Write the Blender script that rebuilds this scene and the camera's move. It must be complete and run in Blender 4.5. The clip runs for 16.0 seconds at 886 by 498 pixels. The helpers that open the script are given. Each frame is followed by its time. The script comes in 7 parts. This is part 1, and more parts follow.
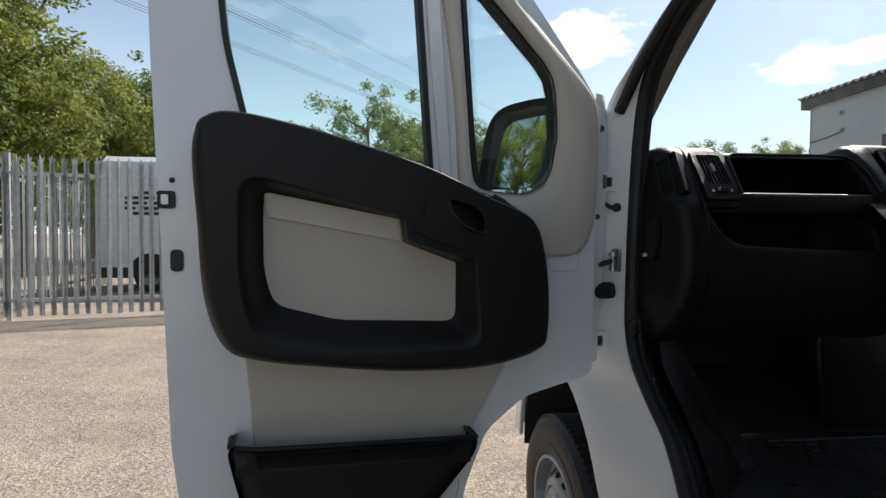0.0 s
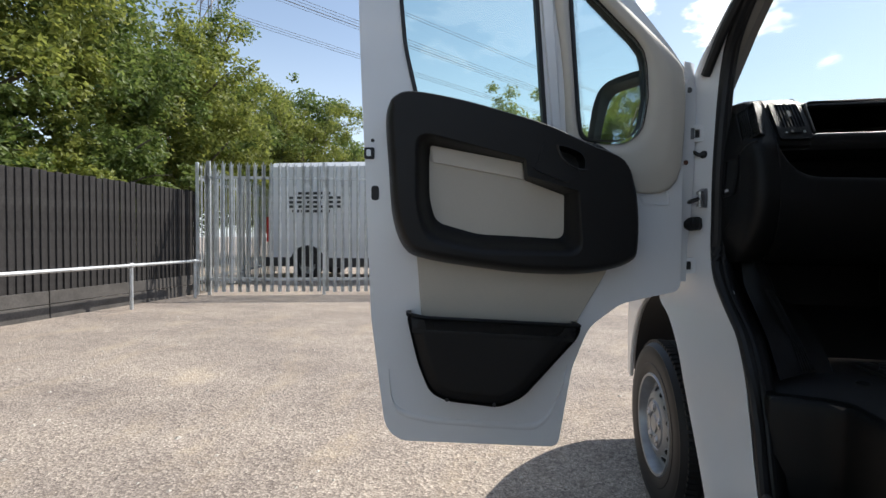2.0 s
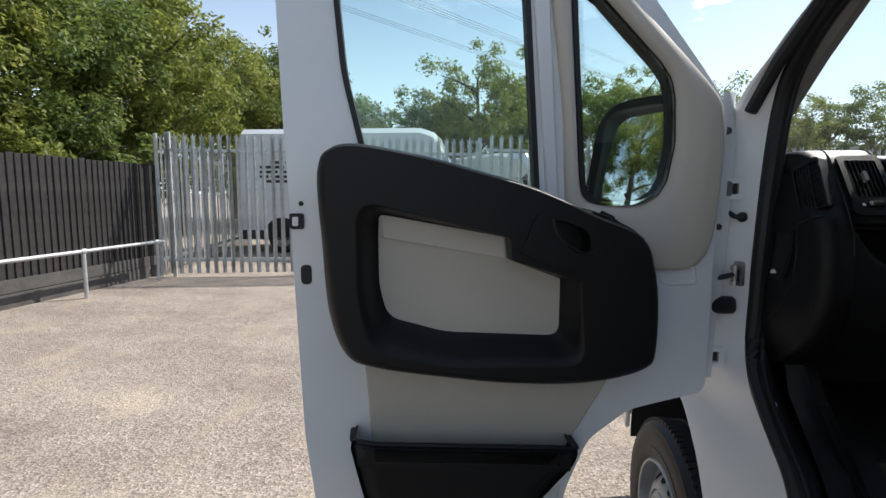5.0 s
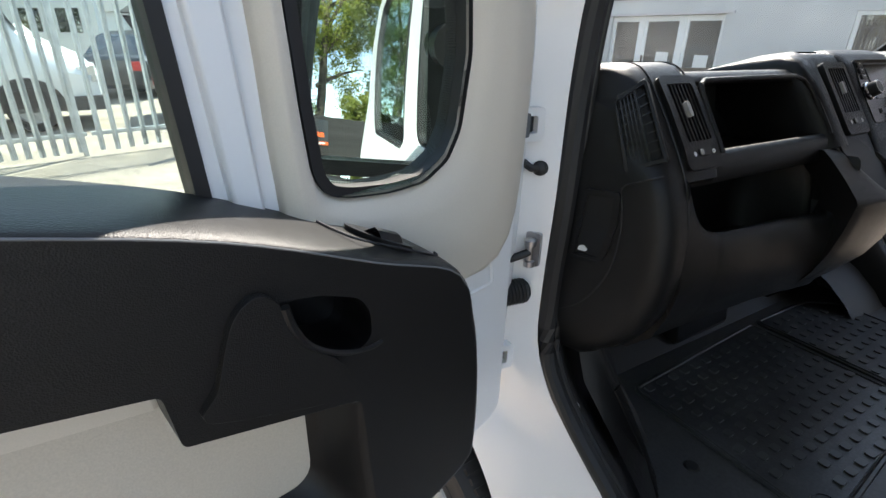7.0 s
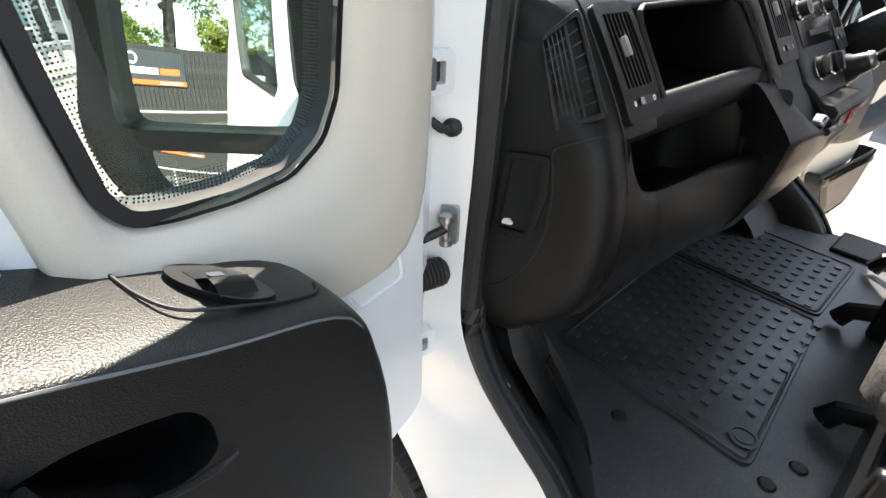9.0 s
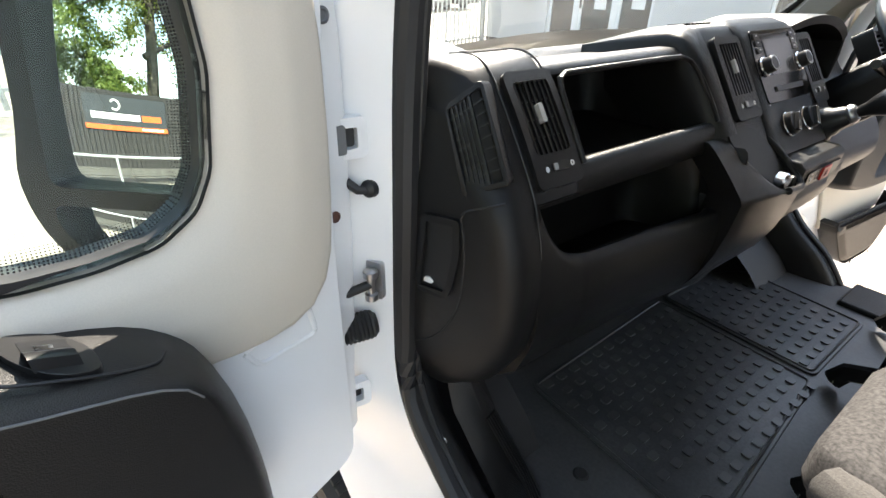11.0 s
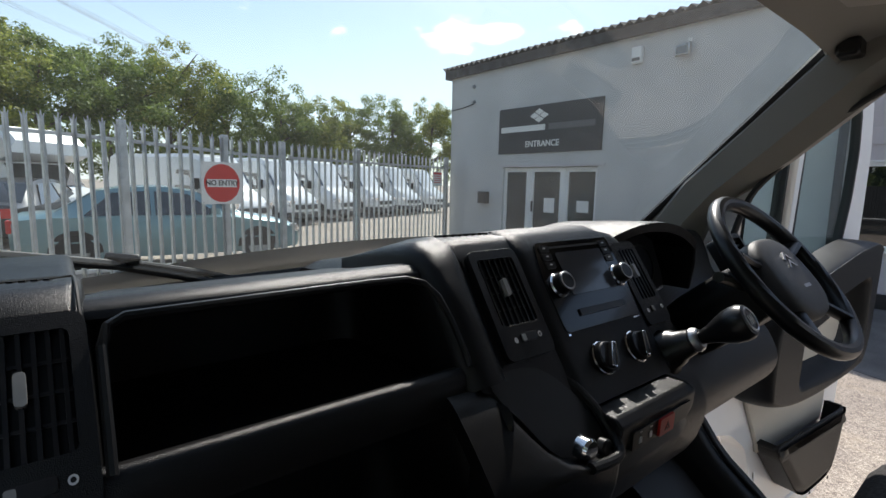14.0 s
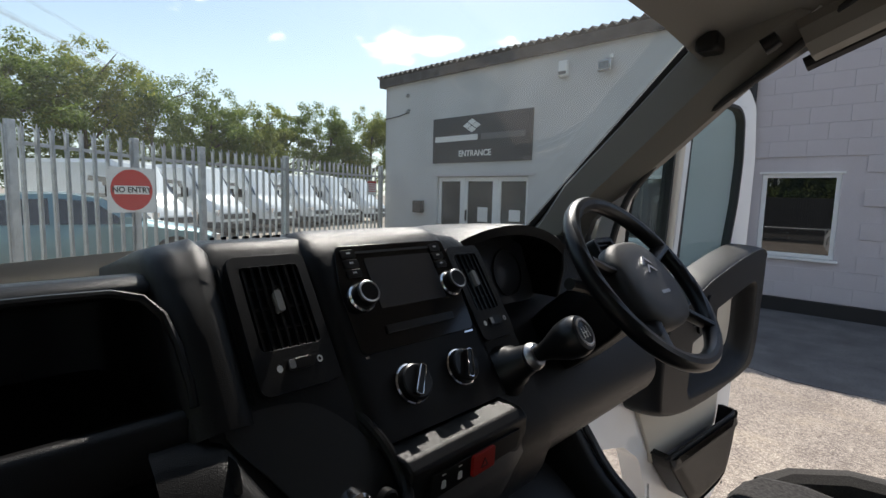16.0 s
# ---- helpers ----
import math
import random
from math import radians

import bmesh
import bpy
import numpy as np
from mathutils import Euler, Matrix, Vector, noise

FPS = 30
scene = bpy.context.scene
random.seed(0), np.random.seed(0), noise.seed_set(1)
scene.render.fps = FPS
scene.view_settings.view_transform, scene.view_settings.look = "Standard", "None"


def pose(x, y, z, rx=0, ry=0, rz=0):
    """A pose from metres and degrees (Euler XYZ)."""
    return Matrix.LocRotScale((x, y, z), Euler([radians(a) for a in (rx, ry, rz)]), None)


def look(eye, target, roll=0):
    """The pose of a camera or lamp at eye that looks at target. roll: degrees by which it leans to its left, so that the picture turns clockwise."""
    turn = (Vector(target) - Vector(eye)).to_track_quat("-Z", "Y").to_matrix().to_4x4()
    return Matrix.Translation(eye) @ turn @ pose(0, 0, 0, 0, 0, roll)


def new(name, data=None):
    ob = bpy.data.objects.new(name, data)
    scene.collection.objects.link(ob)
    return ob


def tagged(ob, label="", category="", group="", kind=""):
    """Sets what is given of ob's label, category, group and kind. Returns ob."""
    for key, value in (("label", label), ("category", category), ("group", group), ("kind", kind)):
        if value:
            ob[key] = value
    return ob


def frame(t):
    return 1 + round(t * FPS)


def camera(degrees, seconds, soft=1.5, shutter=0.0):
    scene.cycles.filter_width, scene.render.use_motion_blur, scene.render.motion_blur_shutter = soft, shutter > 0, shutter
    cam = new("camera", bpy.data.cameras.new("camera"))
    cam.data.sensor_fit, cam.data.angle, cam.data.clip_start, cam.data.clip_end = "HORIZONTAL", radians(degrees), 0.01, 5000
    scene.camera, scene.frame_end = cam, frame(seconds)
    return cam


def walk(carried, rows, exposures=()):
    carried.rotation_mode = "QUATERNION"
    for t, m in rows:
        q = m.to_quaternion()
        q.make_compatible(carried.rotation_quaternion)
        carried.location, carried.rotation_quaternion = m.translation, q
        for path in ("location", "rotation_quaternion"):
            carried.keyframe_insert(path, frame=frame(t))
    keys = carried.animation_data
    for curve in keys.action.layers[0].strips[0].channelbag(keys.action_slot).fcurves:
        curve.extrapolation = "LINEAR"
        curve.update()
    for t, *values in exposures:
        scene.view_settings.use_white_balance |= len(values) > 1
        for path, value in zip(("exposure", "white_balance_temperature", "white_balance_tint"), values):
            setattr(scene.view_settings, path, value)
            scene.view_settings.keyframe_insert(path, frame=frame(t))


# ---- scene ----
cam = camera(84.0, 16.0)
PATH = [
    (0, (-1.483, -1.36, 1.206), (-1.346, 0.635, 1.152), 0.5),
    (0.5, (-1.518, -1.527, 1.112), (-1.58, 0.472, 1.064), 0.5),
    (1, (-1.477, -1.651, 1.055), (-1.696, 0.337, 1.008), 0.3),
    (1.5, (-1.459, -1.746, 1.022), (-1.782, 0.227, 0.972), 0.2),
    (2, (-1.464, -1.817, 1.007), (-1.829, 0.149, 0.958), 0.3),
    (2.5, (-1.487, -1.868, 1.012), (-1.872, 0.094, 0.956), 0.3),
    (3, (-1.499, -1.874, 1.025), (-1.9, 0.084, 0.964), 0.4),
    (3.2, (-1.488, -1.867, 1.03), (-1.892, 0.091, 0.967), 0.3),
    (5.3, (-1.475, -1.255, 1.37), (-1.712, 0.717, 1.132), 0.6),
    (5.5, (-1.504, -1.162, 1.377), (-1.611, 0.82, 1.128), 0.8),
    (6, (-1.467, -0.922, 1.415), (-1.401, 1.036, 1.011), 0.7),
    (6.5, (-1.47, -0.758, 1.473), (-0.833, 1.024, 0.824), 0.6),
    (7, (-1.467, -0.633, 1.487), (-0.51, 0.934, 0.695), 1.2),
    (7.5, (-1.462, -0.564, 1.503), (-0.428, 0.886, 0.592), 1.3),
    (8, (-1.422, -0.52, 1.505), (-0.325, 0.806, 0.486), 1.7),
    (8.5, (-1.383, -0.501, 1.503), (-0.26, 0.77, 0.443), 1.9),
    (9, (-1.343, -0.493, 1.501), (-0.207, 0.759, 0.432), 1.9),
    (11.5, (-1.103, -0.595, 1.561), (-0.078, 0.88, 0.681), 1.6),
    (12, (-0.956, -0.589, 1.568), (0.108, 1.027, 1.059), 1.0),
    (12.5, (-0.844, -0.588, 1.564), (0.241, 1.033, 1.122), 1.1),
    (13, (-0.788, -0.601, 1.562), (0.317, 1.034, 1.235), 1.1),
    (13.5, (-0.735, -0.619, 1.553), (0.418, 0.992, 1.275), 1.0),
    (14, (-0.682, -0.611, 1.549), (0.571, 0.925, 1.287), 1.2),
    (14.5, (-0.629, -0.599, 1.551), (0.707, 0.874, 1.336), 1.3),
    (15, (-0.548, -0.622, 1.548), (0.824, 0.804, 1.26), 1.5),
    (15.5, (-0.484, -0.653, 1.541), (0.912, 0.751, 1.265), 1.5),
    (16, (-0.44, -0.653, 1.53), (0.986, 0.733, 1.313), 1.5),
]
EXPOSURE = [(0, .45, 6800, 10), (.5, .5, 6600, 10), (1, .5, 6500, 10), (3.2, .55, 6500, 10), (5.5, .55, 6500, 10), (6.0, .95, 6500, 10), (6.5, 1.45, 6600, 10), (7.5, 2.27, 6900, 10), (9.0, 2.7, 7200, 10), (11.5, 2.58, 7200, 10), (12.0, 1.95, 6900, 10), (12.5, 1.35, 6400, 10), (13.0, .95, 6350, 10), (13.5, .65, 6400, 10), (16.0, .5, 6600, 10)]
walk(cam, [(t, look(eye, target, roll)) for t, eye, target, roll in PATH], EXPOSURE)

# ---- world and sun ----
SUN_AZ, SUN_EL = 48.0, 46.0
CLOUD_SHIFT = (.3, .1, .2)
world = bpy.data.worlds.new("sky")
scene.world = world
world.use_nodes = True
wn = world.node_tree
wn.nodes.clear()
w_out = wn.nodes.new("ShaderNodeOutputWorld")
w_bg = wn.nodes.new("ShaderNodeBackground")
w_sky = wn.nodes.new("ShaderNodeTexSky")
w_sky.sky_type = "NISHITA"
w_sky.sun_disc = False
w_sky.sun_elevation, w_sky.sun_rotation = radians(SUN_EL), radians(SUN_AZ)
w_sky.air_density, w_sky.dust_density, w_sky.ozone_density = 1.0, 0.6, 1.0
w_bg.inputs["Strength"].default_value = 0.12
# thin haze towards the horizon and scattered summer clouds
w_co = wn.nodes.new("ShaderNodeTexCoord")
w_sep = wn.nodes.new("ShaderNodeSeparateXYZ")
wn.links.new(w_co.outputs["Generated"], w_sep.inputs[0])


def w_range(src, a, b, c, d):
    r = wn.nodes.new("ShaderNodeMapRange")
    r.interpolation_type = "SMOOTHSTEP"
    for k, v in zip((1, 2, 3, 4), (a, b, c, d)):
        r.inputs[k].default_value = v
    wn.links.new(src, r.inputs[0])
    return r.outputs[0]


def w_mix(a, col, f):
    x = wn.nodes.new("ShaderNodeMix")
    x.data_type = "RGBA"
    wn.links.new(f, x.inputs[0])
    wn.links.new(a, x.inputs[6])
    x.inputs[7].default_value = (*col, 1)
    return x.outputs[2]


w_map = wn.nodes.new("ShaderNodeMapping")
w_map.inputs["Scale"].default_value = (1, 1, 2.2)
w_map.inputs["Location"].default_value = CLOUD_SHIFT
wn.links.new(w_co.outputs["Generated"], w_map.inputs[0])
w_noise = wn.nodes.new("ShaderNodeTexNoise")
w_noise.inputs["Scale"].default_value, w_noise.inputs["Detail"].default_value, w_noise.inputs["Roughness"].default_value = 9.0, 7, 0.55
wn.links.new(w_map.outputs[0], w_noise.inputs["Vector"])
w_col = w_mix(w_sky.outputs[0], (6.6, 7.4, 7.9), w_range(w_sep.outputs[2], -.05, .42, .72, .12))
for c, wide in (((.615, .74, .268), .060), ((.665, .69, .272), .040), ((.76, .58, .295), .035), ((.31, .88, .355), .09), ((.44, .855, .275), .03), ((.18, .90, .40), .05), ((-.5, -.7, .5), .2), ((.3, -.85, .42), .16)):
    w_sub = wn.nodes.new("ShaderNodeVectorMath")
    w_sub.operation = "SUBTRACT"
    w_sub.inputs[1].default_value = c
    wn.links.new(w_co.outputs["Generated"], w_sub.inputs[0])
    w_sc = wn.nodes.new("ShaderNodeVectorMath")
    w_sc.operation = "MULTIPLY"
    w_sc.inputs[1].default_value = (1, 1, 2.0)
    wn.links.new(w_sub.outputs[0], w_sc.inputs[0])
    w_len = wn.nodes.new("ShaderNodeVectorMath")
    w_len.operation = "LENGTH"
    wn.links.new(w_sc.outputs[0], w_len.inputs[0])
    w_add = wn.nodes.new("ShaderNodeMath")
    w_add.operation = "MULTIPLY_ADD"
    w_add.inputs[1].default_value = .45 * wide / .08
    wn.links.new(w_noise.outputs[0], w_add.inputs[0])
    wn.links.new(w_len.outputs["Value"], w_add.inputs[2])
    off = .225 * wide / .08
    w_col = w_mix(w_col, (9.6, 9.7, 9.7), w_range(w_add.outputs[0], off + wide * .35, off + wide, .9, 0))
wn.links.new(w_col, w_bg.inputs[0])
wn.links.new(w_bg.outputs[0], w_out.inputs[0])
sun_data = bpy.data.lights.new("sun", "SUN")
sun_data.energy, sun_data.angle, sun_data.color = 4.0, radians(0.5), (1.0, 0.95, 0.88)
sun = new("sun", sun_data)
_d = Vector((math.sin(radians(SUN_AZ)) * math.cos(radians(SUN_EL)), math.cos(radians(SUN_AZ)) * math.cos(radians(SUN_EL)), math.sin(radians(SUN_EL))))
sun.matrix_world = look(_d * 30, (0, 0, 0))
tagged(sun, kind="structure")


# ---- materials ----
def material(name, color, rough=0.5, metal=0.0, grain=0.0, grain_scale=400.0, stain=0.0, stain_scale=3.0, coat=0.0, bump=0.0, tint=None, spec=0.5):
    """Principled surface with colour variation at two scales and fine relief, in object space metres."""
    m = bpy.data.materials.new(name)
    m.use_nodes = True
    t = m.node_tree
    b = t.nodes["Principled BSDF"]
    b.inputs["Base Color"].default_value = (*color, 1)
    b.inputs["Roughness"].default_value = rough
    b.inputs["Metallic"].default_value = metal
    b.inputs["Coat Weight"].default_value = coat
    b.inputs["Specular IOR Level"].default_value = spec
    co = t.nodes.new("ShaderNodeTexCoord")
    if grain or stain:
        mix = None
        last = None
        base = t.nodes.new("ShaderNodeRGB")
        base.outputs[0].default_value = (*color, 1)
        last = base.outputs[0]
        for amount, scale, detail in ((stain, stain_scale, 6), (grain, grain_scale, 3)):
            if not amount:
                continue
            n = t.nodes.new("ShaderNodeTexNoise")
            n.inputs["Scale"].default_value, n.inputs["Detail"].default_value = scale, detail
            t.links.new(co.outputs["Object"], n.inputs["Vector"])
            r = t.nodes.new("ShaderNodeMapRange")
            r.inputs[1].default_value, r.inputs[2].default_value = 0.3, 0.7
            r.inputs[3].default_value, r.inputs[4].default_value = 1 - amount, 1 + amount
            t.links.new(n.outputs[0], r.inputs[0])
            mix = t.nodes.new("ShaderNodeMix")
            mix.data_type, mix.blend_type = "RGBA", "MULTIPLY"
            mix.inputs[0].default_value = 1
            t.links.new(last, mix.inputs[6])
            t.links.new(r.outputs[0], mix.inputs[7])
            last = mix.outputs[2]
        t.links.new(last, b.inputs["Base Color"])
    if bump:
        n = t.nodes.new("ShaderNodeTexVoronoi" if bump < 0 else "ShaderNodeTexNoise")
        n.inputs["Scale"].default_value = grain_scale
        t.links.new(co.outputs["Object"], n.inputs["Vector"])
        bp = t.nodes.new("ShaderNodeBump")
        bp.inputs["Strength"].default_value, bp.inputs["Distance"].default_value = abs(bump), 0.001
        t.links.new(n.outputs[0], bp.inputs["Height"])
        t.links.new(bp.outputs[0], b.inputs["Normal"])
    return m


WHITE = material("white_paint", (0.78, 0.79, 0.80), 0.28, stain=0.03, coat=0.6)
BLACK = material("black_grained_plastic", (0.0070, 0.0070, 0.0074), 0.34, grain=0.15, grain_scale=1100, bump=-0.32, spec=0.26)
BLACK_SMOOTH = material("black_smooth_plastic", (0.008, 0.008, 0.0085), 0.32, stain=0.1, spec=0.4)
LEATHER = material("black_leather_grain", (0.0115, 0.0110, 0.0110), 0.40, grain=0.2, grain_scale=760, bump=-0.3, spec=0.26)
# near-black, so the shade in vent wells, slots and rim openings is painted in
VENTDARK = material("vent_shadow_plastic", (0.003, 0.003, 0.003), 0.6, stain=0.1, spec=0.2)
FLOORRUB = material("ribbed_floor_rubber", (0.066, 0.067, 0.070), 0.36, stain=0.25, stain_scale=6, grain=0.15, grain_scale=120, bump=0.15)
RUBBER = material("black_rubber", (0.012, 0.012, 0.013), 0.55, stain=0.15)
BEIGE = material("beige_trim_plastic", (0.60, 0.55, 0.47), 0.6, stain=0.03, grain=0.03, grain_scale=700, bump=0.1)
FABRIC = material("beige_vinyl", (0.52, 0.475, 0.40), 0.65, stain=0.05, grain=0.06, grain_scale=500, bump=0.2)
GALV = material("galvanised_steel", (0.52, 0.54, 0.55), 0.45, 0.55, stain=0.2, stain_scale=8, grain=0.08, grain_scale=60)
WOOD = material("dark_stained_wood", (0.036, 0.034, 0.0335), 0.85, spec=0.2, stain=0.35, stain_scale=6, grain=0.2, grain_scale=80, bump=0.3)
WALL = material("grey_painted_block", (0.52, 0.525, 0.53), 0.8, stain=0.08, stain_scale=1.2, grain=0.04, grain_scale=60, bump=0.2)
TAUPE = material("taupe_plastic", (0.27, 0.25, 0.22), 0.6, grain=0.05, grain_scale=600, stain=0.04)
BEIGE_DULL = material("dull_beige_lining", (0.42, 0.39, 0.35), 0.8, grain=0.05, grain_scale=500, stain=0.05)
RIM = material("silver_wheel_paint", (0.36, 0.37, 0.38), 0.4, 0.5, stain=0.15, stain_scale=20)
MIRROR = material("mirror_glass", (0.88, 0.9, 0.9), 0.0, 1.0)
GLOSS = material("gloss_black", (0.006, 0.006, 0.007), 0.12, coat=0.1, spec=0.35)
SCREENMAT = material("screen_glass", (0.05, 0.052, 0.058), 0.15, coat=0.3)
TAB = material("grey_tab", (0.28, 0.28, 0.275), 0.25, stain=0.1, stain_scale=50)
MARK = material("white_print", (0.7, 0.7, 0.7), 0.5)
MARK_RED = material("dark_red_print", (0.12, 0.01, 0.01), 0.4)
RED = material("red_switch", (0.45, 0.02, 0.015), 0.35)
GREYPL = material("dark_grey_plastic", (0.04, 0.04, 0.042), 0.5, grain=0.1, grain_scale=800, bump=-0.3)
MATTE = material("worn_black_rubber", (0.054, 0.056, 0.060), 0.34, stain=0.35, stain_scale=7, grain=0.2, grain_scale=200, bump=0.2)
# the mat's rubber made paler: the studs' shine is put into the colour
STUDS = material("stud_rubber_sheen", (0.075, 0.077, 0.081), 0.33, stain=0.3, stain_scale=7)
SEAT = material("dark_weave", (0.03, 0.028, 0.028), 0.9, grain=0.7, grain_scale=170, bump=0.5)
SEAT_PLAIN = material("grey_cloth", (0.045, 0.042, 0.04), 0.9, grain=0.3, grain_scale=400, bump=0.4)
RUST = material("rusty_steel", (0.10, 0.045, 0.03), 0.8, 0.2, stain=0.3, stain_scale=90)
CHROME = material("chrome", (0.8, 0.8, 0.82), 0.12, 1.0)
STEEL = material("dull_steel", (0.45, 0.45, 0.46), 0.35, 1.0, stain=0.2, stain_scale=30)


def leaf_material(name, dark, light):
    """Leaves that differ one by one, partly shone through by the sun."""
    m = bpy.data.materials.new(name)
    m.use_nodes = True
    t = m.node_tree
    t.nodes.clear()
    out = t.nodes.new("ShaderNodeOutputMaterial")
    geo = t.nodes.new("ShaderNodeNewGeometry")
    ramp = t.nodes.new("ShaderNodeValToRGB")
    ramp.color_ramp.elements[0].color, ramp.color_ramp.elements[1].color = (*dark, 1), (*light, 1)
    t.links.new(geo.outputs["Random Per Island"], ramp.inputs[0])
    b = t.nodes.new("ShaderNodeBsdfPrincipled")
    b.inputs["Roughness"].default_value = 0.5
    tr = t.nodes.new("ShaderNodeBsdfTranslucent")
    mx = t.nodes.new("ShaderNodeMixShader")
    mx.inputs[0].default_value = 0.55
    t.links.new(ramp.outputs[0], b.inputs["Base Color"])
    t.links.new(ramp.outputs[0], tr.inputs[0])
    t.links.new(b.outputs[0], mx.inputs[1])
    t.links.new(tr.outputs[0], mx.inputs[2])
    t.links.new(mx.outputs[0], out.inputs[0])
    return m


def ground_material():
    """Worn tarmac under pale grit: fine chippings, sandy drifts and darker tracks."""
    m = bpy.data.materials.new("gravelled_tarmac")
    m.use_nodes = True
    t = m.node_tree
    b = t.nodes["Principled BSDF"]
    b.inputs["Roughness"].default_value = 0.9
    co = t.nodes.new("ShaderNodeTexCoord")

    def noise_tex(scale, detail, stretch=(1, 1, 1), rough=0.6):
        mp = t.nodes.new("ShaderNodeMapping")
        mp.inputs["Scale"].default_value = stretch
        t.links.new(co.outputs["Object"], mp.inputs[0])
        n = t.nodes.new("ShaderNodeTexNoise")
        n.inputs["Scale"].default_value, n.inputs["Detail"].default_value, n.inputs["Roughness"].default_value = scale, detail, rough
        t.links.new(mp.outputs[0], n.inputs["Vector"])
        return n.outputs[0]

    def ramp(src, a, ca, c, cc):
        r = t.nodes.new("ShaderNodeValToRGB")
        r.color_ramp.elements[0].position, r.color_ramp.elements[0].color = a, (*ca, 1)
        r.color_ramp.elements[1].position, r.color_ramp.elements[1].color = c, (*cc, 1)
        t.links.new(src, r.inputs[0])
        return r.outputs[0]

    def mix(kind, a, c, f=1.0):
        x = t.nodes.new("ShaderNodeMix")
        x.data_type, x.blend_type = "RGBA", kind
        if isinstance(f, float):
            x.inputs[0].default_value = f
        else:
            t.links.new(f, x.inputs[0])
        t.links.new(a, x.inputs[6])
        t.links.new(c, x.inputs[7])
        return x.outputs[2]

    vo = t.nodes.new("ShaderNodeTexVoronoi")
    vo.inputs["Scale"].default_value = 75
    t.links.new(co.outputs["Object"], vo.inputs["Vector"])
    chips = ramp(vo.outputs["Color"], 0.15, (0.235, 0.198, 0.170), 0.9, (0.49, 0.425, 0.362))
    fine = ramp(noise_tex(160, 4), 0.38, (0.55, 0.55, 0.55), 0.62, (1.4, 1.4, 1.4))
    base = mix("MULTIPLY", chips, fine)
    sand = ramp(noise_tex(2.6, 7, (1, .45, 1)), 0.52, (0, 0, 0), 0.68, (1, 1, 1))
    sandc = ramp(noise_tex(120, 3), 0.3, (0.36, 0.29, 0.21), 0.7, (0.58, 0.48, 0.36))
    base = mix("MIX", base, sandc, mix("MULTIPLY", sand, ramp(noise_tex(30, 5), 0.35, (0.1, 0.1, 0.1), 0.7, (0.9, 0.9, 0.9))))
    tracks = ramp(noise_tex(0.55, 5, (1.0, 2.2, 1), 0.7), 0.35, (0.72, 0.70, 0.70), 0.65, (1.12, 1.1, 1.06))
    base = mix("MULTIPLY", base, tracks)
    t.links.new(base, b.inputs["Base Color"])
    bp = t.nodes.new("ShaderNodeBump")
    bp.inputs["Strength"].default_value, bp.inputs["Distance"].default_value = 0.7, 0.006
    t.links.new(vo.outputs["Distance"], bp.inputs["Height"])
    t.links.new(bp.outputs[0], b.inputs["Normal"])
    return m


LEAF = leaf_material("green_leaf", (0.075, 0.125, 0.028), (0.25, 0.31, 0.085))
LEAF_Y = leaf_material("yellow_green_leaf", (0.12, 0.16, 0.032), (0.37, 0.39, 0.095))
GROUND = ground_material()
BARK = material("bark", (0.12, 0.10, 0.08), 0.9, stain=0.3, stain_scale=5)
WOODGREY = material("weathered_grey_board", (0.085, 0.079, 0.073), 0.85, stain=0.25, stain_scale=4, grain=0.2, grain_scale=60)
WALL2 = material("lilac_grey_block", (0.50, 0.47, 0.49), 0.75, stain=0.06, stain_scale=1.5, grain=0.05, grain_scale=80, bump=0.25)
ROOF = material("weathered_roof_sheet", (0.045, 0.044, 0.044), 0.8, stain=0.5, stain_scale=6, grain=0.3, grain_scale=40)
UPVC = material("white_plastic_frame", (0.75, 0.76, 0.76), 0.35, stain=0.03)
DARKGLASS = material("dark_glass", (0.010, 0.013, 0.014), 0.01, coat=1.0, spec=1.0)
DOORGLASS = material("dark_door_glass", (0.020, 0.030, 0.032), 0.02, coat=0.12, spec=0.45)
# dark tarmac with the building's shade put into its colour
SHADED_TARMAC = material("shaded_tarmac", (0.115, 0.108, 0.104), 0.85, stain=0.3, stain_scale=2.5, grain=0.35, grain_scale=150, bump=0.4)
BOARDGREY = material("dark_grey_board", (0.035, 0.038, 0.042), 0.45, stain=0.08)
BARGREY = material("mid_grey_print", (0.12, 0.125, 0.13), 0.5)
SIGNWHITE = material("sign_white", (0.75, 0.75, 0.74), 0.5, stain=0.04)
SIGNRED = material("sign_red", (0.55, 0.035, 0.03), 0.45, stain=0.06)
SIGNBLACK = material("sign_black", (0.01, 0.01, 0.01), 0.5)
SIGNORANGE = material("sign_orange", (0.75, 0.13, 0.03), 0.5)
BLUECAR = material("pale_blue_paint", (0.22, 0.36, 0.40), 0.3, 0.3, coat=0.6, stain=0.04)
DARKCAR = material("dark_grey_paint", (0.04, 0.042, 0.046), 0.3, 0.3, coat=0.6, stain=0.06)
STONE = material("pale_stone", (0.5, 0.46, 0.4), 0.85, stain=0.3, stain_scale=20)


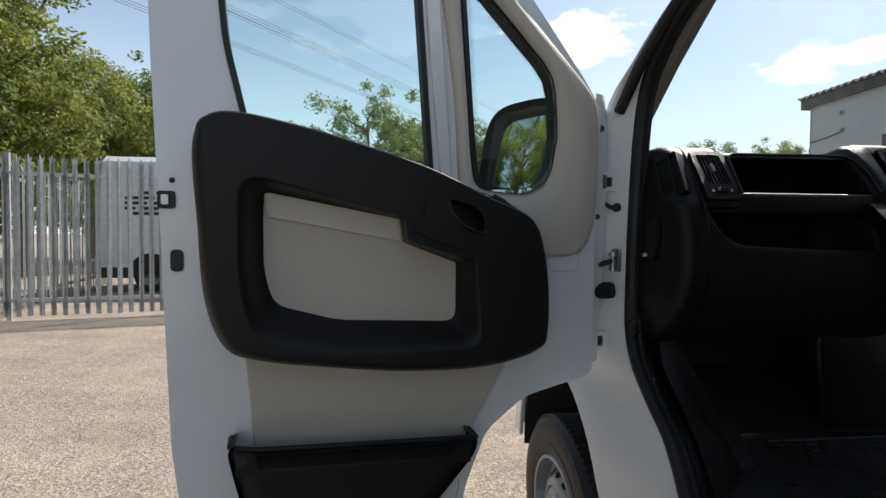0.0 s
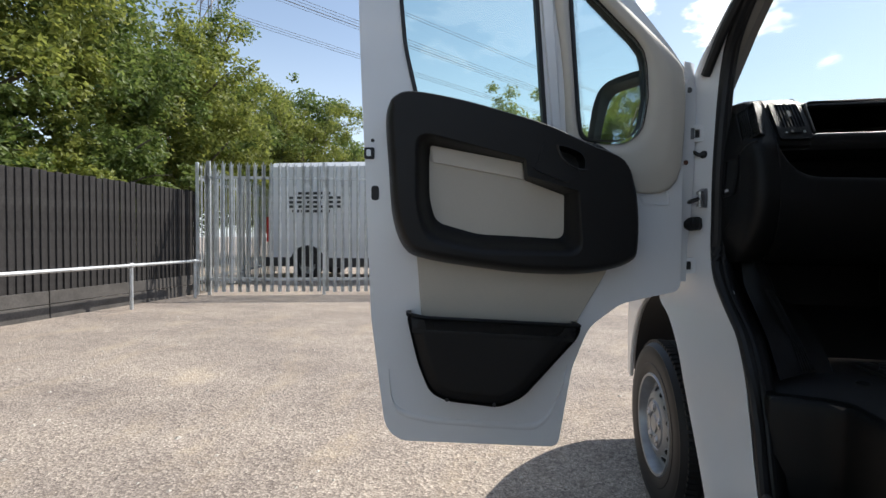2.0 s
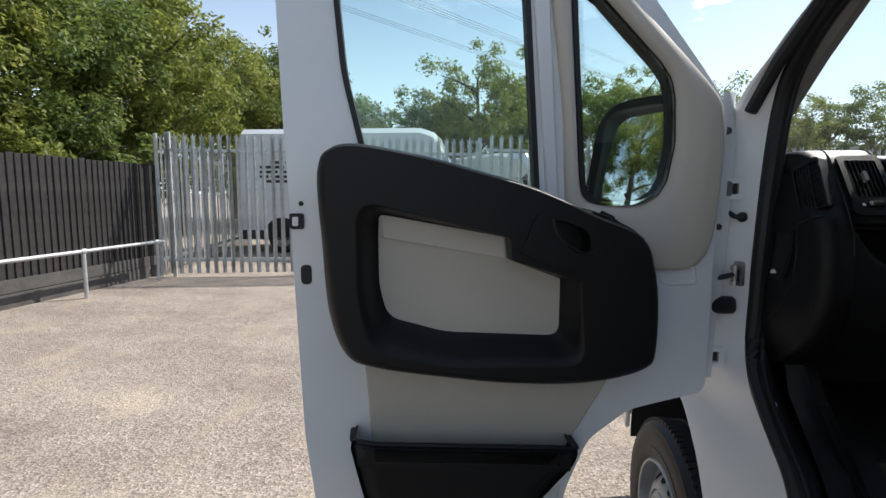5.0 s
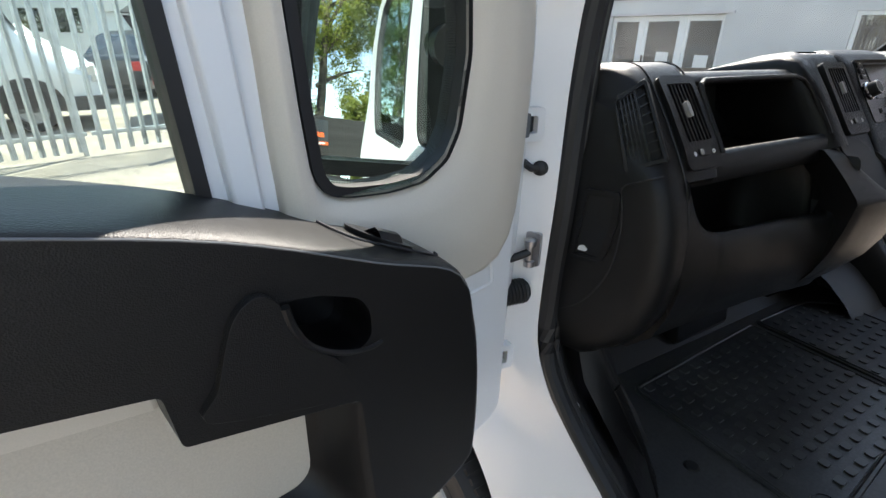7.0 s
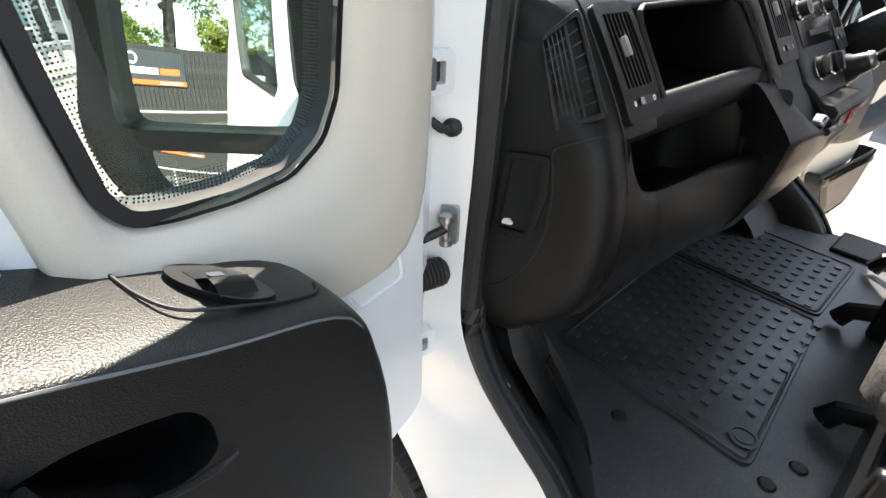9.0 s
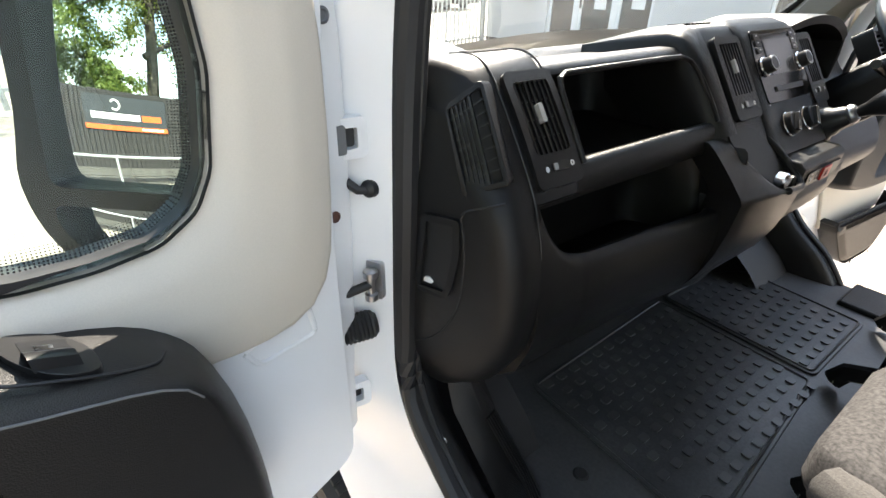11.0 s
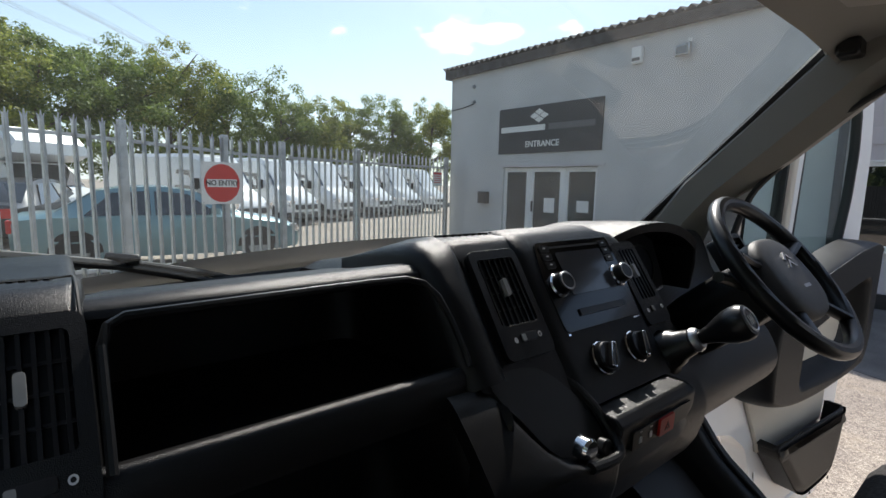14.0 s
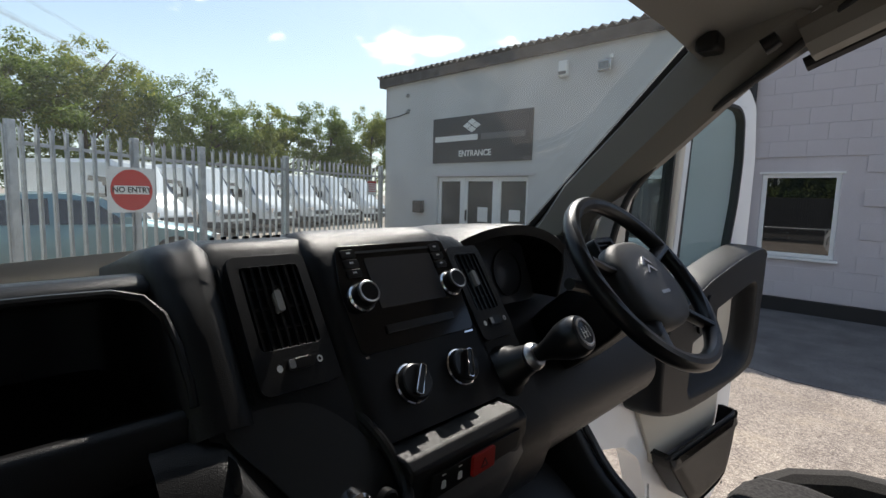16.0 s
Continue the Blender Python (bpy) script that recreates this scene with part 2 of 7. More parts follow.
def glass_material(name, tint, dust=0.0):
    m = bpy.data.materials.new(name)
    m.use_nodes = True
    t = m.node_tree
    t.nodes.clear()
    out = t.nodes.new("ShaderNodeOutputMaterial")
    tr = t.nodes.new("ShaderNodeBsdfTransparent")
    tr.inputs[0].default_value = (*tint, 1)
    gl = t.nodes.new("ShaderNodeBsdfGlossy")
    gl.inputs["Roughness"].default_value = 0.0
    lw = t.nodes.new("ShaderNodeLayerWeight")
    lw.inputs[0].default_value = 0.5
    pw = t.nodes.new("ShaderNodeMath")
    pw.operation = "POWER"
    pw.inputs[1].default_value = 4.5
    fr = t.nodes.new("ShaderNodeMath")
    fr.operation = "MULTIPLY_ADD"
    fr.inputs[1].default_value, fr.inputs[2].default_value = 0.85, 0.05
    t.links.new(lw.outputs["Facing"], pw.inputs[0])
    t.links.new(pw.outputs[0], fr.inputs[0])
    mx = t.nodes.new("ShaderNodeMixShader")
    t.links.new(fr.outputs[0], mx.inputs[0])
    t.links.new(tr.outputs[0], mx.inputs[1])
    t.links.new(gl.outputs[0], mx.inputs[2])
    last = mx.outputs[0]
    if dust:
        # dried spots and a film of dust that also paints the dashboard's reflected veil
        co = t.nodes.new("ShaderNodeTexCoord")
        n1, n2 = t.nodes.new("ShaderNodeTexNoise"), t.nodes.new("ShaderNodeTexVoronoi")
        n1.inputs["Scale"].default_value, n1.inputs["Detail"].default_value = 3.0, 5
        n2.inputs["Scale"].default_value = 38
        t.links.new(co.outputs["Object"], n1.inputs["Vector"])
        t.links.new(co.outputs["Object"], n2.inputs["Vector"])
        r1, r2 = t.nodes.new("ShaderNodeMapRange"), t.nodes.new("ShaderNodeMapRange")
        for r, v in ((r1, (.3, .75, dust * .5, dust * 1.5)), (r2, (.04, .13, dust * 1.6, 0))):
            for k in range(4):
                r.inputs[k + 1].default_value = v[k]
        t.links.new(n1.outputs[0], r1.inputs[0])
        t.links.new(n2.outputs["Distance"], r2.inputs[0])
        gate = t.nodes.new("ShaderNodeMath")
        gate.operation = "MULTIPLY"
        n3 = t.nodes.new("ShaderNodeTexNoise")
        n3.inputs["Scale"].default_value = 2.2
        r3 = t.nodes.new("ShaderNodeMapRange")
        r3.inputs[1].default_value, r3.inputs[2].default_value = .52, .62
        t.links.new(co.outputs["Object"], n3.inputs["Vector"])
        t.links.new(n3.outputs[0], r3.inputs[0])
        t.links.new(r2.outputs[0], gate.inputs[0])
        t.links.new(r3.outputs[0], gate.inputs[1])
        add = t.nodes.new("ShaderNodeMath")
        t.links.new(r1.outputs[0], add.inputs[0])
        t.links.new(gate.outputs[0], add.inputs[1])
        di = t.nodes.new("ShaderNodeBsdfTranslucent")
        di.inputs[0].default_value = (.8, .8, .78, 1)
        m2 = t.nodes.new("ShaderNodeMixShader")
        t.links.new(add.outputs[0], m2.inputs[0])
        t.links.new(last, m2.inputs[1])
        t.links.new(di.outputs[0], m2.inputs[2])
        last = m2.outputs[0]
    t.links.new(last, out.inputs[0])
    return m


GLASS = glass_material("tinted_glass", (0.86, 0.95, 0.92))
SCREEN = glass_material("windscreen_glass", (0.84, 0.9, 0.88), 0.022)

# ---- builders ----
from mathutils import geometry
ORG = {}


def thing(name, at, label="", category="", group="", kind=""):
    ob = new(name)
    ob.empty_display_size = 0.1
    ob.location = at
    ORG[ob] = Vector(at)
    return tagged(ob, label, category, group, kind)


def finish(bm, smooth=30.0):
    bmesh.ops.recalc_face_normals(bm, faces=bm.faces)
    me = bpy.data.meshes.new("mesh")
    bm.to_mesh(me)
    bm.free()
    if smooth:
        me.polygons.foreach_set("use_smooth", [True] * len(me.polygons))
        me.set_sharp_from_angle(angle=radians(smooth))
    return me


def part(name, bm, mat, parent=None, label="", bevel=0.0, segs=2, smooth=30.0, kind="", category="", group=""):
    """Links a bmesh in world metres as one mesh object under a thing or part (or at top level)."""
    me = finish(bm, smooth)
    if mat:
        me.materials.append(mat)
    ob = new(name, me)
    if parent is not None:
        o = ORG[parent]
        me.transform(Matrix.Translation(-o))
        ob.parent = parent
        ORG[ob] = o
    if bevel:
        md = ob.modifiers.new("bevel", "BEVEL")
        md.width, md.segments, md.limit_method, md.angle_limit = bevel, segs, "ANGLE", radians(35)
    return tagged(ob, label, category, group, kind)


def spline(pts, per=6, closed=True):
    """A smooth curve through the points (Catmull-Rom)."""
    n, out = len(pts), []
    v = [Vector(p) for p in pts]
    for i in range(n if closed else n - 1):
        a, b, c, d = (v[(i + k) % n] if closed else v[min(max(i + k, 0), n - 1)] for k in (-1, 0, 1, 2))
        for s in range(per):
            t = s / per
            out.append(0.5 * (2 * b + (c - a) * t + (2 * a - 5 * b + 4 * c - d) * t * t + (3 * b - a - 3 * c + d) * t ** 3))
    if not closed:
        out.append(v[-1])
    return out


def rounded(pts, r, seg=4):
    """A polygon with its corners rounded by radius r."""
    v, out = [Vector(p) for p in pts], []
    n = len(v)
    for i in range(n):
        p, a, b = v[i], v[i - 1], v[(i + 1) % n]
        da, db = (a - p), (b - p)
        ri = r[i] if isinstance(r, (list, tuple)) else r
        ra = min(ri, da.length * 0.45, db.length * 0.45)
        s, e = p + da.normalized() * ra, p + db.normalized() * ra
        for k in range(seg + 1):
            t = k / seg
            out.append((1 - t) ** 2 * s + 2 * t * (1 - t) * p + t * t * e)
    return out


def plate(bm, loops, place, d0, d1):
    """Adds a slab between depths d0 and d1 with the outline loops[0] and holes after it; place(a, b, d) gives the world point."""
    flat = [[Vector((p[0], p[1], 0)) for p in loop] for loop in loops]
    tris = geometry.tessellate_polygon(flat)
    lo, hi = [], []
    for loop in flat:
        for p in loop:
            lo.append(bm.verts.new(place(p.x, p.y, d0)))
            hi.append(bm.verts.new(place(p.x, p.y, d1)))
    for t in tris:
        for vs, o in ((lo, 1), (hi, -1)):
            try:
                bm.faces.new([vs[i] for i in t][::o])
            except ValueError:
                pass
    k = 0
    for loop in flat:
        n = len(loop)
        for i in range(n):
            j = (i + 1) % n
            bm.faces.new([lo[k + i], lo[k + j], hi[k + j], hi[k + i]])
        k += n
    return bm


def box(bm, x0, x1, y0, y1, z0, z1, m=None):
    vs = [bm.verts.new((x, y, z)) for x in (x0, x1) for y in (y0, y1) for z in (z0, z1)]
    for f in ((0, 1, 3, 2), (4, 6, 7, 5), (0, 4, 5, 1), (2, 3, 7, 6), (0, 2, 6, 4), (1, 5, 7, 3)):
        bm.faces.new([vs[i] for i in f])
    if m:
        bmesh.ops.transform(bm, matrix=m, verts=vs)
    return bm


def tube(bm, pts, r, seg=10, radii=None, flat=1.0):
    """A round bar along the points."""
    pts = [Vector(p) for p in pts]
    rings = []
    up = Vector((0.13, 0.21, 0.97)).normalized()
    for i, p in enumerate(pts):
        d = (pts[min(i + 1, len(pts) - 1)] - pts[max(i - 1, 0)]).normalized()
        a = d.cross(up)
        if a.length < 0.05:
            a = d.cross(Vector((1, 0, 0)))
        a.normalize()
        b = d.cross(a)
        rr = radii[i] if radii else r
        rings.append([bm.verts.new(p + rr * (math.cos(2 * math.pi * k / seg) * a + flat * math.sin(2 * math.pi * k / seg) * b)) for k in range(seg)])
    for q, w in zip(rings, rings[1:]):
        for k in range(seg):
            bm.faces.new([q[k], q[(k + 1) % seg], w[(k + 1) % seg], w[k]])
    bm.faces.new(rings[0][::-1])
    bm.faces.new(rings[-1])
    return bm


def lathe(bm, profile, m, seg=24):
    """Turns (radius, height) pairs round the local z axis of m."""
    rings = []
    for r, h in profile:
        if r < 1e-6:
            rings.append([bm.verts.new(m @ Vector((0, 0, h)))])
        else:
            rings.append([bm.verts.new(m @ Vector((r * math.cos(2 * math.pi * k / seg), r * math.sin(2 * math.pi * k / seg), h))) for k in range(seg)])
    for q, w in zip(rings, rings[1:]):
        for k in range(seg):
            j = (k + 1) % seg
            f = [q[k % len(q)], q[j % len(q)], w[j % len(w)], w[k % len(w)]]
            f = list(dict.fromkeys(f))
            if len(f) > 2:
                bm.faces.new(f)
    return bm


def loft(bm, rings, closed=True, caps=True):
    """Skins a row of equal point rings."""
    vs = [[bm.verts.new(p) for p in ring] for ring in rings]
    n = len(vs[0])
    for q, w in zip(vs, vs[1:]):
        for k in range(n if closed else n - 1):
            bm.faces.new([q[k], q[(k + 1) % n], w[(k + 1) % n], w[k]])
    if caps and closed:
        bm.faces.new(vs[0][::-1])
        bm.faces.new(vs[-1])
    return bm


B = bmesh.new

# ---- ground ----
def ground_height(x, y):
    s = min(max((y - 5.5) / 3.0, 0), 1) * min(max((x + 0.5) / 2.5, 0), 1)
    return -0.03 - 0.12 * s


bm = B()
xs = [-400, -120, -40] + [-14 + 0.5 * i for i in range(65)] + [40, 120, 400]
ys = [-400, -120, -40] + [-10 + 0.5 * i for i in range(60)] + [40, 120, 400]
grid = [[bm.verts.new((x, y, ground_height(x, y))) for y in ys] for x in xs]
for i in range(len(xs) - 1):
    for j in range(len(ys) - 1):
        bm.faces.new([grid[i][j], grid[i + 1][j], grid[i + 1][j + 1], grid[i][j + 1]])
ground = part("ground", bm, GROUND, label="pale gravelled tarmac yard with worn patches", kind="structure", category="ground")
# strip of plain tarmac laid along the building, its shade painted in, with a ragged edge
rng = random.Random(5)
ragged = [(4.85 + rng.uniform(-.05, .05) + .06 * math.sin(k * .7), -9 + k * .35) for k in range(42)]
part("shaded_tarmac_strip", plate(B(), [ragged + [(8.19, 5.35), (8.19, -9)]], lambda a, b, d: Vector((a, b, d)), -.06, -.024), SHADED_TARMAC, label="plain tarmac strip along the block building, darkened for its shade", kind="structure", category="pavement")


# ---- cab doors ----
def door_frame(hx, hy, angle, side, dz=0.0):
    """Maps (along, height, towards the cab) of a door to the world; side -1 is the passenger's."""
    a = radians(angle)
    u = Vector((side * math.cos(a), -math.sin(a), 0))
    w = Vector((-side * math.sin(a), -math.cos(a), 0))
    o = Vector((hx, hy, dz))
    return lambda p, z, d: o + u * p + w * d + Vector((0, 0, z))


SHEET = [(1.05, .399), (1.094, .747), (1.11, 1.146), (1.128, 1.56), (1.135, 1.8), (1.10, 2.02), (1.02, 2.08), (.55, 2.08), (.42, 2.0), (.246, 1.806), (.10, 1.63), (.045, 1.55), (.055, 1.40),
         (.06, 1.19), (.06, .90), (.062, .83), (.158, .811), (.265, .787), (.371, .709), (.427, .573), (.472, .307), (.99, .335), (1.03, .36)]
MAIN_LIGHT = [(.93, 1.36), (.99, 1.616), (1.007, 1.8), (.99, 1.96), (.94, 2.0), (.572, 2.0), (.553, 1.81), (.514, 1.30)]
QUARTER = [(.455, 1.82), (.458, 1.90), (.44, 1.875), (.371, 1.795), (.228, 1.657), (.201, 1.62), (.19, 1.574), (.184, 1.468), (.2, 1.377), (.222, 1.34), (.262, 1.318), (.317, 1.315), (.372, 1.32), (.402, 1.328), (.416, 1.35), (.424, 1.42), (.434, 1.547)]
PANEL = [(1.044, 1.390), (1.012, 1.440), (.95, 1.454), (.813, 1.432), (.696, 1.403), (.55, 1.361), (.416, 1.304), (.30, 1.253), (.249, 1.163), (.239, .99), (.270, .922), (.41, .889), (.593, .891), (.758, .910), (.912, .935), (.983, .968), (1.022, 1.067), (1.036, 1.233)]
RECESS = [(.905, 1.294), (.606, 1.24), (.602, 1.19), (.474, 1.142), (.474, 1.004), (.75, 1.018), (.884, 1.056), (.904, 1.13)]
SURROUND = [(.952, 1.332), (.613, 1.248), (.607, 1.196), (.446, 1.150), (.430, .948), (.75, .952), (.920, .990), (.950, 1.10)]
NOTCH_S = [.06, .006, .006, .008, .05, .05, .05, .05]
NOTCH_R = [.035, .005, .005, .006, .03, .03, .03, .03]
PULL = [(0.527, 1.287), (0.495, 1.286), (0.464, 1.275), (0.440, 1.264), (0.430, 1.245), (0.430, 1.220), (0.440, 1.211), (0.463, 1.213), (0.485, 1.224), (0.500, 1.238), (0.512, 1.254), (0.521, 1.270)]
TONGUE = [(.590, 1.216), (.577, 1.24), (.567, 1.272), (.557, 1.294), (.543, 1.304), (.531, 1.302), (.521, 1.29), (.514, 1.268), (.505, 1.25), (.491, 1.233), (.473, 1.216), (.465, 1.196), (.484, 1.176), (.535, 1.192)]
QTRIM = [(.515, 1.93), (.47, 1.965), (.42, 1.945), (.30, 1.80), (.095, 1.60), (.064, 1.53), (.060, 1.42), (.066, 1.29), (.078, 1.215), (.105, 1.172), (.15, 1.155), (.234, 1.160), (.32, 1.19), (.435, 1.25), (.456, 1.36), (.468, 1.55)]
LOWER = [(.945, .95), (.925, .70), (.43, .68), (.425, .716), (.317, .9)]
POCKET = [(.978, .768), (.92, .756), (.423, .728), (.435, .69), (.608, .501), (.682, .47), (.848, .492), (.903, .52), (.94, .612)]


def inset(poly, d):
    """The polygon moved inwards by d."""
    v = [Vector((p[0], p[1])) for p in poly]
    n = len(v)
    area = sum(v[i].x * v[(i + 1) % n].y - v[(i + 1) % n].x * v[i].y for i in range(n))
    out = []
    for i in range(n):
        a, b = (v[i] - v[i - 1]).normalized(), (v[(i + 1) % n] - v[i]).normalized()
        t = (a + b).normalized()
        nn = Vector((-t.y, t.x)) * (1 if area > 0 else -1)
        out.append(v[i] + nn * d / max(0.5, nn.dot(Vector((-a.y, a.x)) * (1 if area > 0 else -1))))
    return out


def at_step(poly, step):
    """Points at even steps round a closed polygon."""
    out = []
    n = len(poly)
    for i in range(n):
        a, b = poly[i], poly[(i + 1) % n]
        k = max(1, int((b - a).length / step))
        out += [a.lerp(b, j / k) for j in range(k)]
    return out


def disc(bm, place, a, b, d, r, seg=6, sx=1.0):
    bm.faces.new([bm.verts.new(place(a + sx * r * math.cos(2 * math.pi * k / seg), b + r * math.sin(2 * math.pi * k / seg), d)) for k in range(seg)])


def reach(poly, cx, cy, a):
    """How far the polygon's edge lies from a point inside it, along the angle a."""
    c, s_ = math.cos(a), math.sin(a)
    best = 0
    n = len(poly)
    for i in range(n):
        x0, y0, x1, y1 = poly[i][0] - cx, poly[i][1] - cy, poly[(i + 1) % n][0] - cx, poly[(i + 1) % n][1] - cy
        d0, d1 = c * y0 - s_ * x0, c * y1 - s_ * x1
        if d0 * d1 <= 0 and d0 != d1:
            t = d0 / (d0 - d1)
            best = max(best, c * (x0 + (x1 - x0) * t) + s_ * (y0 + (y1 - y0) * t))
    return best


def cab_door(P, name, label, near):
    main, quarter = rounded(MAIN_LIGHT, .04, 5), rounded(QUARTER, .012, 3)
    # the skin leans in above the waist, so the window frame is slim
    PS = lambda a, b, dd: P(a, b, dd if dd > 0 else .018 + (dd - .018) * min(1, max(0, (1.36 - b) / .25)))
    d = part(name, plate(B(), [rounded(SHEET, .03), main, quarter], PS, -.05, .04), WHITE, van, label, bevel=.008, segs=3)
    part("window", plate(B(), [main], P, .026, .030), GLASS, d, "clear tinted side glass").visible_shadow = False
    part("quarter_window", plate(B(), [quarter], P, .028, .032), GLASS, d, "clear fixed quarter glass").visible_shadow = False
    part("window_seal", plate(B(), [main, inset(main, .013)], P, .014, .046), RUBBER, d, "black rubber glass run")
    part("quarter_seal", plate(B(), [quarter, inset(quarter, .012)], P, .014, .050), RUBBER, d, "black rubber surround")
    bm = B()
    for row, r in ((.0133, .00100), (.0161, .00098), (.0189, .00094), (.0217, .00088), (.0245, .00080), (.0273, .00068), (.0301, .00052)):
        for i, p in enumerate(at_step(inset(quarter, row), .0029)):
            disc(bm, P, p.x, p.y, .0335, r)
    part("frit_dots", bm, RUBBER, d, "black printed dots round the quarter glass", kind="stuff", smooth=0)
    # moulded quarter trim: outer rim, dished slope, inner lip at the glass
    q0 = spline(QTRIM, 6)
    rays = [2 * math.pi * k / 72 for k in range(72)]
    ro, ri = [reach(q0, .31, 1.52, a) for a in rays], [reach(quarter, .31, 1.52, a) for a in rays]
    rings = []
    for k, w in ((0, .036), (0, .048), (.02, .0525), (.06, .055), (.20, .059), (.34, .063), (.40, .0642), (.47, .0642), (.60, .0625), (.74, .0605), (.80, .0585), (.87, .054), (.94, .048), (1, .043), (1, .036)):
        rings.append([P(.31 + (o + (i - o) * k) * math.cos(a), 1.52 + (o + (i - o) * k) * math.sin(a), w) for a, o, i in zip(rays, ro, ri)])
    part("quarter_trim", loft(B(), rings, closed=True, caps=False), BEIGE, d, "beige moulded plastic trim", smooth=50)
    part("divider_strip", plate(B(), [[(.546, 1.81), (.555, 2.0), (.527, 2.0), (.508, 1.81), (.470, 1.31), (.498, 1.30)]], P, .035, .052), WHITE, d, bevel=.004)
    # black arm panel
    Q0 = P
    PT = lambda a, b, d: Q0(a, b, .04 + (d - .04) * 1.17 if d > .04 else d)
    P = PT
    pan = spline(PANEL, 5)
    # tight roll along the top edge, softer round the rest
    deep = inset(pan, .034)
    roll = [max(0, min(1, ((p - q).normalized().y - .3) / .5)) for p, q in zip(pan, deep)]
    edge = lambda k: [p.lerp(q, k * (1 - .66 * r)) for p, q, r in zip(pan, deep, roll)]
    prof = [(0, .04)] + [(1 - math.cos(radians(a)), .048 + .094 * math.sin(radians(a))) for a in range(0, 91, 8)] + [(1, .142)]
    part("panel_edge", loft(B(), [[P(p.x, p.y, w) for p in edge(k)] for k, w in prof], closed=True, caps=False), LEATHER, d, "black grained rolled edge", smooth=70)
    around, hole = rounded(SURROUND, NOTCH_S, 5), rounded(RECESS, NOTCH_R, 5)
    part("trim_panel", plate(B(), [edge(1), around, rounded(PULL, .012)], P, .10, .142), LEATHER, d, "black grained plastic armrest panel")
    prof = [(0, .142), (.10, .1405), (.22, .135), (.36, .124), (.5, .110), (.66, .096), (.82, .085), (1, .078)]
    part("inset_surround", loft(B(), [[P(*p.lerp(q, k), w) for p, q in zip(around, hole)] for k, w in prof], closed=True, caps=False), LEATHER, d, "black dished surround", smooth=70)
    part("pull_cup", plate(B(), [inset(PULL, -.01)], P, .06, .085), BLACK_SMOOTH, d, "black door pull recess")
    part("pull_wall", loft(B(), [[P(p.x, p.y, w) for p in rounded(PULL, .012)] for w in (.084, .141)], closed=True, caps=False), BLACK_SMOOTH, d)
    part("pull_tongue", plate(B(), [spline(TONGUE, 4)], P, .125, .1495), LEATHER, d, "black moulded grip beside the door pull", bevel=.006, segs=3)
    lip = [P(p[0], p[1], .149) for p in spline([(.518, 1.288), (.513, 1.268), (.503, 1.248), (.486, 1.232), (.464, 1.220), (.440, 1.213), (.424, 1.214)], 5, False)]
    part("pull_lip", tube(B(), lip, .004, 8, np.linspace(.0042, .0022, len(lip)).tolist()), BLACK_SMOOTH, d, "glossy worn lip of the door pull")
    part("inset_panel", plate(B(), [rounded(inset(RECESS, -.006), NOTCH_R)], P, .04, .079), FABRIC, d, "beige vinyl inset panel")
    part("inset_upper", plate(B(), [[(.907, 1.297), (.606, 1.243), (.602, 1.190), (.900, 1.243)]], P, .05, .087), BEIGE, d, "pale upper inset strip", bevel=.007, segs=3)
    # grey line paints the highlight along the panel's seam groove
    top = [p for p, r in zip(edge(.97), roll) if r > .75]
    i0 = max(range(len(top)), key=lambda i: (top[i] - top[i - 1]).length)
    part("seam_highlight", tube(B(), [P(p.x, p.y, .1416) for p in top[i0:] + top[:i0]], .0011, 6), BARGREY, d, "grey line for the highlight along the seam")
    P = Q0
    part("lower_panel", plate(B(), [LOWER], P, .04, .056), FABRIC, d, "beige vinyl lower panel", bevel=.004)
    # map pocket: front wall, sides and rim
    rp = rounded(POCKET, .03, 4)
    bm = loft(B(), [[P(p.x, p.y, w) for p in inset(rp, k)] for k, w in ((0, .108), (.003, .116), (.014, .121), (.028, .127), (.034, .131), (.042, .1325), (.052, .1315))])
    part("map_pocket", bm, LEATHER, d, "black plastic map pocket with a raised front", smooth=50)
    bm = B()
    side = [p for p in rp if not (p.y > .73 and p.x < .96)]
    i0 = max(range(len(side)), key=lambda i: (side[i] - side[i - 1]).length)
    side = side[i0:] + side[:i0]
    loft(bm, [[P(p.x, p.y, dd) for p in side] for dd in (.045, .123)], closed=False, caps=False)
    loft(bm, [[P(p.x * .995 + .0035, p.y + .006, dd) for p in side] for dd in (.045, .123)], closed=False, caps=False)
    part("pocket_side", bm, LEATHER, d)
    part("pocket_rim", tube(B(), [P(*p) for p in ((.973, .762, .055), (.970, .763, .105), (.955, .760, .114), (.915, .753, .116), (.435, .727, .116), (.426, .725, .108), (.426, .725, .055))], .007, 8), LEATHER, d)
    for u, z in ((.848, .50), (.70, .482)):
        part("pocket_screw", lathe(B(), [(0, .004), (.006, .003), (.007, 0)], Matrix.Translation(P(u, z, .131)) @ Matrix.Rotation(radians(90), 4, "X"), 10), RUBBER, d)
    # latch, holes, pressed rib
    part("latch", plate(B(), [rounded([(1.116, 1.295), (1.083, 1.295), (1.083, 1.258), (1.116, 1.258)], .006)], P, .03, .046), RUBBER, d, "black door latch")
    part("latch_claw", plate(B(), [rounded([(1.108, 1.287), (1.094, 1.287), (1.094, 1.266), (1.108, 1.266)], .004)], P, .044, .052), STEEL, d)
    part("drain_plug", plate(B(), [rounded([(1.093, 1.172), (1.068, 1.172), (1.068, 1.125), (1.093, 1.125)], .0115, 6)], P, .038, .043), RUBBER, d, "black oval rubber plug")
    bm = B()
    disc(bm, P, 1.089, 1.318, .0412, .006, 12)
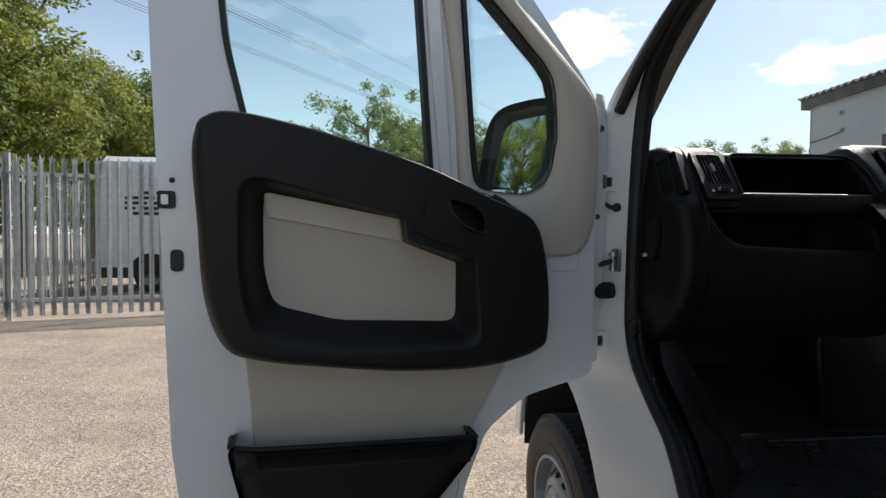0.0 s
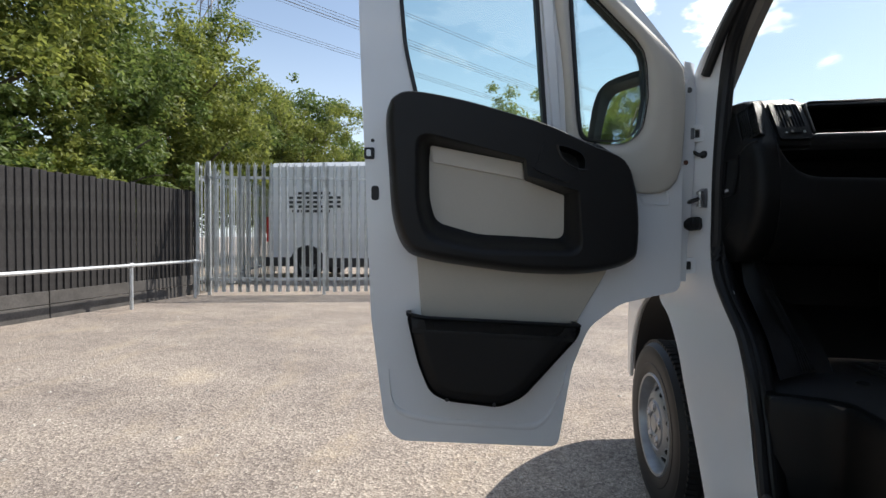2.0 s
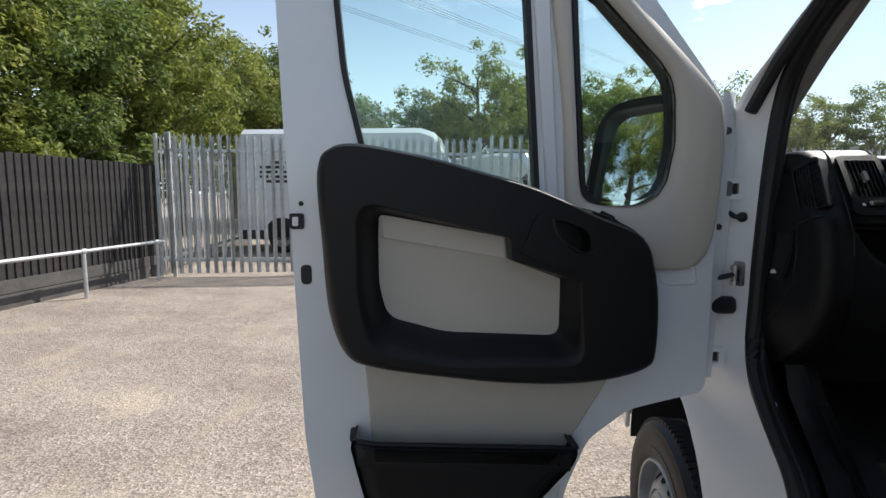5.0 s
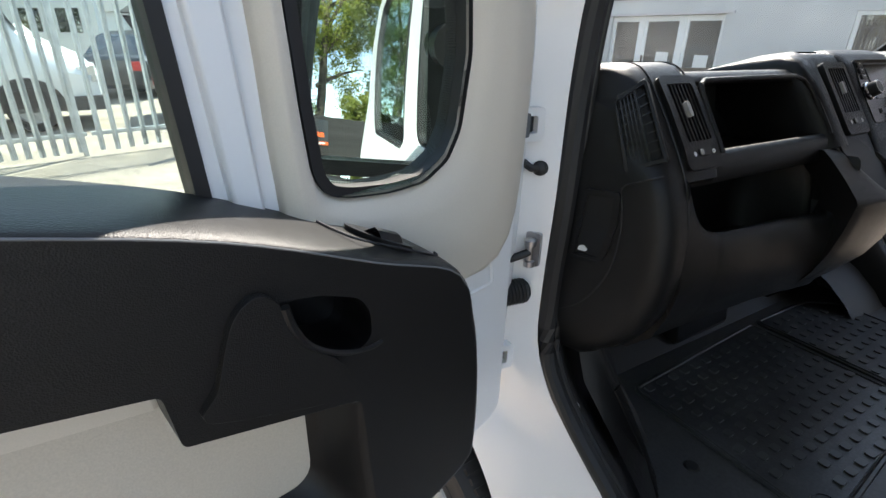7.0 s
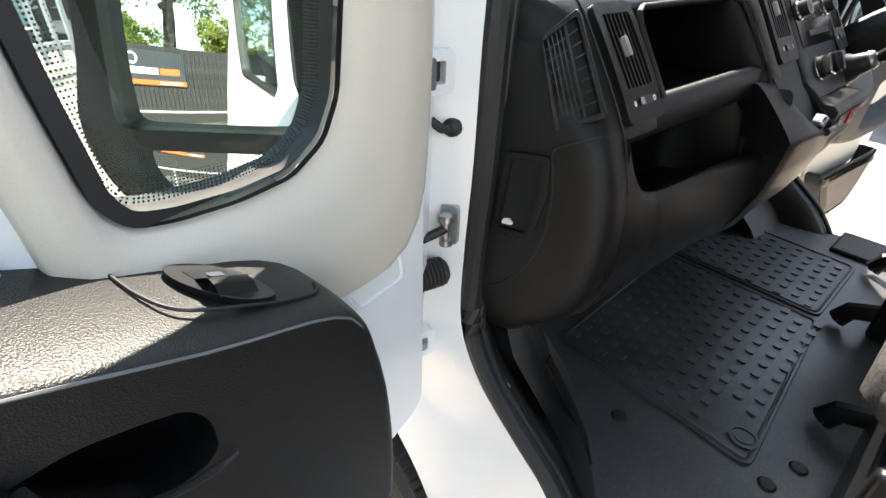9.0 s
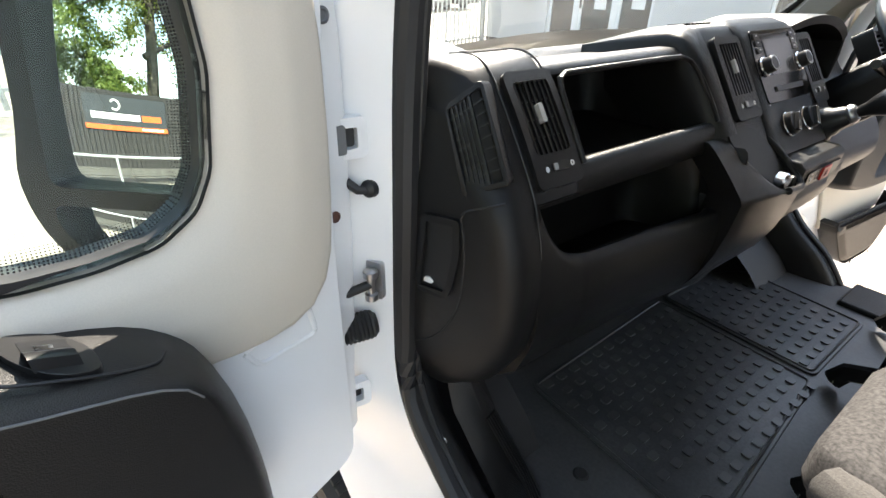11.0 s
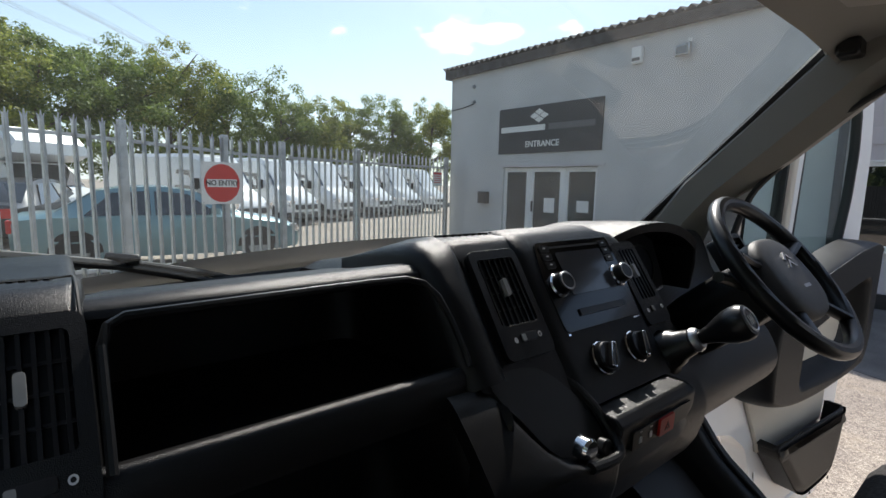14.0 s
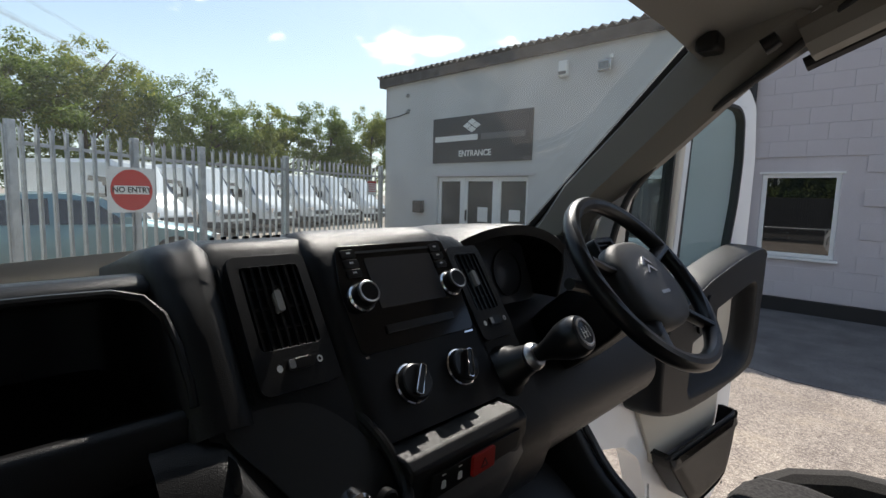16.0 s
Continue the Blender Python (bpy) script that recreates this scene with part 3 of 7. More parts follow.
    part("hole", bm, RUBBER, d, smooth=0)
    bm = tube(B(), [P(p.x, p.y, .0385) for p in rounded([(.205, 1.145), (.112, 1.168), (.104, 1.118), (.19, 1.117), (.205, 1.145)], .012)], .0045, 8)
    part("pressed_rib", bm, WHITE, d)
    crease = spline([(1.035, .56), (1.022, .46), (.985, .424), (.93, .408), (.869, .397), (.707, .383), (.575, .374), (.530, .386), (.495, .425), (.462, .50), (.445, .58)], 4, False)
    part("sill_crease", loft(B(), [[P(p.x, p.y + .016, .039) for p in crease], [P(p.x, p.y + .010, .0455) for p in crease], [P(p.x, p.y + .003, .0465) for p in crease], [P(p.x, p.y - .004, .045) for p in crease], [P(p.x, p.y - .009, .039) for p in crease]], closed=False, caps=False), WHITE, d, "white pressed crease above the door's lower flange", smooth=60)
    part("bottom_seal", tube(B(), [P(*p) for p in ((1.03, .375, .03), (.98, .347, .03), (.49, .32, .03))], .008, 8), RUBBER, d, "black rubber bottom seal")
    # recessed leading edge with its two plugs
    rows = ((1.60, -.03, 0), (1.55, -.006, 0), (1.48, .006, 0), (1.36, .004, 0), (1.22, .002, .002), (1.08, .003, .010), (.98, .004, .020), (.86, .01, .026))
    part("door_edge", loft(B(), [[P(*q) for q in ((.064, z, .040), (.060, z, .034), (.055, z, .025), (.048 + h * .3, z, .021), (.016 - w * .5 + h, z, .016), (.007 - w * .5 + h, z, .012), (.004 + h, z, .0), (.008 + h, z, -.03))] for z, w, h in rows], closed=False, caps=False), WHITE, d, "white pressed leading edge", smooth=50)
    for u, z, r in ((.032, 1.505, .0095), (.040, 1.262, .008)):
        bm = B()
        lathe(bm, [(r, -.004), (r, .0025), (r * .7, .0035), (r * .55, .001), (0, .001)], Matrix.Translation(P(u, z, .0195)) @ (P(0, 0, 1) - P(0, 0, 0)).to_track_quat("Z", "Y").to_matrix().to_4x4(), 18)
        part("edge_plug", bm, BARGREY if r > .009 else RUST, d, "grey rubber plug" if r > .009 else "rusty screw head")
    if near:
        # window switch on the armrest
        top_z = lambda a: 1.2575 + (a - .31) * .43 + .003 * math.sin((a - .31) * 20)
        Q = lambda a, b, dd: P(a, top_z(a) + dd, b)
        part("switch_seam", tube(B(), [Q(a, b, .0) for a, b in [(p.x, p.y) for p in spline([(.425, .05), (.424, .10), (.410, .128), (.36, .136), (.318, .130), (.302, .11)], 5, False)]], .0014, 6), RUBBER, d)
        pod = [(.394, .066), (.372, .064), (.354, .080), (.348, .105), (.352, .130), (.370, .134), (.386, .122), (.398, .092)]
        part("switch_pod", plate(B(), [spline(pod, 4)], Q, -.004, .004), BLACK_SMOOTH, d, "black window switch housing", bevel=.003)
        bm = B()
        loft(bm, [[Q(a, b, h) for a in (.359, .373, .387)] for b, h in ((.072, .003), (.080, .0045), (.092, .004), (.102, .009), (.111, .0135), (.118, .0115), (.123, .002))], closed=False, caps=False)
        part("switch_rocker", bm, BLACK_SMOOTH, d, "black rocker switch", smooth=40)
        part("switch_mark", plate(B(), [rounded([(.380, .094), (.369, .094), (.369, .101), (.380, .101)], .002)], Q, .006, .0095), CHROME, d)
        # mirror on its arm, outside the quarter glass
        ma, mu = radians(MIRROR_TURN), radians(MIRROR_UP)
        mc = Vector((-1.17, .15, 1.40))
        nrm = Vector((math.cos(mu) * math.sin(ma), -math.cos(mu) * math.cos(ma), math.sin(mu)))
        rgt = Vector((0, 0, 1)).cross(nrm).normalized()
        upv = nrm.cross(rgt).normalized()
        MP = lambda a, b, dd: mc + rgt * a * 1.07 + upv * (b * 1.08 - .010) + nrm * dd
        for z0, z1 in ((1.475, .085), (1.235, -.155)):
            arm = [P(.13, z0, -.045), P(.125, z0, -.09).lerp(MP(.14, z1, -.05), .4), MP(.13, z1, -.05), MP(.06, z1, -.05)]
            part("mirror_arm", tube(B(), arm, .024, 12, flat=1.25), BLACK, d, "black mirror arm")
        shape = [(-.125, -.09), (-.108, 0), (-.094, .14), (-.055, .20), (.03, .214), (.11, .206), (.142, .15), (.15, 0), (.148, -.10), (.13, -.155), (.06, -.192), (-.03, -.20), (-.095, -.165)]
        outer = spline(shape, 4)
        g1 = rounded([(-.085, -.089), (.126, -.087), (.119, .180), (.08, .192), (-.04, .188), (-.066, .165)], .02)
        g2 = rounded([(-.088, -.112), (.124, -.110), (.12, -.14), (.07, -.170), (0, -.184), (-.05, -.175), (-.082, -.145)], .016)
        part("mirror_bezel", plate(B(), [outer, g1, g2], MP, -.030, .014), BLACK, d, "black mirror bezel", bevel=.006)
        bm = B()
        rings = [[MP(.012 + (p.x - .012) * k, p.y * k, -t) for p in outer] for k, t in ((1, .028), (1.03, .04), (.99, .07), (.85, .11), (.5, .135))]
        part("mirror_housing", loft(bm, rings), BLACK, d, "black mirror housing")
        for a0, a1, b0, b1, ca, cb, rad, txt in ((-.10, .135, -.098, .195, .02, 0, 1.3, "large curved mirror glass"), (-.10, .13, -.19, -.104, .02, -.15, .55, "small wide-angle mirror glass")):
            bm = B()
            rows = []
            for ib in range(25):
                b = b0 + (b1 - b0) * ib / 24
                rows.append([MP(a, b, -.002 - ((a - ca) ** 2 + (b - cb) ** 2) / (2 * rad)) for a in [a0 + (a1 - a0) * ia / 24 for ia in range(25)]])
            part("mirror_glass", loft(bm, rows, closed=False, caps=False), MIRROR, d, txt, smooth=80)
    return d


# ---- van ----
MIRROR_TURN, MIRROR_UP = -44.5, 8.0
van = thing("van", (0, 0, 0), "white panel van with both front doors open", "van")
PASS = door_frame(-.93, 0, 13.0, -1)
cab_door(PASS, "front_door", "open white front door with black and beige trim", True)
DRIV = door_frame(.88, .08, 8.0, 1, -.09)
cab_door(DRIV, "front_door", "open white driver's door with black armrest panel", False)

# body side at the front pillar: (height, outer x, outer y, inner x, inner y)
POST = [(2.02, -.77, -.53, -.75, -.60), (1.88, -.82, -.36, -.805, -.415), (1.75, -.875, -.19, -.855, -.215), (1.66, -.905, -.09, -.866, -.105), (1.58, -.93, -.01, -.867, -.050), (1.44, -.955, .03, -.876, -.040), (1.24, -.957, .04, -.888, -.048), (1.08, -.957, .045, -.886, -.038),
        (.95, -.96, .07, -.887, -.042), (.87, -.967, .15, -.890, -.085), (.81, -.972, .24, -.886, -.140), (.765, -.975, .24, -.885, -.200), (.72, -.975, .115, -.884, -.258), (.63, -.976, -.012, -.888, -.33), (.53, -.977, -.094, -.89, -.372), (.42, -.977, -.188, -.892, -.41), (.30, -.977, -.285, -.895, -.46), (.22, -.977, -.335, -.9, -.5)]
# the driver's post stands a little further forward
POST_D = [(z, ox, oy + .07 * min(1, max(0, (1.6 - z) / .3)), ix, iy - (.03 if 1.0 < z < 1.7 else 0) + .07 * min(1, max(0, (1.6 - z) / .3))) for z, ox, oy, ix, iy in POST]


def mirror_x(pts, s):
    return [Vector((s * p[0], p[1], p[2])) for p in pts]


def smooth_rows(rows, per=4):
    return [tuple(p) for p in zip(*[[v.x for v in spline([(c, 0) for c in col], per, False)] for col in zip(*rows)])]


for s, dz in ((1, 0), (-1, -.05)):
    bm = B()
    rings = []
    rows = smooth_rows(POST if s > 0 else POST_D)
    for z, ox, oy, ix, iy in rows:
        o, i = Vector((ox, oy, z)), Vector((ix, iy, z))
        m = o.lerp(i, .45) + (Vector((-.003, .002, 0)) if s > 0 else Vector((-.012, -.01, 0)))
        rings.append([Vector((s * p.x, p.y, p.z + dz)) for p in (o + Vector((.03, .06, 0)), o, o.lerp(m, .5) + Vector((-.004, -.003, 0)), m, m.lerp(i, .55) + Vector((-.001, -.002, 0)), i, i + Vector((.03, .04, 0)))])
    loft(bm, rings, closed=False, caps=False)
    part("door_post", bm, WHITE, van, "white painted door post")
    seal = [Vector((s * (ix + .018), iy - .006, z + dz)) for z, ox, oy, ix, iy in rows]
    part("door_seal", tube(B(), seal, .019 if s > 0 else .010, 10, flat=.8), RUBBER, van, "black rubber door seal")
    seal2 = [Vector((s * (ix + .036), iy - .012, z + dz)) for z, ox, oy, ix, iy in rows]
    part("seal_cover", tube(B(), seal2, .008, 8), RUBBER, van, "thin outer lip of the door seal")
    # inner kick panel between seal and footwell
    bm = B()
    loft(bm, [[Vector((s * (ix + q[0]), iy + q[1], z + dz)) for q in ((.030, .012), (.040, -.001), (.052, -.004), (.075, .006), (.095, .09))] + [Vector((s * -.76, .36, z + dz))] for z, ox, oy, ix, iy in rows if z < 1.2], closed=False, caps=False)
    part("kick_panel", bm, BLACK, van, "black plastic kick panel", smooth=60)
    # pillar trim beside the windscreen
    e1 = [(-.85, .27, 1.36), (-.82, .16, 1.46), (-.80, .079, 1.564), (-.78, -.08, 1.71), (-.755, -.242, 1.86), (-.74, -.35, 1.95)]
    e2 = [(-.86, .06, 1.36), (-.855, .02, 1.47), (-.835, -.057, 1.535), (-.815, -.18, 1.63), (-.80, -.36, 1.79), (-.78, -.52, 1.88)]
    if s > 0:
        e2 = [(-.85, .06, 1.36), (-.835, .01, 1.47), (-.823, -.022, 1.535), (-.808, -.085, 1.63), (-.785, -.27, 1.79), (-.765, -.40, 1.88)]
    bm = B()
    loft(bm, [[Vector((s * p[0], p[1], p[2])) for p in ring] for ring in ([(a[0] - .03, a[1] + .02, a[2] + .02) for a in e1], e1, [((a[0] + b[0]) / 2 + .02, (a[1] + b[1]) / 2 - .01, (a[2] + b[2]) / 2 - .01) for a, b in zip(e1, e2)], e2, [(b[0] - .03, b[1] - .0, b[2] + .0) for b in e2])], closed=False, caps=False)
    part("pillar_trim", bm, TAUPE, van, "taupe plastic pillar trim")
    part("pillar_run", tube(B(), [Vector((s * p[0], p[1], p[2])) for p in (((-.905, -.022, 1.553), (-.886, -.098, 1.65), (-.842, -.275, 1.81), (-.785, -.50, 1.99)) if s > 0 else ((-.935, -.035, 1.555), (-.905, -.125, 1.65), (-.85, -.30, 1.81), (-.79, -.52, 1.99)))], .016, 8), RUBBER, van, "black rubber roof rail strip")
    # side rail over the door
    rail = [Vector((s * p[0], p[1], p[2])) for p in ((-.79, -.45, 1.86), (-.785, -.62, 1.93), (-.78, -.9, 1.97), (-.78, -1.35, 1.98))]
    part("roof_rail", tube(B(), rail, .05, 10), TAUPE, van, "taupe roof rail trim")
    part("rail_seal", tube(B(), [r + Vector((-s * .0, 0, -.045)) + Vector((s * -.03, 0, 0)) for r in rail], .016, 8), RUBBER, van)
    # wing with arch
    arch = [(.285 + .575 * math.cos(radians(a)), .29 + .49 * math.sin(radians(a))) for a in range(0, 181, 12)]
    out = [(.98, .28), (1.0, .5), (.93, .72), (.75, .93), (.45, 1.18), (.06, 1.44), (.07, .98), (.12, .86), (.19, .80)] + arch[::-1][7:]
    WP = lambda a, b, dd: Vector((s * (-.955 - .02 * math.cos((a - .3)) + max(0, b - .8) * .12 + max(0, a - .8) ** 2 * .35 + dd), a, b))
    part("front_wing", plate(B(), [out], WP, 0, .02), WHITE, van, "white front wing", bevel=.006)
    bm = B()
    loft(bm, [[Vector((s * x, .285 + (.582 if a < 90 else .50) * math.cos(radians(a)), .29 + .497 * math.sin(radians(a)))) for a in range(-5, 186, 10)] for x in (-.945, -.55)], closed=False, caps=False)
    part("arch_liner", bm, RUBBER, van, "black wheel arch liner")
    # wheel
    wm = Matrix.Translation((s * -.898, .21, .285)) @ Matrix.Rotation(radians(4), 4, "Z") @ Matrix.Rotation(radians(-90 * s), 4, "Y")
    bm = B()
    tread = [(.316, -.078), (.322, -.062)]
    for g in (-.045, -.018, .018, .045):
        tread += [(.322, g - .005), (.314, g - .003), (.314, g + .003), (.322, g + .005)]
    lathe(bm, [(.186, -.1), (.215, -.108), (.285, -.108), (.308, -.094)] + tread + [(.322, .062), (.316, .078), (.308, .094), (.298, .103), (.296, .1065), (.288, .1065), (.285, .108), (.262, .1105), (.232, .1085), (.230, .1105), (.205, .110), (.186, .1)], wm, 72)
    tyre = part("wheel", bm, RUBBER, van, "front wheel with black tyre")
    bm = B()
    for k in range(84):
        for sgn in (1, -1):
            m = wm @ Matrix.Rotation(2 * math.pi * (k + .25 * sgn) / 84, 4, "Z")
            box(bm, .309, .3235, -.0075, .0075, sgn * .052, sgn * .088, m)
    part("tread", bm, RUBBER, tyre, "staggered shoulder tread blocks", kind="stuff")
    part("rim", lathe(B(), [(r * .88, h) for r, h in ((.212, .098), (.219, .104), (.214, .110), (.205, .108), (.198, .092), (.190, .066), (.180, .060), (.166, .066), (.142, .088), (.122, .097), (.110, .099), (.106, .094), (.100, .095), (.096, .101), (.052, .103), (.047, .098), (.040, .098), (.036, .104), (.012, .105), (0, .105))], wm, 64), RIM, tyre, "silver steel rim with a raised centre")
    for k in range(14):
        bm = B()
        m = wm @ Matrix.Rotation(2 * math.pi * (k + .3) / 14, 4, "Z") @ Matrix.Translation((.1365, 0, .0765)) @ Matrix.Rotation(radians(45), 4, "Y")
        ring = [(math.cos(t * math.pi / 8), math.sin(t * math.pi / 8)) for t in range(16)]
        loft(bm, [[m @ Vector((.022 * k2 * c, .0185 * k2 * q, h)) for c, q in ring] for k2, h in ((1.15, -.002), (1.1, .0022), (1, .0026))], caps=False)
        part("slot_lip", bm, RIM, tyre)
        # flat near-black oval stands for the shade in the opening
        bm = B()
        bm.faces.new([bm.verts.new(m @ Vector((.022 * c, .0185 * q, .0024))) for c, q in ring])
        part("rim_slot", bm, VENTDARK, tyre, "dark oval rim opening", smooth=0)
    for k in range(5):
        m = wm @ Matrix.Rotation(2 * math.pi * k / 5, 4, "Z") @ Matrix.Translation((.064, 0, .1025))
        part("wheel_bolt", lathe(B(), [(0, .006), (.009, .006), (.0105, .001), (.0165, .0012), (.019, .003), (.021, 0)], m, 16), STEEL, tyre, "grey recessed wheel bolt")

# bonnet, windscreen, roof, back
bon = []
for y, z, hw in ((.34, 1.36, .86), (.5, 1.29, .83), (.72, 1.12, .78), (.9, .98, .70), (1.02, .86, .60), (1.12, .66, .52), (1.14, .40, .50)):
    bon.append([Vector((hw * t, y + (1 - t * t) * .10, z + (1 - t * t) * .05)) for t in [-1, -.8, -.5, -.2, 0, .2, .5, .8, 1]])
for s in (-1, 1):
    low = spline([(.06, 1.44), (.45, 1.18), (.75, .93), (.93, .72), (1.0, .5), (.98, .28)], 4, False)
    WX = lambda a, b: -.955 - .02 * math.cos(a - .3) + max(0, b - .8) * .12 + max(0, a - .8) ** 2 * .35
    top = [Vector((s * hw, y, z)) for hw, y, z in ((.87, .05, 1.47), (.84, .42, 1.33), (.79, .68, 1.15), (.70, .9, .98), (.56, 1.08, .74), (.50, 1.14, .36))]
    n = len(low) - 1
    top = [top[min(4, int(i * 5 / n))].lerp(top[min(4, int(i * 5 / n)) + 1], i * 5 / n - min(4, int(i * 5 / n))) for i in range(n + 1)]
    outer = [Vector((-s * WX(p.x, p.y), p.x, p.y)) for p in low]
    part("wing_top", loft(B(), [outer, [a.lerp(b, .5) + Vector((s * .02, .01, .035)) for a, b in zip(outer, top)], top], closed=False, caps=False), WHITE, van, "white upper wing beside the bonnet", smooth=60)
part("bonnet", loft(B(), bon, closed=False, caps=False), WHITE, van, "white bonnet")


def screen_point(s, t):
    """A point of the windscreen: s from -1 to 1 across, t from 0 at the base to 1 at the top."""
    x = s * (.86 - .10 * t)
    return Vector((x, .32 + .13 * (1 - s * s) - t * (.60 + .02 * (1 - s * s)), 1.345 + t * (.575 + .03 * (1 - s * s))))


part("windscreen", loft(B(), [[screen_point(s / 5, t / 5) for s in range(-5, 6)] for t in range(6)], closed=False, caps=False), SCREEN, van, "clear windscreen with dust and water spots").visible_shadow = False
edge = [screen_point(-1, t / 8) for t in range(9)] + [screen_point(s / 8, 1) for s in range(-7, 8)] + [screen_point(1, 1 - t / 8) for t in range(9)] + [screen_point(1 - s / 8, 0) for s in range(1, 17)]
part("windscreen_border", tube(B(), edge, .012, 6), RUBBER, van, "black windscreen border")
part("scuttle", loft(B(), [[screen_point(s / 6, 0) + Vector((0, dy, dz)) for s in range(-6, 7)] for dy, dz in ((-.02, -.01), (.08, -.04), (.10, -.02))], closed=False, caps=False), BLACK, van, "black scuttle panel")
# headliner
hd = []
for y, z in ((-.27, 1.925), (-.33, 1.965), (-.45, 1.985), (-.8, 2.0), (-1.42, 2.0)):
    hd.append([Vector((x, y + (.08 * (1 - (x / .78) ** 2) if y > -.5 else 0), z - .10 * (abs(x) / .8) ** 3)) for x in (-.8, -.72, -.6, -.3, 0, .3, .6, .72, .8)])
part("headliner", loft(B(), hd, closed=False, caps=False), TAUPE, van, "taupe headliner")
for s in (-1, 1):
    v = rounded([(.12, -.30), (.68, -.34), (.66, -.50), (.56, -.53), (.14, -.50)], .04)
    part("sun_visor", plate(B(), [v], lambda a, b, dd: Vector((s * a, b + .03, 1.955 - .03 * (a / .7) ** 2 + dd + (b + .3) * -.05)), -.012, .008), BEIGE_DULL, van, "beige folded sun visor", bevel=.008, segs=3)
    part("visor_clip", box(B(), s * .70, s * .76, -.315, -.27, 1.845, 1.885), BLACK_SMOOTH, van, bevel=.008)
part("visor_pivot", lathe(B(), [(0, .02), (.016, .018), (.018, -.01), (0, -.012)], pose(.735, -.40, 1.845, 60, 0, 0), 16), BLACK_SMOOTH, van)
part("bulkhead", box(B(), -.86, .86, -1.45, -1.40, .5, 2.05), BEIGE_DULL, van, "plain cab bulkhead")
bm = B()
body = rounded([(-.99, .45), (-1.0, 1.2), (-.93, 1.9), (-.80, 2.25), (.80, 2.25), (.93, 1.9), (1.0, 1.2), (.99, .45)], .12)
loft(bm, [[Vector((p.x, y, p.y)) for p in body] for y in (-1.12, -5.2)], caps=True)
part("load_body", bm, WHITE, van, "white load body")
part("roof", loft(B(), [[Vector((x, y, z - .12 * (abs(x) / .82) ** 3)) for x in (-.82, -.7, -.4, 0, .4, .7, .82)] for y, z in ((-.24, 1.96), (-.4, 2.06), (-.8, 2.16), (-1.2, 2.24))], closed=False, caps=False), WHITE, van, "white cab roof")

# hinges and fittings on the passenger's post
PA, PN = Vector((.41, -.91, 0)).normalized(), Vector((-.91, -.41, 0)).normalized()
for c in (Vector((-.932, -.016, 1.360)), Vector((-.950, -.010, .914))):
    HP = lambda a, b, dd: c + Vector((.99, -.12, 0)) * a + Vector((-.12, -.99, 0)) * dd + Vector((0, 0, b))
    hg = part("hinge", plate(B(), [rounded([(-.030, -.027), (.022, -.027), (.027, -.02), (.027, .02), (.022, .027), (-.030, .027)], .005), rounded([(-.008, -.014), (.013, -.014), (.013, .014), (-.008, .014)], .004)], HP, -.014, .004), WHITE, van, "white painted door hinge loop", bevel=.003)
    # grey knuckle and black backing: the hinge gap's shade is painted in
    part("hinge_socket", plate(B(), [rounded([(-.034, -.019), (-.004, -.019), (-.004, .019), (-.034, .019)], .004)], HP, -.010, .008), BARGREY, hg, "hinge knuckle greyed for shade and dirt", bevel=.003)
    part("hinge_shade", plate(B(), [rounded([(-.010, -.016), (.015, -.016), (.015, .016), (-.010, .016)], .004)], HP, -.013, -.009), RUBBER, hg, "dark plate for the shade inside the hinge loop")
    part("hinge_pin", tube(B(), [HP(-.032, -.050, .006), HP(-.032, .050, .006)], .0065, 12), WHITE, hg)
    for b in (-.034, .034):
        part("hinge_arm", plate(B(), [rounded([(-.056, b - .008), (-.022, b - .008), (-.022, b + .008), (-.056, b + .008)], .004)], HP, -.010, .010), WHITE, hg, bevel=.003)
sb = Vector((-.905, -.022, 1.288))
part("stop_strap", tube(B(), [(-.945, .012, 1.325), (-.936, -.010, 1.300), (-.925, -.022, 1.289), sb + PN * .008], .0065, 10), RUBBER, van, "black door stop strap")
part("strap_bolt", lathe(B(), [(0, .014), (.006, .013), (.012, .008), (.014, 0)], Matrix.Translation(sb) @ PN.to_track_quat("Z", "Y").to_matrix().to_4x4(), 14), RUBBER, van)
cb = Vector((-.908, -.026, 1.140))
part("check_rod", tube(B(), [(-.985, .010, 1.112), (-.955, -.018, 1.128), cb + PN * .012], .007, 10), RUBBER, van, "black door check rod")
part("check_bolt", lathe(B(), [(0, -.028), (.010, -.027), (.010, -.017), (.006, -.015), (.006, .012), (.011, .013), (.011, .023), (.005, .026), (0, .026)], Matrix.Translation(cb + PN * .012), 14), STEEL, van, "steel check bolt")
part("check_bracket", plate(B(), [rounded([(-.014, -.03), (.014, -.03), (.014, .034), (-.014, .034)], .006)], lambda a, b, dd: cb + PA * a + PN * dd + Vector((0, 0, b)), -.006, .003), STEEL, van, bevel=.001)
boot = []
for k in range(25):
    t = k / 24
    p = Vector((-.985, .0, 1.052)).lerp(Vector((-.908, -.022, 1.058)), t)
    boot.append((p, (.0225 if k % 2 else .0245) * (1 - max(0, (t - .8) / .2) ** 3 * .35)))
part("cable_boot", tube(B(), [b[0] for b in boot], .02, 16, [b[1] for b in boot]), RUBBER, van, "black ribbed cable boot")

# ---- dashboard ----
def face_y(z):
    return -.09 - .68 * (1.445 - z)


FACE_N = Vector((0, -1, .68)).normalized()


def SP(x, z, d):
    """A point of the raked dashboard face, d metres proud of it."""
    return Vector((x, face_y(z), z)) + FACE_N * d


def section(x, pts):
    return [Vector((x, p[0], p[1])) for p in pts]


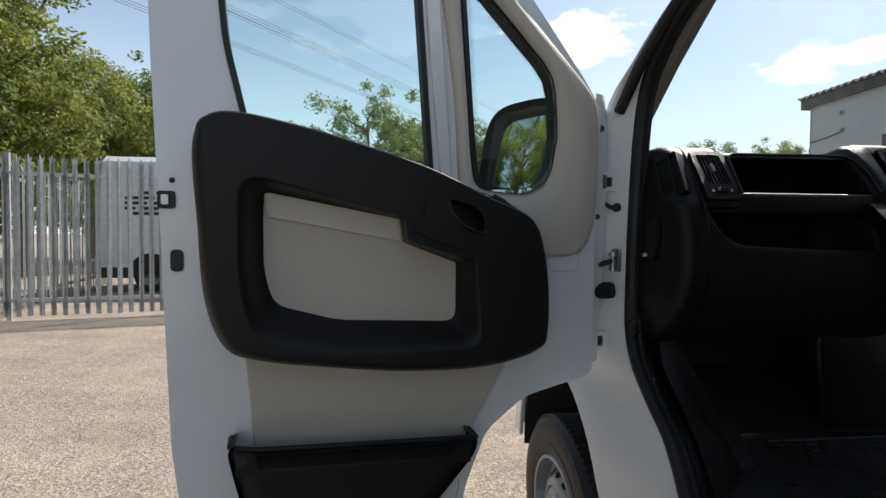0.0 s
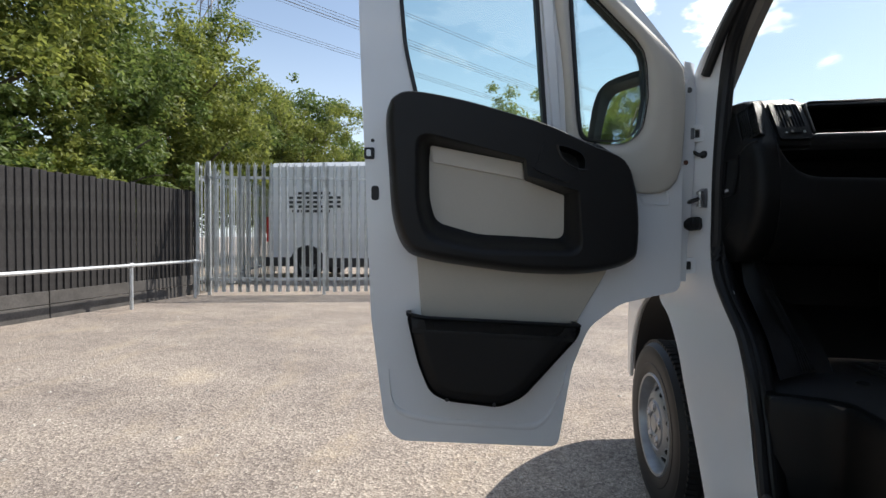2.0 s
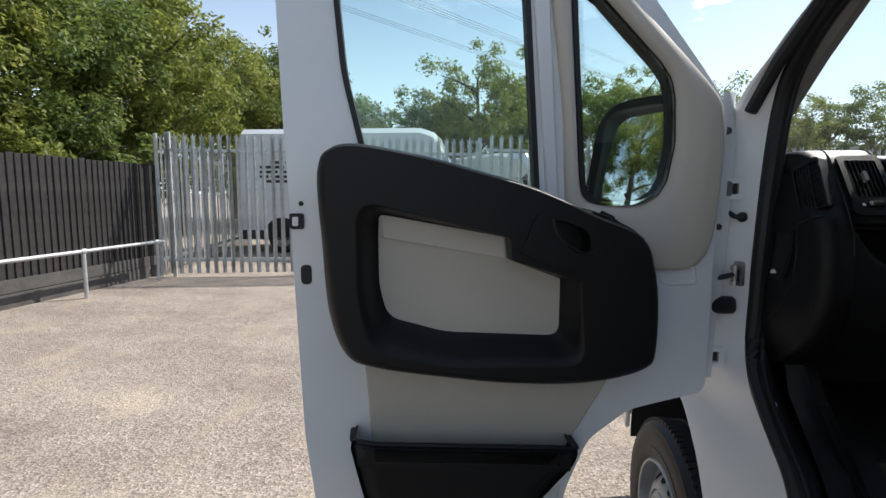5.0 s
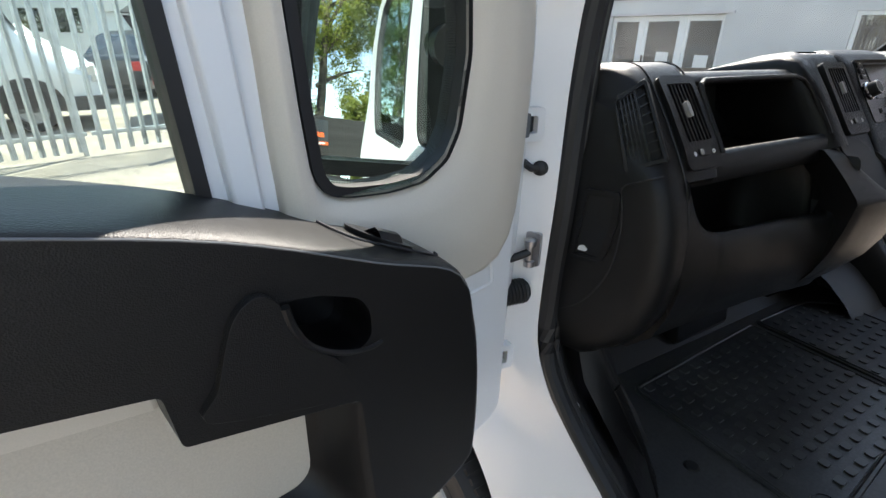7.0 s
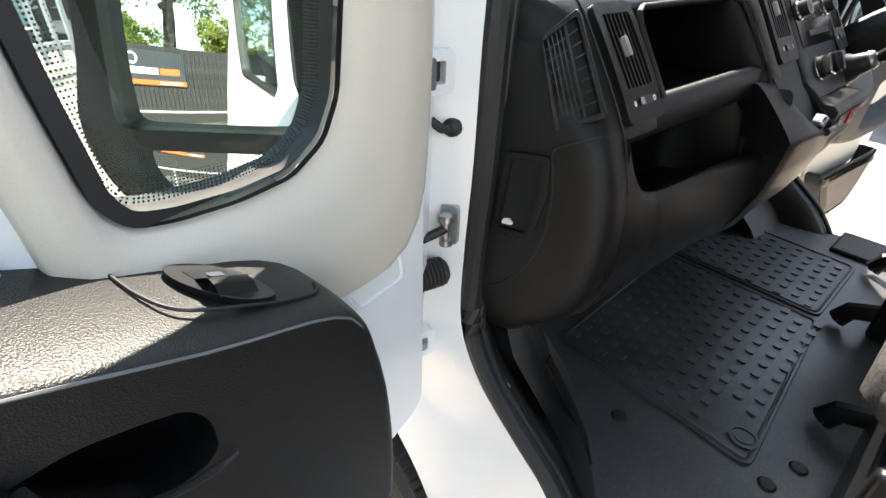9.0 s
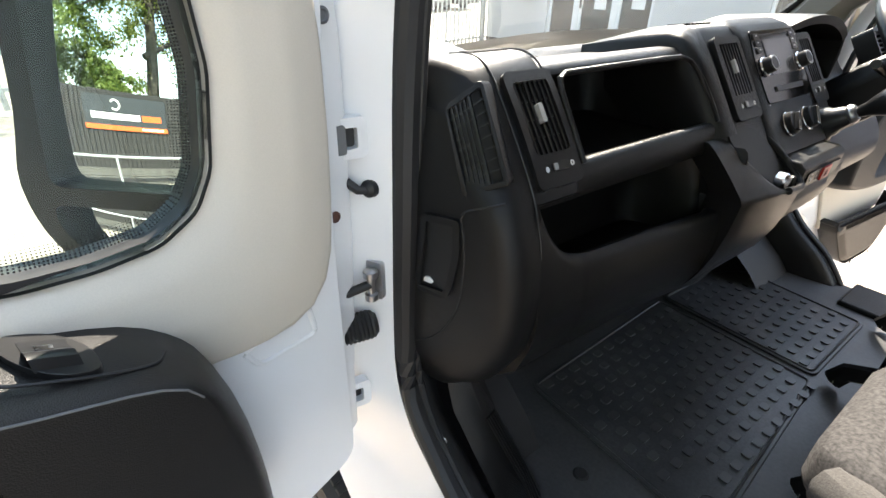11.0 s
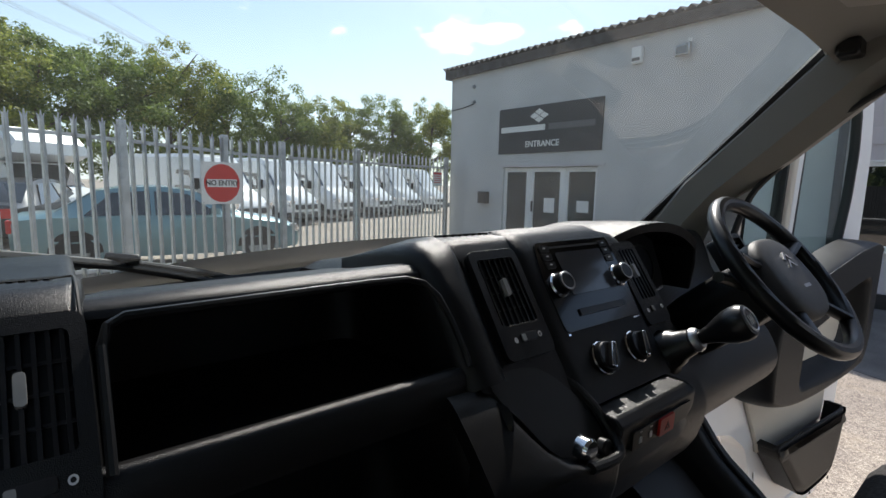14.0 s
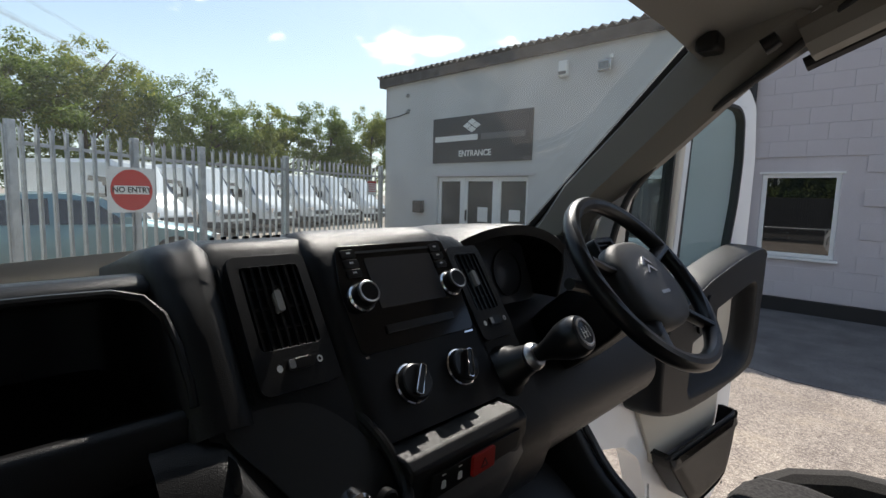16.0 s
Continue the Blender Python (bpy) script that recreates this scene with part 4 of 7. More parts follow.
BACK = [(.40, .98), (.40, 1.34)]
END = BACK + [(.20, 1.405), (.06, 1.438), (0, 1.449), (-.04, 1.4535), (-.068, 1.449), (-.090, 1.434), (-.108, 1.412), (-.128, 1.385), (-.161, 1.337), (-.190, 1.287), (-.208, 1.235), (-.216, 1.18), (-.217, 1.12), (-.203, 1.055), (-.172, 1.0), (-.12, .955), (-.04, .928)]
HIGH = BACK + [(.20, 1.41), (.0, 1.462), (-.05, 1.468), (-.078, 1.459), (-.12, 1.40), (-.165, 1.335), (-.20, 1.285), (-.235, 1.225), (-.265, 1.165), (-.235, 1.07), (-.15, 1.0), (-.05, .965)]
DRIVE = BACK + [(.22, 1.39), (.10, 1.425), (.05, 1.42), (.02, 1.37), (.0, 1.32), (-.04, 1.28), (-.10, 1.23), (-.16, 1.17), (-.19, 1.10), (-.17, 1.04), (-.11, 1.0), (-.04, .975)]


def soft(pts, per=3):
    return [(p.x, p.y) for p in spline(pts, per)]


# how far the rounded door end falls back at each x: above and below the side vent
UPPER = [(-.860, .135), (-.852, .11), (-.846, .085), (-.837, .062), (-.827, .040), (-.815, .020), (-.80, .006), (-.785, .001), (-.757, 0)]
UNDER = [(-.860, .135), (-.855, .115), (-.846, .085), (-.838, .06), (-.832, .035), (-.826, .015), (-.817, 0), (-.80, -.006), (-.785, -.005), (-.757, 0)]
FRONT_Y = sorted((p[1], p[0]) for p in END[5:])


def fall(x, z):
    k = min(1, max(0, (1.318 - z) / .02))
    a = float(np.interp(x, [p[0] for p in UPPER], [p[1] for p in UPPER]))
    return a + (float(np.interp(x, [p[0] for p in UNDER], [p[1] for p in UNDER])) - a) * k


def end_point(y, z, d):
    """A point of the dashboard's lower door end, d metres proud of it."""
    back = y - float(np.interp(z, [p[0] for p in FRONT_Y], [p[1] for p in FRONT_Y]))
    t = sorted((p[1], p[0]) for p in UNDER[:8])
    return Vector((float(np.interp(back, [p[0] for p in t], [p[1] for p in t])) - d * .95, y - d * .3, z))


def end_section(x):
    return section(x, [(p[0] + (fall(x, p[1]) if p[0] < .02 else 0), p[1] - (max(0, fall(x, p[1])) * .15 if p[1] > 1.4 else 0)) for p in soft(END)])


dash = part("dashboard", loft(B(), [end_section(x) for x in (-.860, -.856, -.851, -.846, -.841, -.836, -.831, -.826, -.82, -.812, -.80, -.785, -.77, -.757)]), BLACK, van, "black grained dashboard with open glove shelf", smooth=50)
# vent column beside the shelf, hanging over the lower bin
COLUMN = BACK[1:] + [(p[0], p[1]) for p in soft(END[2:]) if p[1] > 1.292 and p[0] < .2] + [(-.189, 1.284), (-.182, 1.276), (-.16, 1.272), (0, 1.272), (.40, 1.272)]
part("vent_column", loft(B(), [section(x, [(p[0] + (sh if p[0] < .02 else 0), p[1] - (sh * .3 if p[1] > 1.4 else 0)) for p in COLUMN]) for x, sh in ((-.757, 0), (-.672, 0), (-.665, .003), (-.660, .009), (-.657, .02))]), BLACK, dash, "black column round the air vent", smooth=50)


# glove shelf and lower bin between the end and the centre
def bay(ds, db, zr, e):
    a, b, s = .13 * ds, .20 * ds, .12 * (zr - 1.185)
    return BACK + [(.20, 1.36), (.06, 1.402), (.0, 1.424), (-.04, 1.4365), (-.068, 1.4375), (-.083, 1.430), (-.086, 1.423), (-.081, 1.417), (-.07 + a, 1.415), (-.07 + a * 1.4, 1.41), (-.13 + b * 1.15, 1.295), (-.135 + b, 1.288), (-.142, 1.290), (-.150, 1.310), (-.160, 1.3205), (-.170, 1.321), (-.178, 1.314), (-.182, 1.300), (-.184, 1.282), (-.180, 1.270), (-.170, 1.266),
            (-.165 + .12 * db, 1.262), (-.165 + .13 * db, 1.255), (-.195 + .15 * db, 1.115), (-.20 + .14 * db, 1.098), (-.186, 1.10), (-.190 - e * .5 + s, zr - .014), (-.196 - e * .7 + s, zr - .002), (-.204 - e + s, zr), (-.211 - e + s, zr - .005), (-.215 - e + s, zr - .016), (-.220 - e + s * .5, 1.15), (-.222 - e, 1.11), (-.212 - e, 1.055), (-.190 - e * .9, 1.0), (-.145 - e * .7, .955), (-.05, .928)]


BAY = [(-.757, .02, 0, 1.29, 0), (-.752, .02, .15, 1.275, 0), (-.745, .02, .5, 1.262, 0), (-.737, .02, .75, 1.247, 0), (-.725, .02, .9, 1.230, 0), (-.71, .02, 1, 1.212, 0), (-.69, .02, 1, 1.198, 0), (-.665, .02, 1, 1.190, .001), (-.660, .3, 1, 1.189, .001), (-.654, .7, 1, 1.188, .002), (-.645, .93, 1, 1.187, .002), (-.63, 1, 1, 1.186, .003), (-.57, 1, 1, 1.184, .005),
       (-.45, 1, 1, 1.180, .010), (-.36, 1, 1, 1.176, .020), (-.33, 1, .97, 1.175, .025), (-.31, .97, .8, 1.178, .029), (-.295, .88, .4, 1.190, .032), (-.285, .7, .12, 1.214, .034), (-.279, .5, .03, 1.236, .035), (-.272, .2, 0, 1.262, .036), (-.264, .02, 0, 1.285, .036)]
part("glove_bay", loft(B(), [section(x, bay(*k)) for x, *k in BAY]), BLACK, dash, "black open glove shelf and lower bin", smooth=45)
# rounded knee that sweeps from the shelf's end under the tray
KNEE = [(1.296, -.262, -.190), (1.285, -.258, -.208), (1.268, -.252, -.230), (1.25, -.242, -.252), (1.232, -.228, -.272), (1.217, -.207, -.288), (1.208, -.180, -.294), (1.202, -.14, -.293), (1.185, -.105, -.291), (1.15, -.10, -.285), (1.10, -.10, -.272), (1.05, -.10, -.25), (1.0, -.12, -.215), (.96, -.15, -.17)]
bm = B()
loft(bm, [[Vector((-.325, y * .80 - .040, z)), Vector((-.30, y * .87 - .026, z)), Vector(((xr - .30) / 2, y * .97 - .006, z)), Vector((xr - .012, y, z)), Vector((xr - .003, y + .002, z - .001)), Vector((xr, y + .010, z - .002)), Vector((xr - .002, y + .06, z - .004)), Vector((-.30, y + .09, z))] for z, xr, y in KNEE])
part("knee_bolster", bm, BLACK, dash, "black rounded knee of the console", smooth=60)
part("centre_console", loft(B(), [section(x, [(p[0], p[1] + dz * min(1, max(0, (p[1] - 1.36) / .06))) for p in soft(HIGH)]) for x, dz in ((-.274, -.032), (-.265, -.026), (-.252, -.014), (-.238, -.005), (-.222, 0), (0, 0), (.10, 0), (.14, -.002), (.18, -.008), (.205, -.018), (.216, -.03))]), BLACK, dash, "black centre stack")
part("driver_dash", loft(B(), [section(x, soft(DRIVE)) for x in (.212, .24, .5, .66, .80, .845)]), BLACK, dash, "black dashboard behind the steering wheel")
def raised(e, z0, low=0.0):
    """A strip of the dashboard's face and top from height z0 up, raised by e."""
    top = [(.14, 1.40), (.14, 1.43 - low), (.02, 1.4585 + .8 * e - low), (-.045, 1.4675 + e - low), (-.076 - .5 * e, 1.460 + .85 * e - low)]
    face = [(face_y(z) - .827 * e, z + .56 * e - low * max(0, (z - 1.40) / .04)) for z in (1.44, 1.425, 1.40, 1.37, 1.34, 1.315, z0 + .012, z0)]
    return top + face + [(face_y(z0) + .03, z0 - .004), (0, z0 - .004)]


# rounded cheek between shelf and centre vents, and the bulging pod that holds the radio
part("shelf_cheek", loft(B(), [section(x, raised(e, 1.296, .010 if x < -.24 else .004)) for x, e in ((-.292, -.012), (-.288, -.002), (-.282, .004), (-.274, .008), (-.264, .010), (-.250, .0105), (-.240, .009), (-.233, .005), (-.228, -.001), (-.225, -.006))]), BLACK, dash, "black rolled cheek beside the shelf", smooth=60)
part("radio_pod", loft(B(), [section(x, raised(e, 1.238)) for x, e in ((-.120, -.006), (-.117, .0), (-.112, .004), (-.104, .007), (-.096, .0085), (-.08, .009), (0, .0095), (.10, .009), (.122, .008), (.131, .006), (.136, .002), (.139, -.005))]), BLACK, dash, "black bulging radio surround", smooth=60)


def vent(x0, x1, z0, z1, slats, curved=False):
    """An air vent in the raked face: surround, dark well, upright slats, thumb tab, shutter slider."""
    g = lambda a, b, d: SP(a, b, d + .0065)
    if curved:
        g = lambda a, b, d: Vector((a, float(np.interp(b, [p[0] for p in FRONT_Y], [p[1] for p in FRONT_Y])), b)) + FACE_N * (d + .0042)
    o = rounded([(x0 - .012, z0 - .040), (x1 + .012, z0 - .040), (x1 + .012, z1 + .012), (x0 - .012, z1 + .012)], .012)
    h = rounded([(x0, z0), (x1, z0), (x1, z1), (x0, z1)], .006)
    o, h = at_step(o, .012), at_step(h, .012)
    v = part("vent", plate(B(), [o, h], g, -.02, .004), BLACK, dash, "black air vent", bevel=.003)
    # shallow well, coloured near-black for the shade of a deep vent
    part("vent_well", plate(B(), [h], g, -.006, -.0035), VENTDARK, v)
    n = slats
    for i in range(n):
        x = x0 + (x1 - x0) * (i + .5) / n
        part("slat", plate(B(), [[(x - .0016, z0), (x + .0016, z0), (x + .0016, z1), (x - .0016, z1)]], g, -.001, .0025), BLACK_SMOOTH, v)
    for k in range(3):
        z = z0 + (z1 - z0) * (k + 1) / 4
        part("cross_slat", plate(B(), [[(x0, z - .0012), (x1, z - .0012), (x1, z + .0012), (x0, z + .0012)]], g, -.003, -.0012), BLACK_SMOOTH, v)
    xm, zm = (x0 + x1) / 2, (z0 + z1) / 2 + .004
    part("thumb_tab", plate(B(), [rounded([(xm - .004, zm - .011), (xm + .004, zm - .011), (xm + .004, zm + .011), (xm - .004, zm + .011)], .0035)], g, -.01, .007), TAB, v, "grey thumb tab", bevel=.002)
    part("shutter_slider", plate(B(), [rounded([(xm - .012, z0 - .022), (xm + .018, z0 - .022), (xm + .018, z0 - .012), (xm - .012, z0 - .012)], .003)], g, .0, .007), BLACK_SMOOTH, v, bevel=.002)
    part("slider_tip", plate(B(), [rounded([(xm - .012, z0 - .021), (xm - .005, z0 - .021), (xm - .005, z0 - .013), (xm - .012, z0 - .013)], .002)], g, .006, .0085), TAB, v)
    bm = B()
    disc(bm, g, xm - .022, z0 - .018, .0045, .0035, 12)
    part("open_mark", bm, MARK, v, "white dot mark", smooth=0)
    bm = plate(B(), [[(xm + .027 + .0035 * math.cos(t * .628), z0 - .017 + .0035 * math.sin(t * .628)) for t in range(10)], [(xm + .027 + .002 * math.cos(t * .628), z0 - .017 + .002 * math.sin(t * .628)) for t in range(10)]], g, .003, .0048)
    part("closed_mark", bm, MARK, v, "white ring mark")
    return v


vent(-.737, -.672, 1.338, 1.420, 7, True)
vent(-.208, -.135, 1.352, 1.436, 7)
vent(.142, .196, 1.345, 1.428, 5)
# rolled frame round the shelf, grooves beside the vent panels
frame_line = [(-.6535, 1.318), (-.6525, 1.36), (-.651, 1.405), (-.645, 1.420), (-.632, 1.4255), (-.5, 1.4265), (-.38, 1.427), (-.33, 1.426), (-.305, 1.419), (-.290, 1.402), (-.283, 1.375), (-.280, 1.34), (-.281, 1.322)]
part("shelf_frame", tube(B(), [SP(a, b, .004) for a, b in frame_line], .0045, 8), BLACK, dash, "rolled black edge round the shelf")
for x, zb in ((-.757, 1.20), (-.663, 1.292)):
    part("panel_groove", tube(B(), [Vector((x, p[0] - .0002, p[1] + .0002)) for p in [(q.x, q.y) for q in spline(END[4:14], 3, False)] if p[1] > zb], .0016, 6), RUBBER, dash)
for x, zt, zb in ((-.226, 1.44, 1.31), (-.119, 1.44, 1.33)):
    part("panel_groove", tube(B(), [SP(x, zt - (zt - zb) * k / 6, .0005) for k in range(7)], .0016, 6), VENTDARK, dash)
# demister louvres on top of the vents
for x0, x1, zt in ((-.735, -.675, 1.4535), (-.20, -.10, 1.4685)):
    for i in range(8):
        x = x0 + (x1 - x0) * i / 7
        # near-black bars paint the dark of the louvre slots
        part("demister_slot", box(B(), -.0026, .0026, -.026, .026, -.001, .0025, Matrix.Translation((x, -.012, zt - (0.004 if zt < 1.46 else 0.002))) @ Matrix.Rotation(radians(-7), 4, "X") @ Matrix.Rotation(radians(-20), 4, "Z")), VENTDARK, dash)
# side vent on the door end
SV_C = [Vector(p) for p in ((-.826, -.135, 1.304), (-.797, -.173, 1.325), (-.790, -.111, 1.427), (-.830, -.096, 1.400))]
SV_N = Vector((-.855, -.483, .19)).normalized()


def SV(a, b, d):
    """A point of the side vent: a from 0 to 1 across, b from 0 to 1 up."""
    return SV_C[0].lerp(SV_C[1], a).lerp(SV_C[3].lerp(SV_C[2], a), b) + SV_N * (d + .004)


o = [(a + .0, b) for a, b in ((-.12, -.02), (-.06, -.06), (1.06, -.06), (1.10, -.03), (1.08, 1.0), (1.02, 1.05), (.05, 1.05), (-.06, 1.0))]
h = [(.02, .0), (.98, .0), (.98, .97), (.94, .99), (.06, .99), (.02, .97)]
sv = part("side_vent", plate(B(), [o, h], SV, -.03, .004), BLACK, dash, "black window demister vent", bevel=.0025)
# well's depth shade comes from its near-black colour
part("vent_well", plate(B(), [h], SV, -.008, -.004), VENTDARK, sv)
for a in (.12, .24, .36, .48, .60, .64):
    part("slat", plate(B(), [[(a - .016, .0), (a + .016, .0), (a + .016, .99), (a - .016, .99)]], SV, -.003, .0015 if a < .63 else .003), BLACK_SMOOTH, sv)
for k in range(7):
    b = (k + 1) / 8
    part("cross_slat", plate(B(), [[(.02, b - .008), (.98, b - .008), (.98, b + .008), (.02, b + .008)]], SV, -.004, -.0005), BLACK_SMOOTH, sv)
# bonnet release flap and seams of the end panel
flap = [Vector(p) for p in ((-.080, 1.262), (-.140, 1.268), (-.145, 1.215), (-.136, 1.160), (-.128, 1.142), (-.072, 1.138))]
fo = rounded(flap, .010)
part("flap_frame", plate(B(), [fo, inset(fo, .010)], end_point, -.004, .007), BLACK, dash, "black raised rim of the bonnet release", bevel=.0025)
part("release_flap", plate(B(), [inset(fo, .009)], end_point, -.004, .0025), BLACK_SMOOTH, dash, "black bonnet release flap")
part("bonnet_mark", plate(B(), [rounded([(-.086, 1.155), (-.101, 1.156), (-.104, 1.160), (-.097, 1.166), (-.088, 1.163)], .002)], end_point, .002, .0040), MARK, dash, "white bonnet symbol")
part("panel_seam", tube(B(), [end_point(a, b, .0008) for a, b in [(p.x, p.y) for p in spline([(-.186, 1.300), (-.160, 1.288), (-.139, 1.274), (-.146, 1.24), (-.150, 1.20), (-.146, 1.14), (-.125, 1.09), (-.095, 1.05), (-.055, 1.02)], 4, False)]], .0016, 6), RUBBER, dash)

# radio and heater panel
SPR = lambda x, z, d: SP(x, z, d - .001)
radio = part("radio", plate(B(), [rounded([(-.088, 1.326), (.118, 1.326), (.128, 1.40), (.128, 1.452), (-.075, 1.452), (-.088, 1.40)], .01)], SPR, .0, .012), GLOSS, dash, "gloss black radio with blank screen", bevel=.004)
part("screen", plate(B(), [rounded([(-.035, 1.372), (.088, 1.372), (.090, 1.434), (-.035, 1.434)], .003)], SPR, .011, .0135), SCREENMAT, radio, "dark blank touch screen")
part("disc_slot", plate(B(), [[(-.045, 1.441), (.095, 1.441), (.095, 1.444), (-.045, 1.444)]], SPR, .0115, .0128), RUBBER, radio)
part("lower_slot", plate(B(), [[(-.04, 1.343), (.085, 1.343), (.085, 1.352), (-.04, 1.352)]], SPR, .0115, .015), BLACK_SMOOTH, radio)
for x in (-.06, .107):
    m = Matrix.Translation(SPR(x, 1.388, .012)) @ FACE_N.to_track_quat("Z", "Y").to_matrix().to_4x4()
    kn = part("knob", lathe(B(), [(.019, 0), (.019, .004), (.0165, .006), (.0165, .018), (.0145, .021), (0, .021)], m, 28), BLACK_SMOOTH, radio, "black rotary knob with chrome ring")
    part("knob_ring", lathe(B(), [(.0195, .001), (.0205, .003), (.0185, .0055), (.0165, .0045)], m, 28), CHROME, radio)
    part("knob_ring", lathe(B(), [(.0145, .0205), (.0155, .021), (.0145, .0218), (.0125, .0212)], m, 28), STEEL, radio)
for i in range(3):
    for x in (-.058, .105):
        part("button", plate(B(), [rounded([(x - .011, 1.412 + i * .012), (x + .011, 1.412 + i * .012), (x + .011, 1.4215 + i * .012), (x - .011, 1.4215 + i * .012)], .002)], SPR, .011, .0145), BLACK_SMOOTH, radio, bevel=.001)
        part("button_mark", plate(B(), [[(x - .003, 1.4165 + i * .012), (x + .003, 1.4165 + i * .012), (x + .003, 1.4185 + i * .012), (x - .003, 1.4185 + i * .012)]], SPR, .0146, .015), MARK, radio)
heater = part("heater_panel", plate(B(), [rounded([(-.088, 1.322), (.118, 1.322), (.10, 1.245), (-.075, 1.245)], .008)], SPR, .0, .008), BLACK_SMOOTH, dash, "black heater control panel", bevel=.003)
part("chrome_strip", plate(B(), [[(-.084, 1.3225), (.116, 1.3225), (.116, 1.3248), (-.084, 1.3248)]], SPR, .004, .010), CHROME, dash, "thin bright strip")
part("heater_strip", plate(B(), [[(-.06, 1.252), (.09, 1.252), (.09, 1.2535), (-.06, 1.2535)]], SPR, .006, .0095), CHROME, heater)
for x in (-.03, .062):
    m = Matrix.Translation(SPR(x, 1.285, .008)) @ FACE_N.to_track_quat("Z", "Y").to_matrix().to_4x4()
    part("dial", lathe(B(), [(.026, 0), (.026, .003), (.023, .004), (.023, .014), (.021, .016), (0, .016)], m, 32), BLACK_SMOOTH, heater, "round heater dial with bright ring")
    part("dial_ring", lathe(B(), [(.0255, .002), (.0265, .004), (.0245, .0055), (.0228, .0045)], m, 32), CHROME, heater)
    g = lambda a, b, d: m @ Vector((a, b, d))
    t = radians(35 if x < 0 else 25)
    bar = [(-.005, -.02), (.005, -.02), (.004, .02), (-.004, .02)]
    part("dial_pointer", plate(B(), [rounded([(a * math.cos(t) + b * math.sin(t), -a * math.sin(t) + b * math.cos(t)) for a, b in bar], .002)], g, .015, .023), BLACK_SMOOTH, heater, "black pointer grip", bevel=.0015)
    loop = rounded([(a * math.cos(t) + b * math.sin(t), -a * math.sin(t) + b * math.cos(t)) for a, b in bar], .003)
    part("pointer_edge", tube(B(), [g(p.x, p.y, .0235) for p in list(loop) + list(loop[:1])], .0009, 6), CHROME, heater, "thin bright outline")
# ledge, switch strip, hazard switch
part("ledge", loft(B(), [[Vector((x, -.232, 1.24)), Vector((x, -.272, 1.238)), Vector((x, -.284, 1.228)), Vector((x, -.282, 1.20)), Vector((x, -.27, 1.17)), Vector((x, -.2, 1.17)), Vector((x, -.2, 1.24))] for x in (-.098, -.09, 0, .1, .118)]), BLACK, dash, "black grained ledge", bevel=.003)
LP = lambda a, b, d: Vector((a, -.283 + (1.225 - b) * .05 - d, b))
strip = part("switch_strip", plate(B(), [rounded([(-.07, 1.185), (.095, 1.19), (.10, 1.216), (-.07, 1.214)], .004)], LP, -.004, .003), BLACK_SMOOTH, dash, bevel=.002)
part("hazard_switch", plate(B(), [rounded([(-.002, 1.187), (.04, 1.188), (.04, 1.215), (-.002, 1.214)], .003)], LP, .0, .007), RED, strip, "red hazard switch", bevel=.002)
part("hazard_mark", plate(B(), [[(.012, 1.194), (.027, 1.194), (.0195, 1.207)], [(.0155, 1.196), (.0235, 1.196), (.0195, 1.203)]], LP, .0065, .0078), MARK_RED, strip)
for x in (-.05, -.022):
    part("switch_mark", plate(B(), [rounded([(x - .004, 1.193), (x + .004, 1.193), (x + .003, 1.203), (x - .003, 1.203)], .002)], LP, .0025, .004), MARK, strip)
    part("switch_led", plate(B(), [[(x - .003, 1.209), (x + .003, 1.209), (x + .003, 1.2105), (x - .003, 1.2105)]], LP, .0025, .0036), MARK, strip)
# cubby beside the heater panel
part("cubby_rim", tube(B(), spline([(-.165, -.150, 1.305), (-.140, -.163, 1.296), (-.119, -.180, 1.285), (-.111, -.205, 1.272), (-.100, -.236, 1.247), (-.097, -.262, 1.222), (-.104, -.284, 1.205), (-.125, -.293, 1.200), (-.18, -.293, 1.206)], 4, False), .007, 10), BLACK, dash, "black raised edge of the tray")
part("cubby", plate(B(), [spline([(-.26, 1.30), (-.18, 1.302), (-.13, 1.27), (-.10, 1.225), (-.11, 1.19), (-.19, 1.205), (-.23, 1.25)], 4)], SP, .001, .004), RUBBER, dash)
m = Matrix.Translation(SP(-.165, 1.207, .02)) @ FACE_N.to_track_quat("Z", "Y").to_matrix().to_4x4() @ pose(0, 0, 0, 35, 0, 0)
part("power_socket", lathe(B(), [(.015, -.005), (.0155, .01), (.013, .014), (0, .014)], m, 24), CHROME, dash, "chrome socket cap")
m2 = Matrix.Translation(SP(-.125, 1.198, .018)) @ FACE_N.to_track_quat("Z", "Y").to_matrix().to_4x4() @ pose(0, 0, 0, 30, 0, 0)
part("power_socket", lathe(B(), [(.011, -.004), (.0115, .006), (.009, .008), (0, .008)], m2, 20), BLACK_SMOOTH, dash, "black socket cap")
# lower nose of the console
nose = []
for x, k in ((-.275, .80), (-.2, .95), (-.05, 1.0), (.08, .98), (.14, .85), (.19, .6)):
    nose.append([Vector((x, -.15 - (.128 * k), 1.19)), Vector((x, -.15 - .135 * k, 1.16)), Vector((x, -.15 - .11 * k, 1.10)), Vector((x, -.15 - .05 * k, 1.03)), Vector((x, -.10, .98)), Vector((x, -.05, 1.19))])
part("console_nose", loft(B(), nose), GREYPL, dash, "dark grey console underside", bevel=.006)
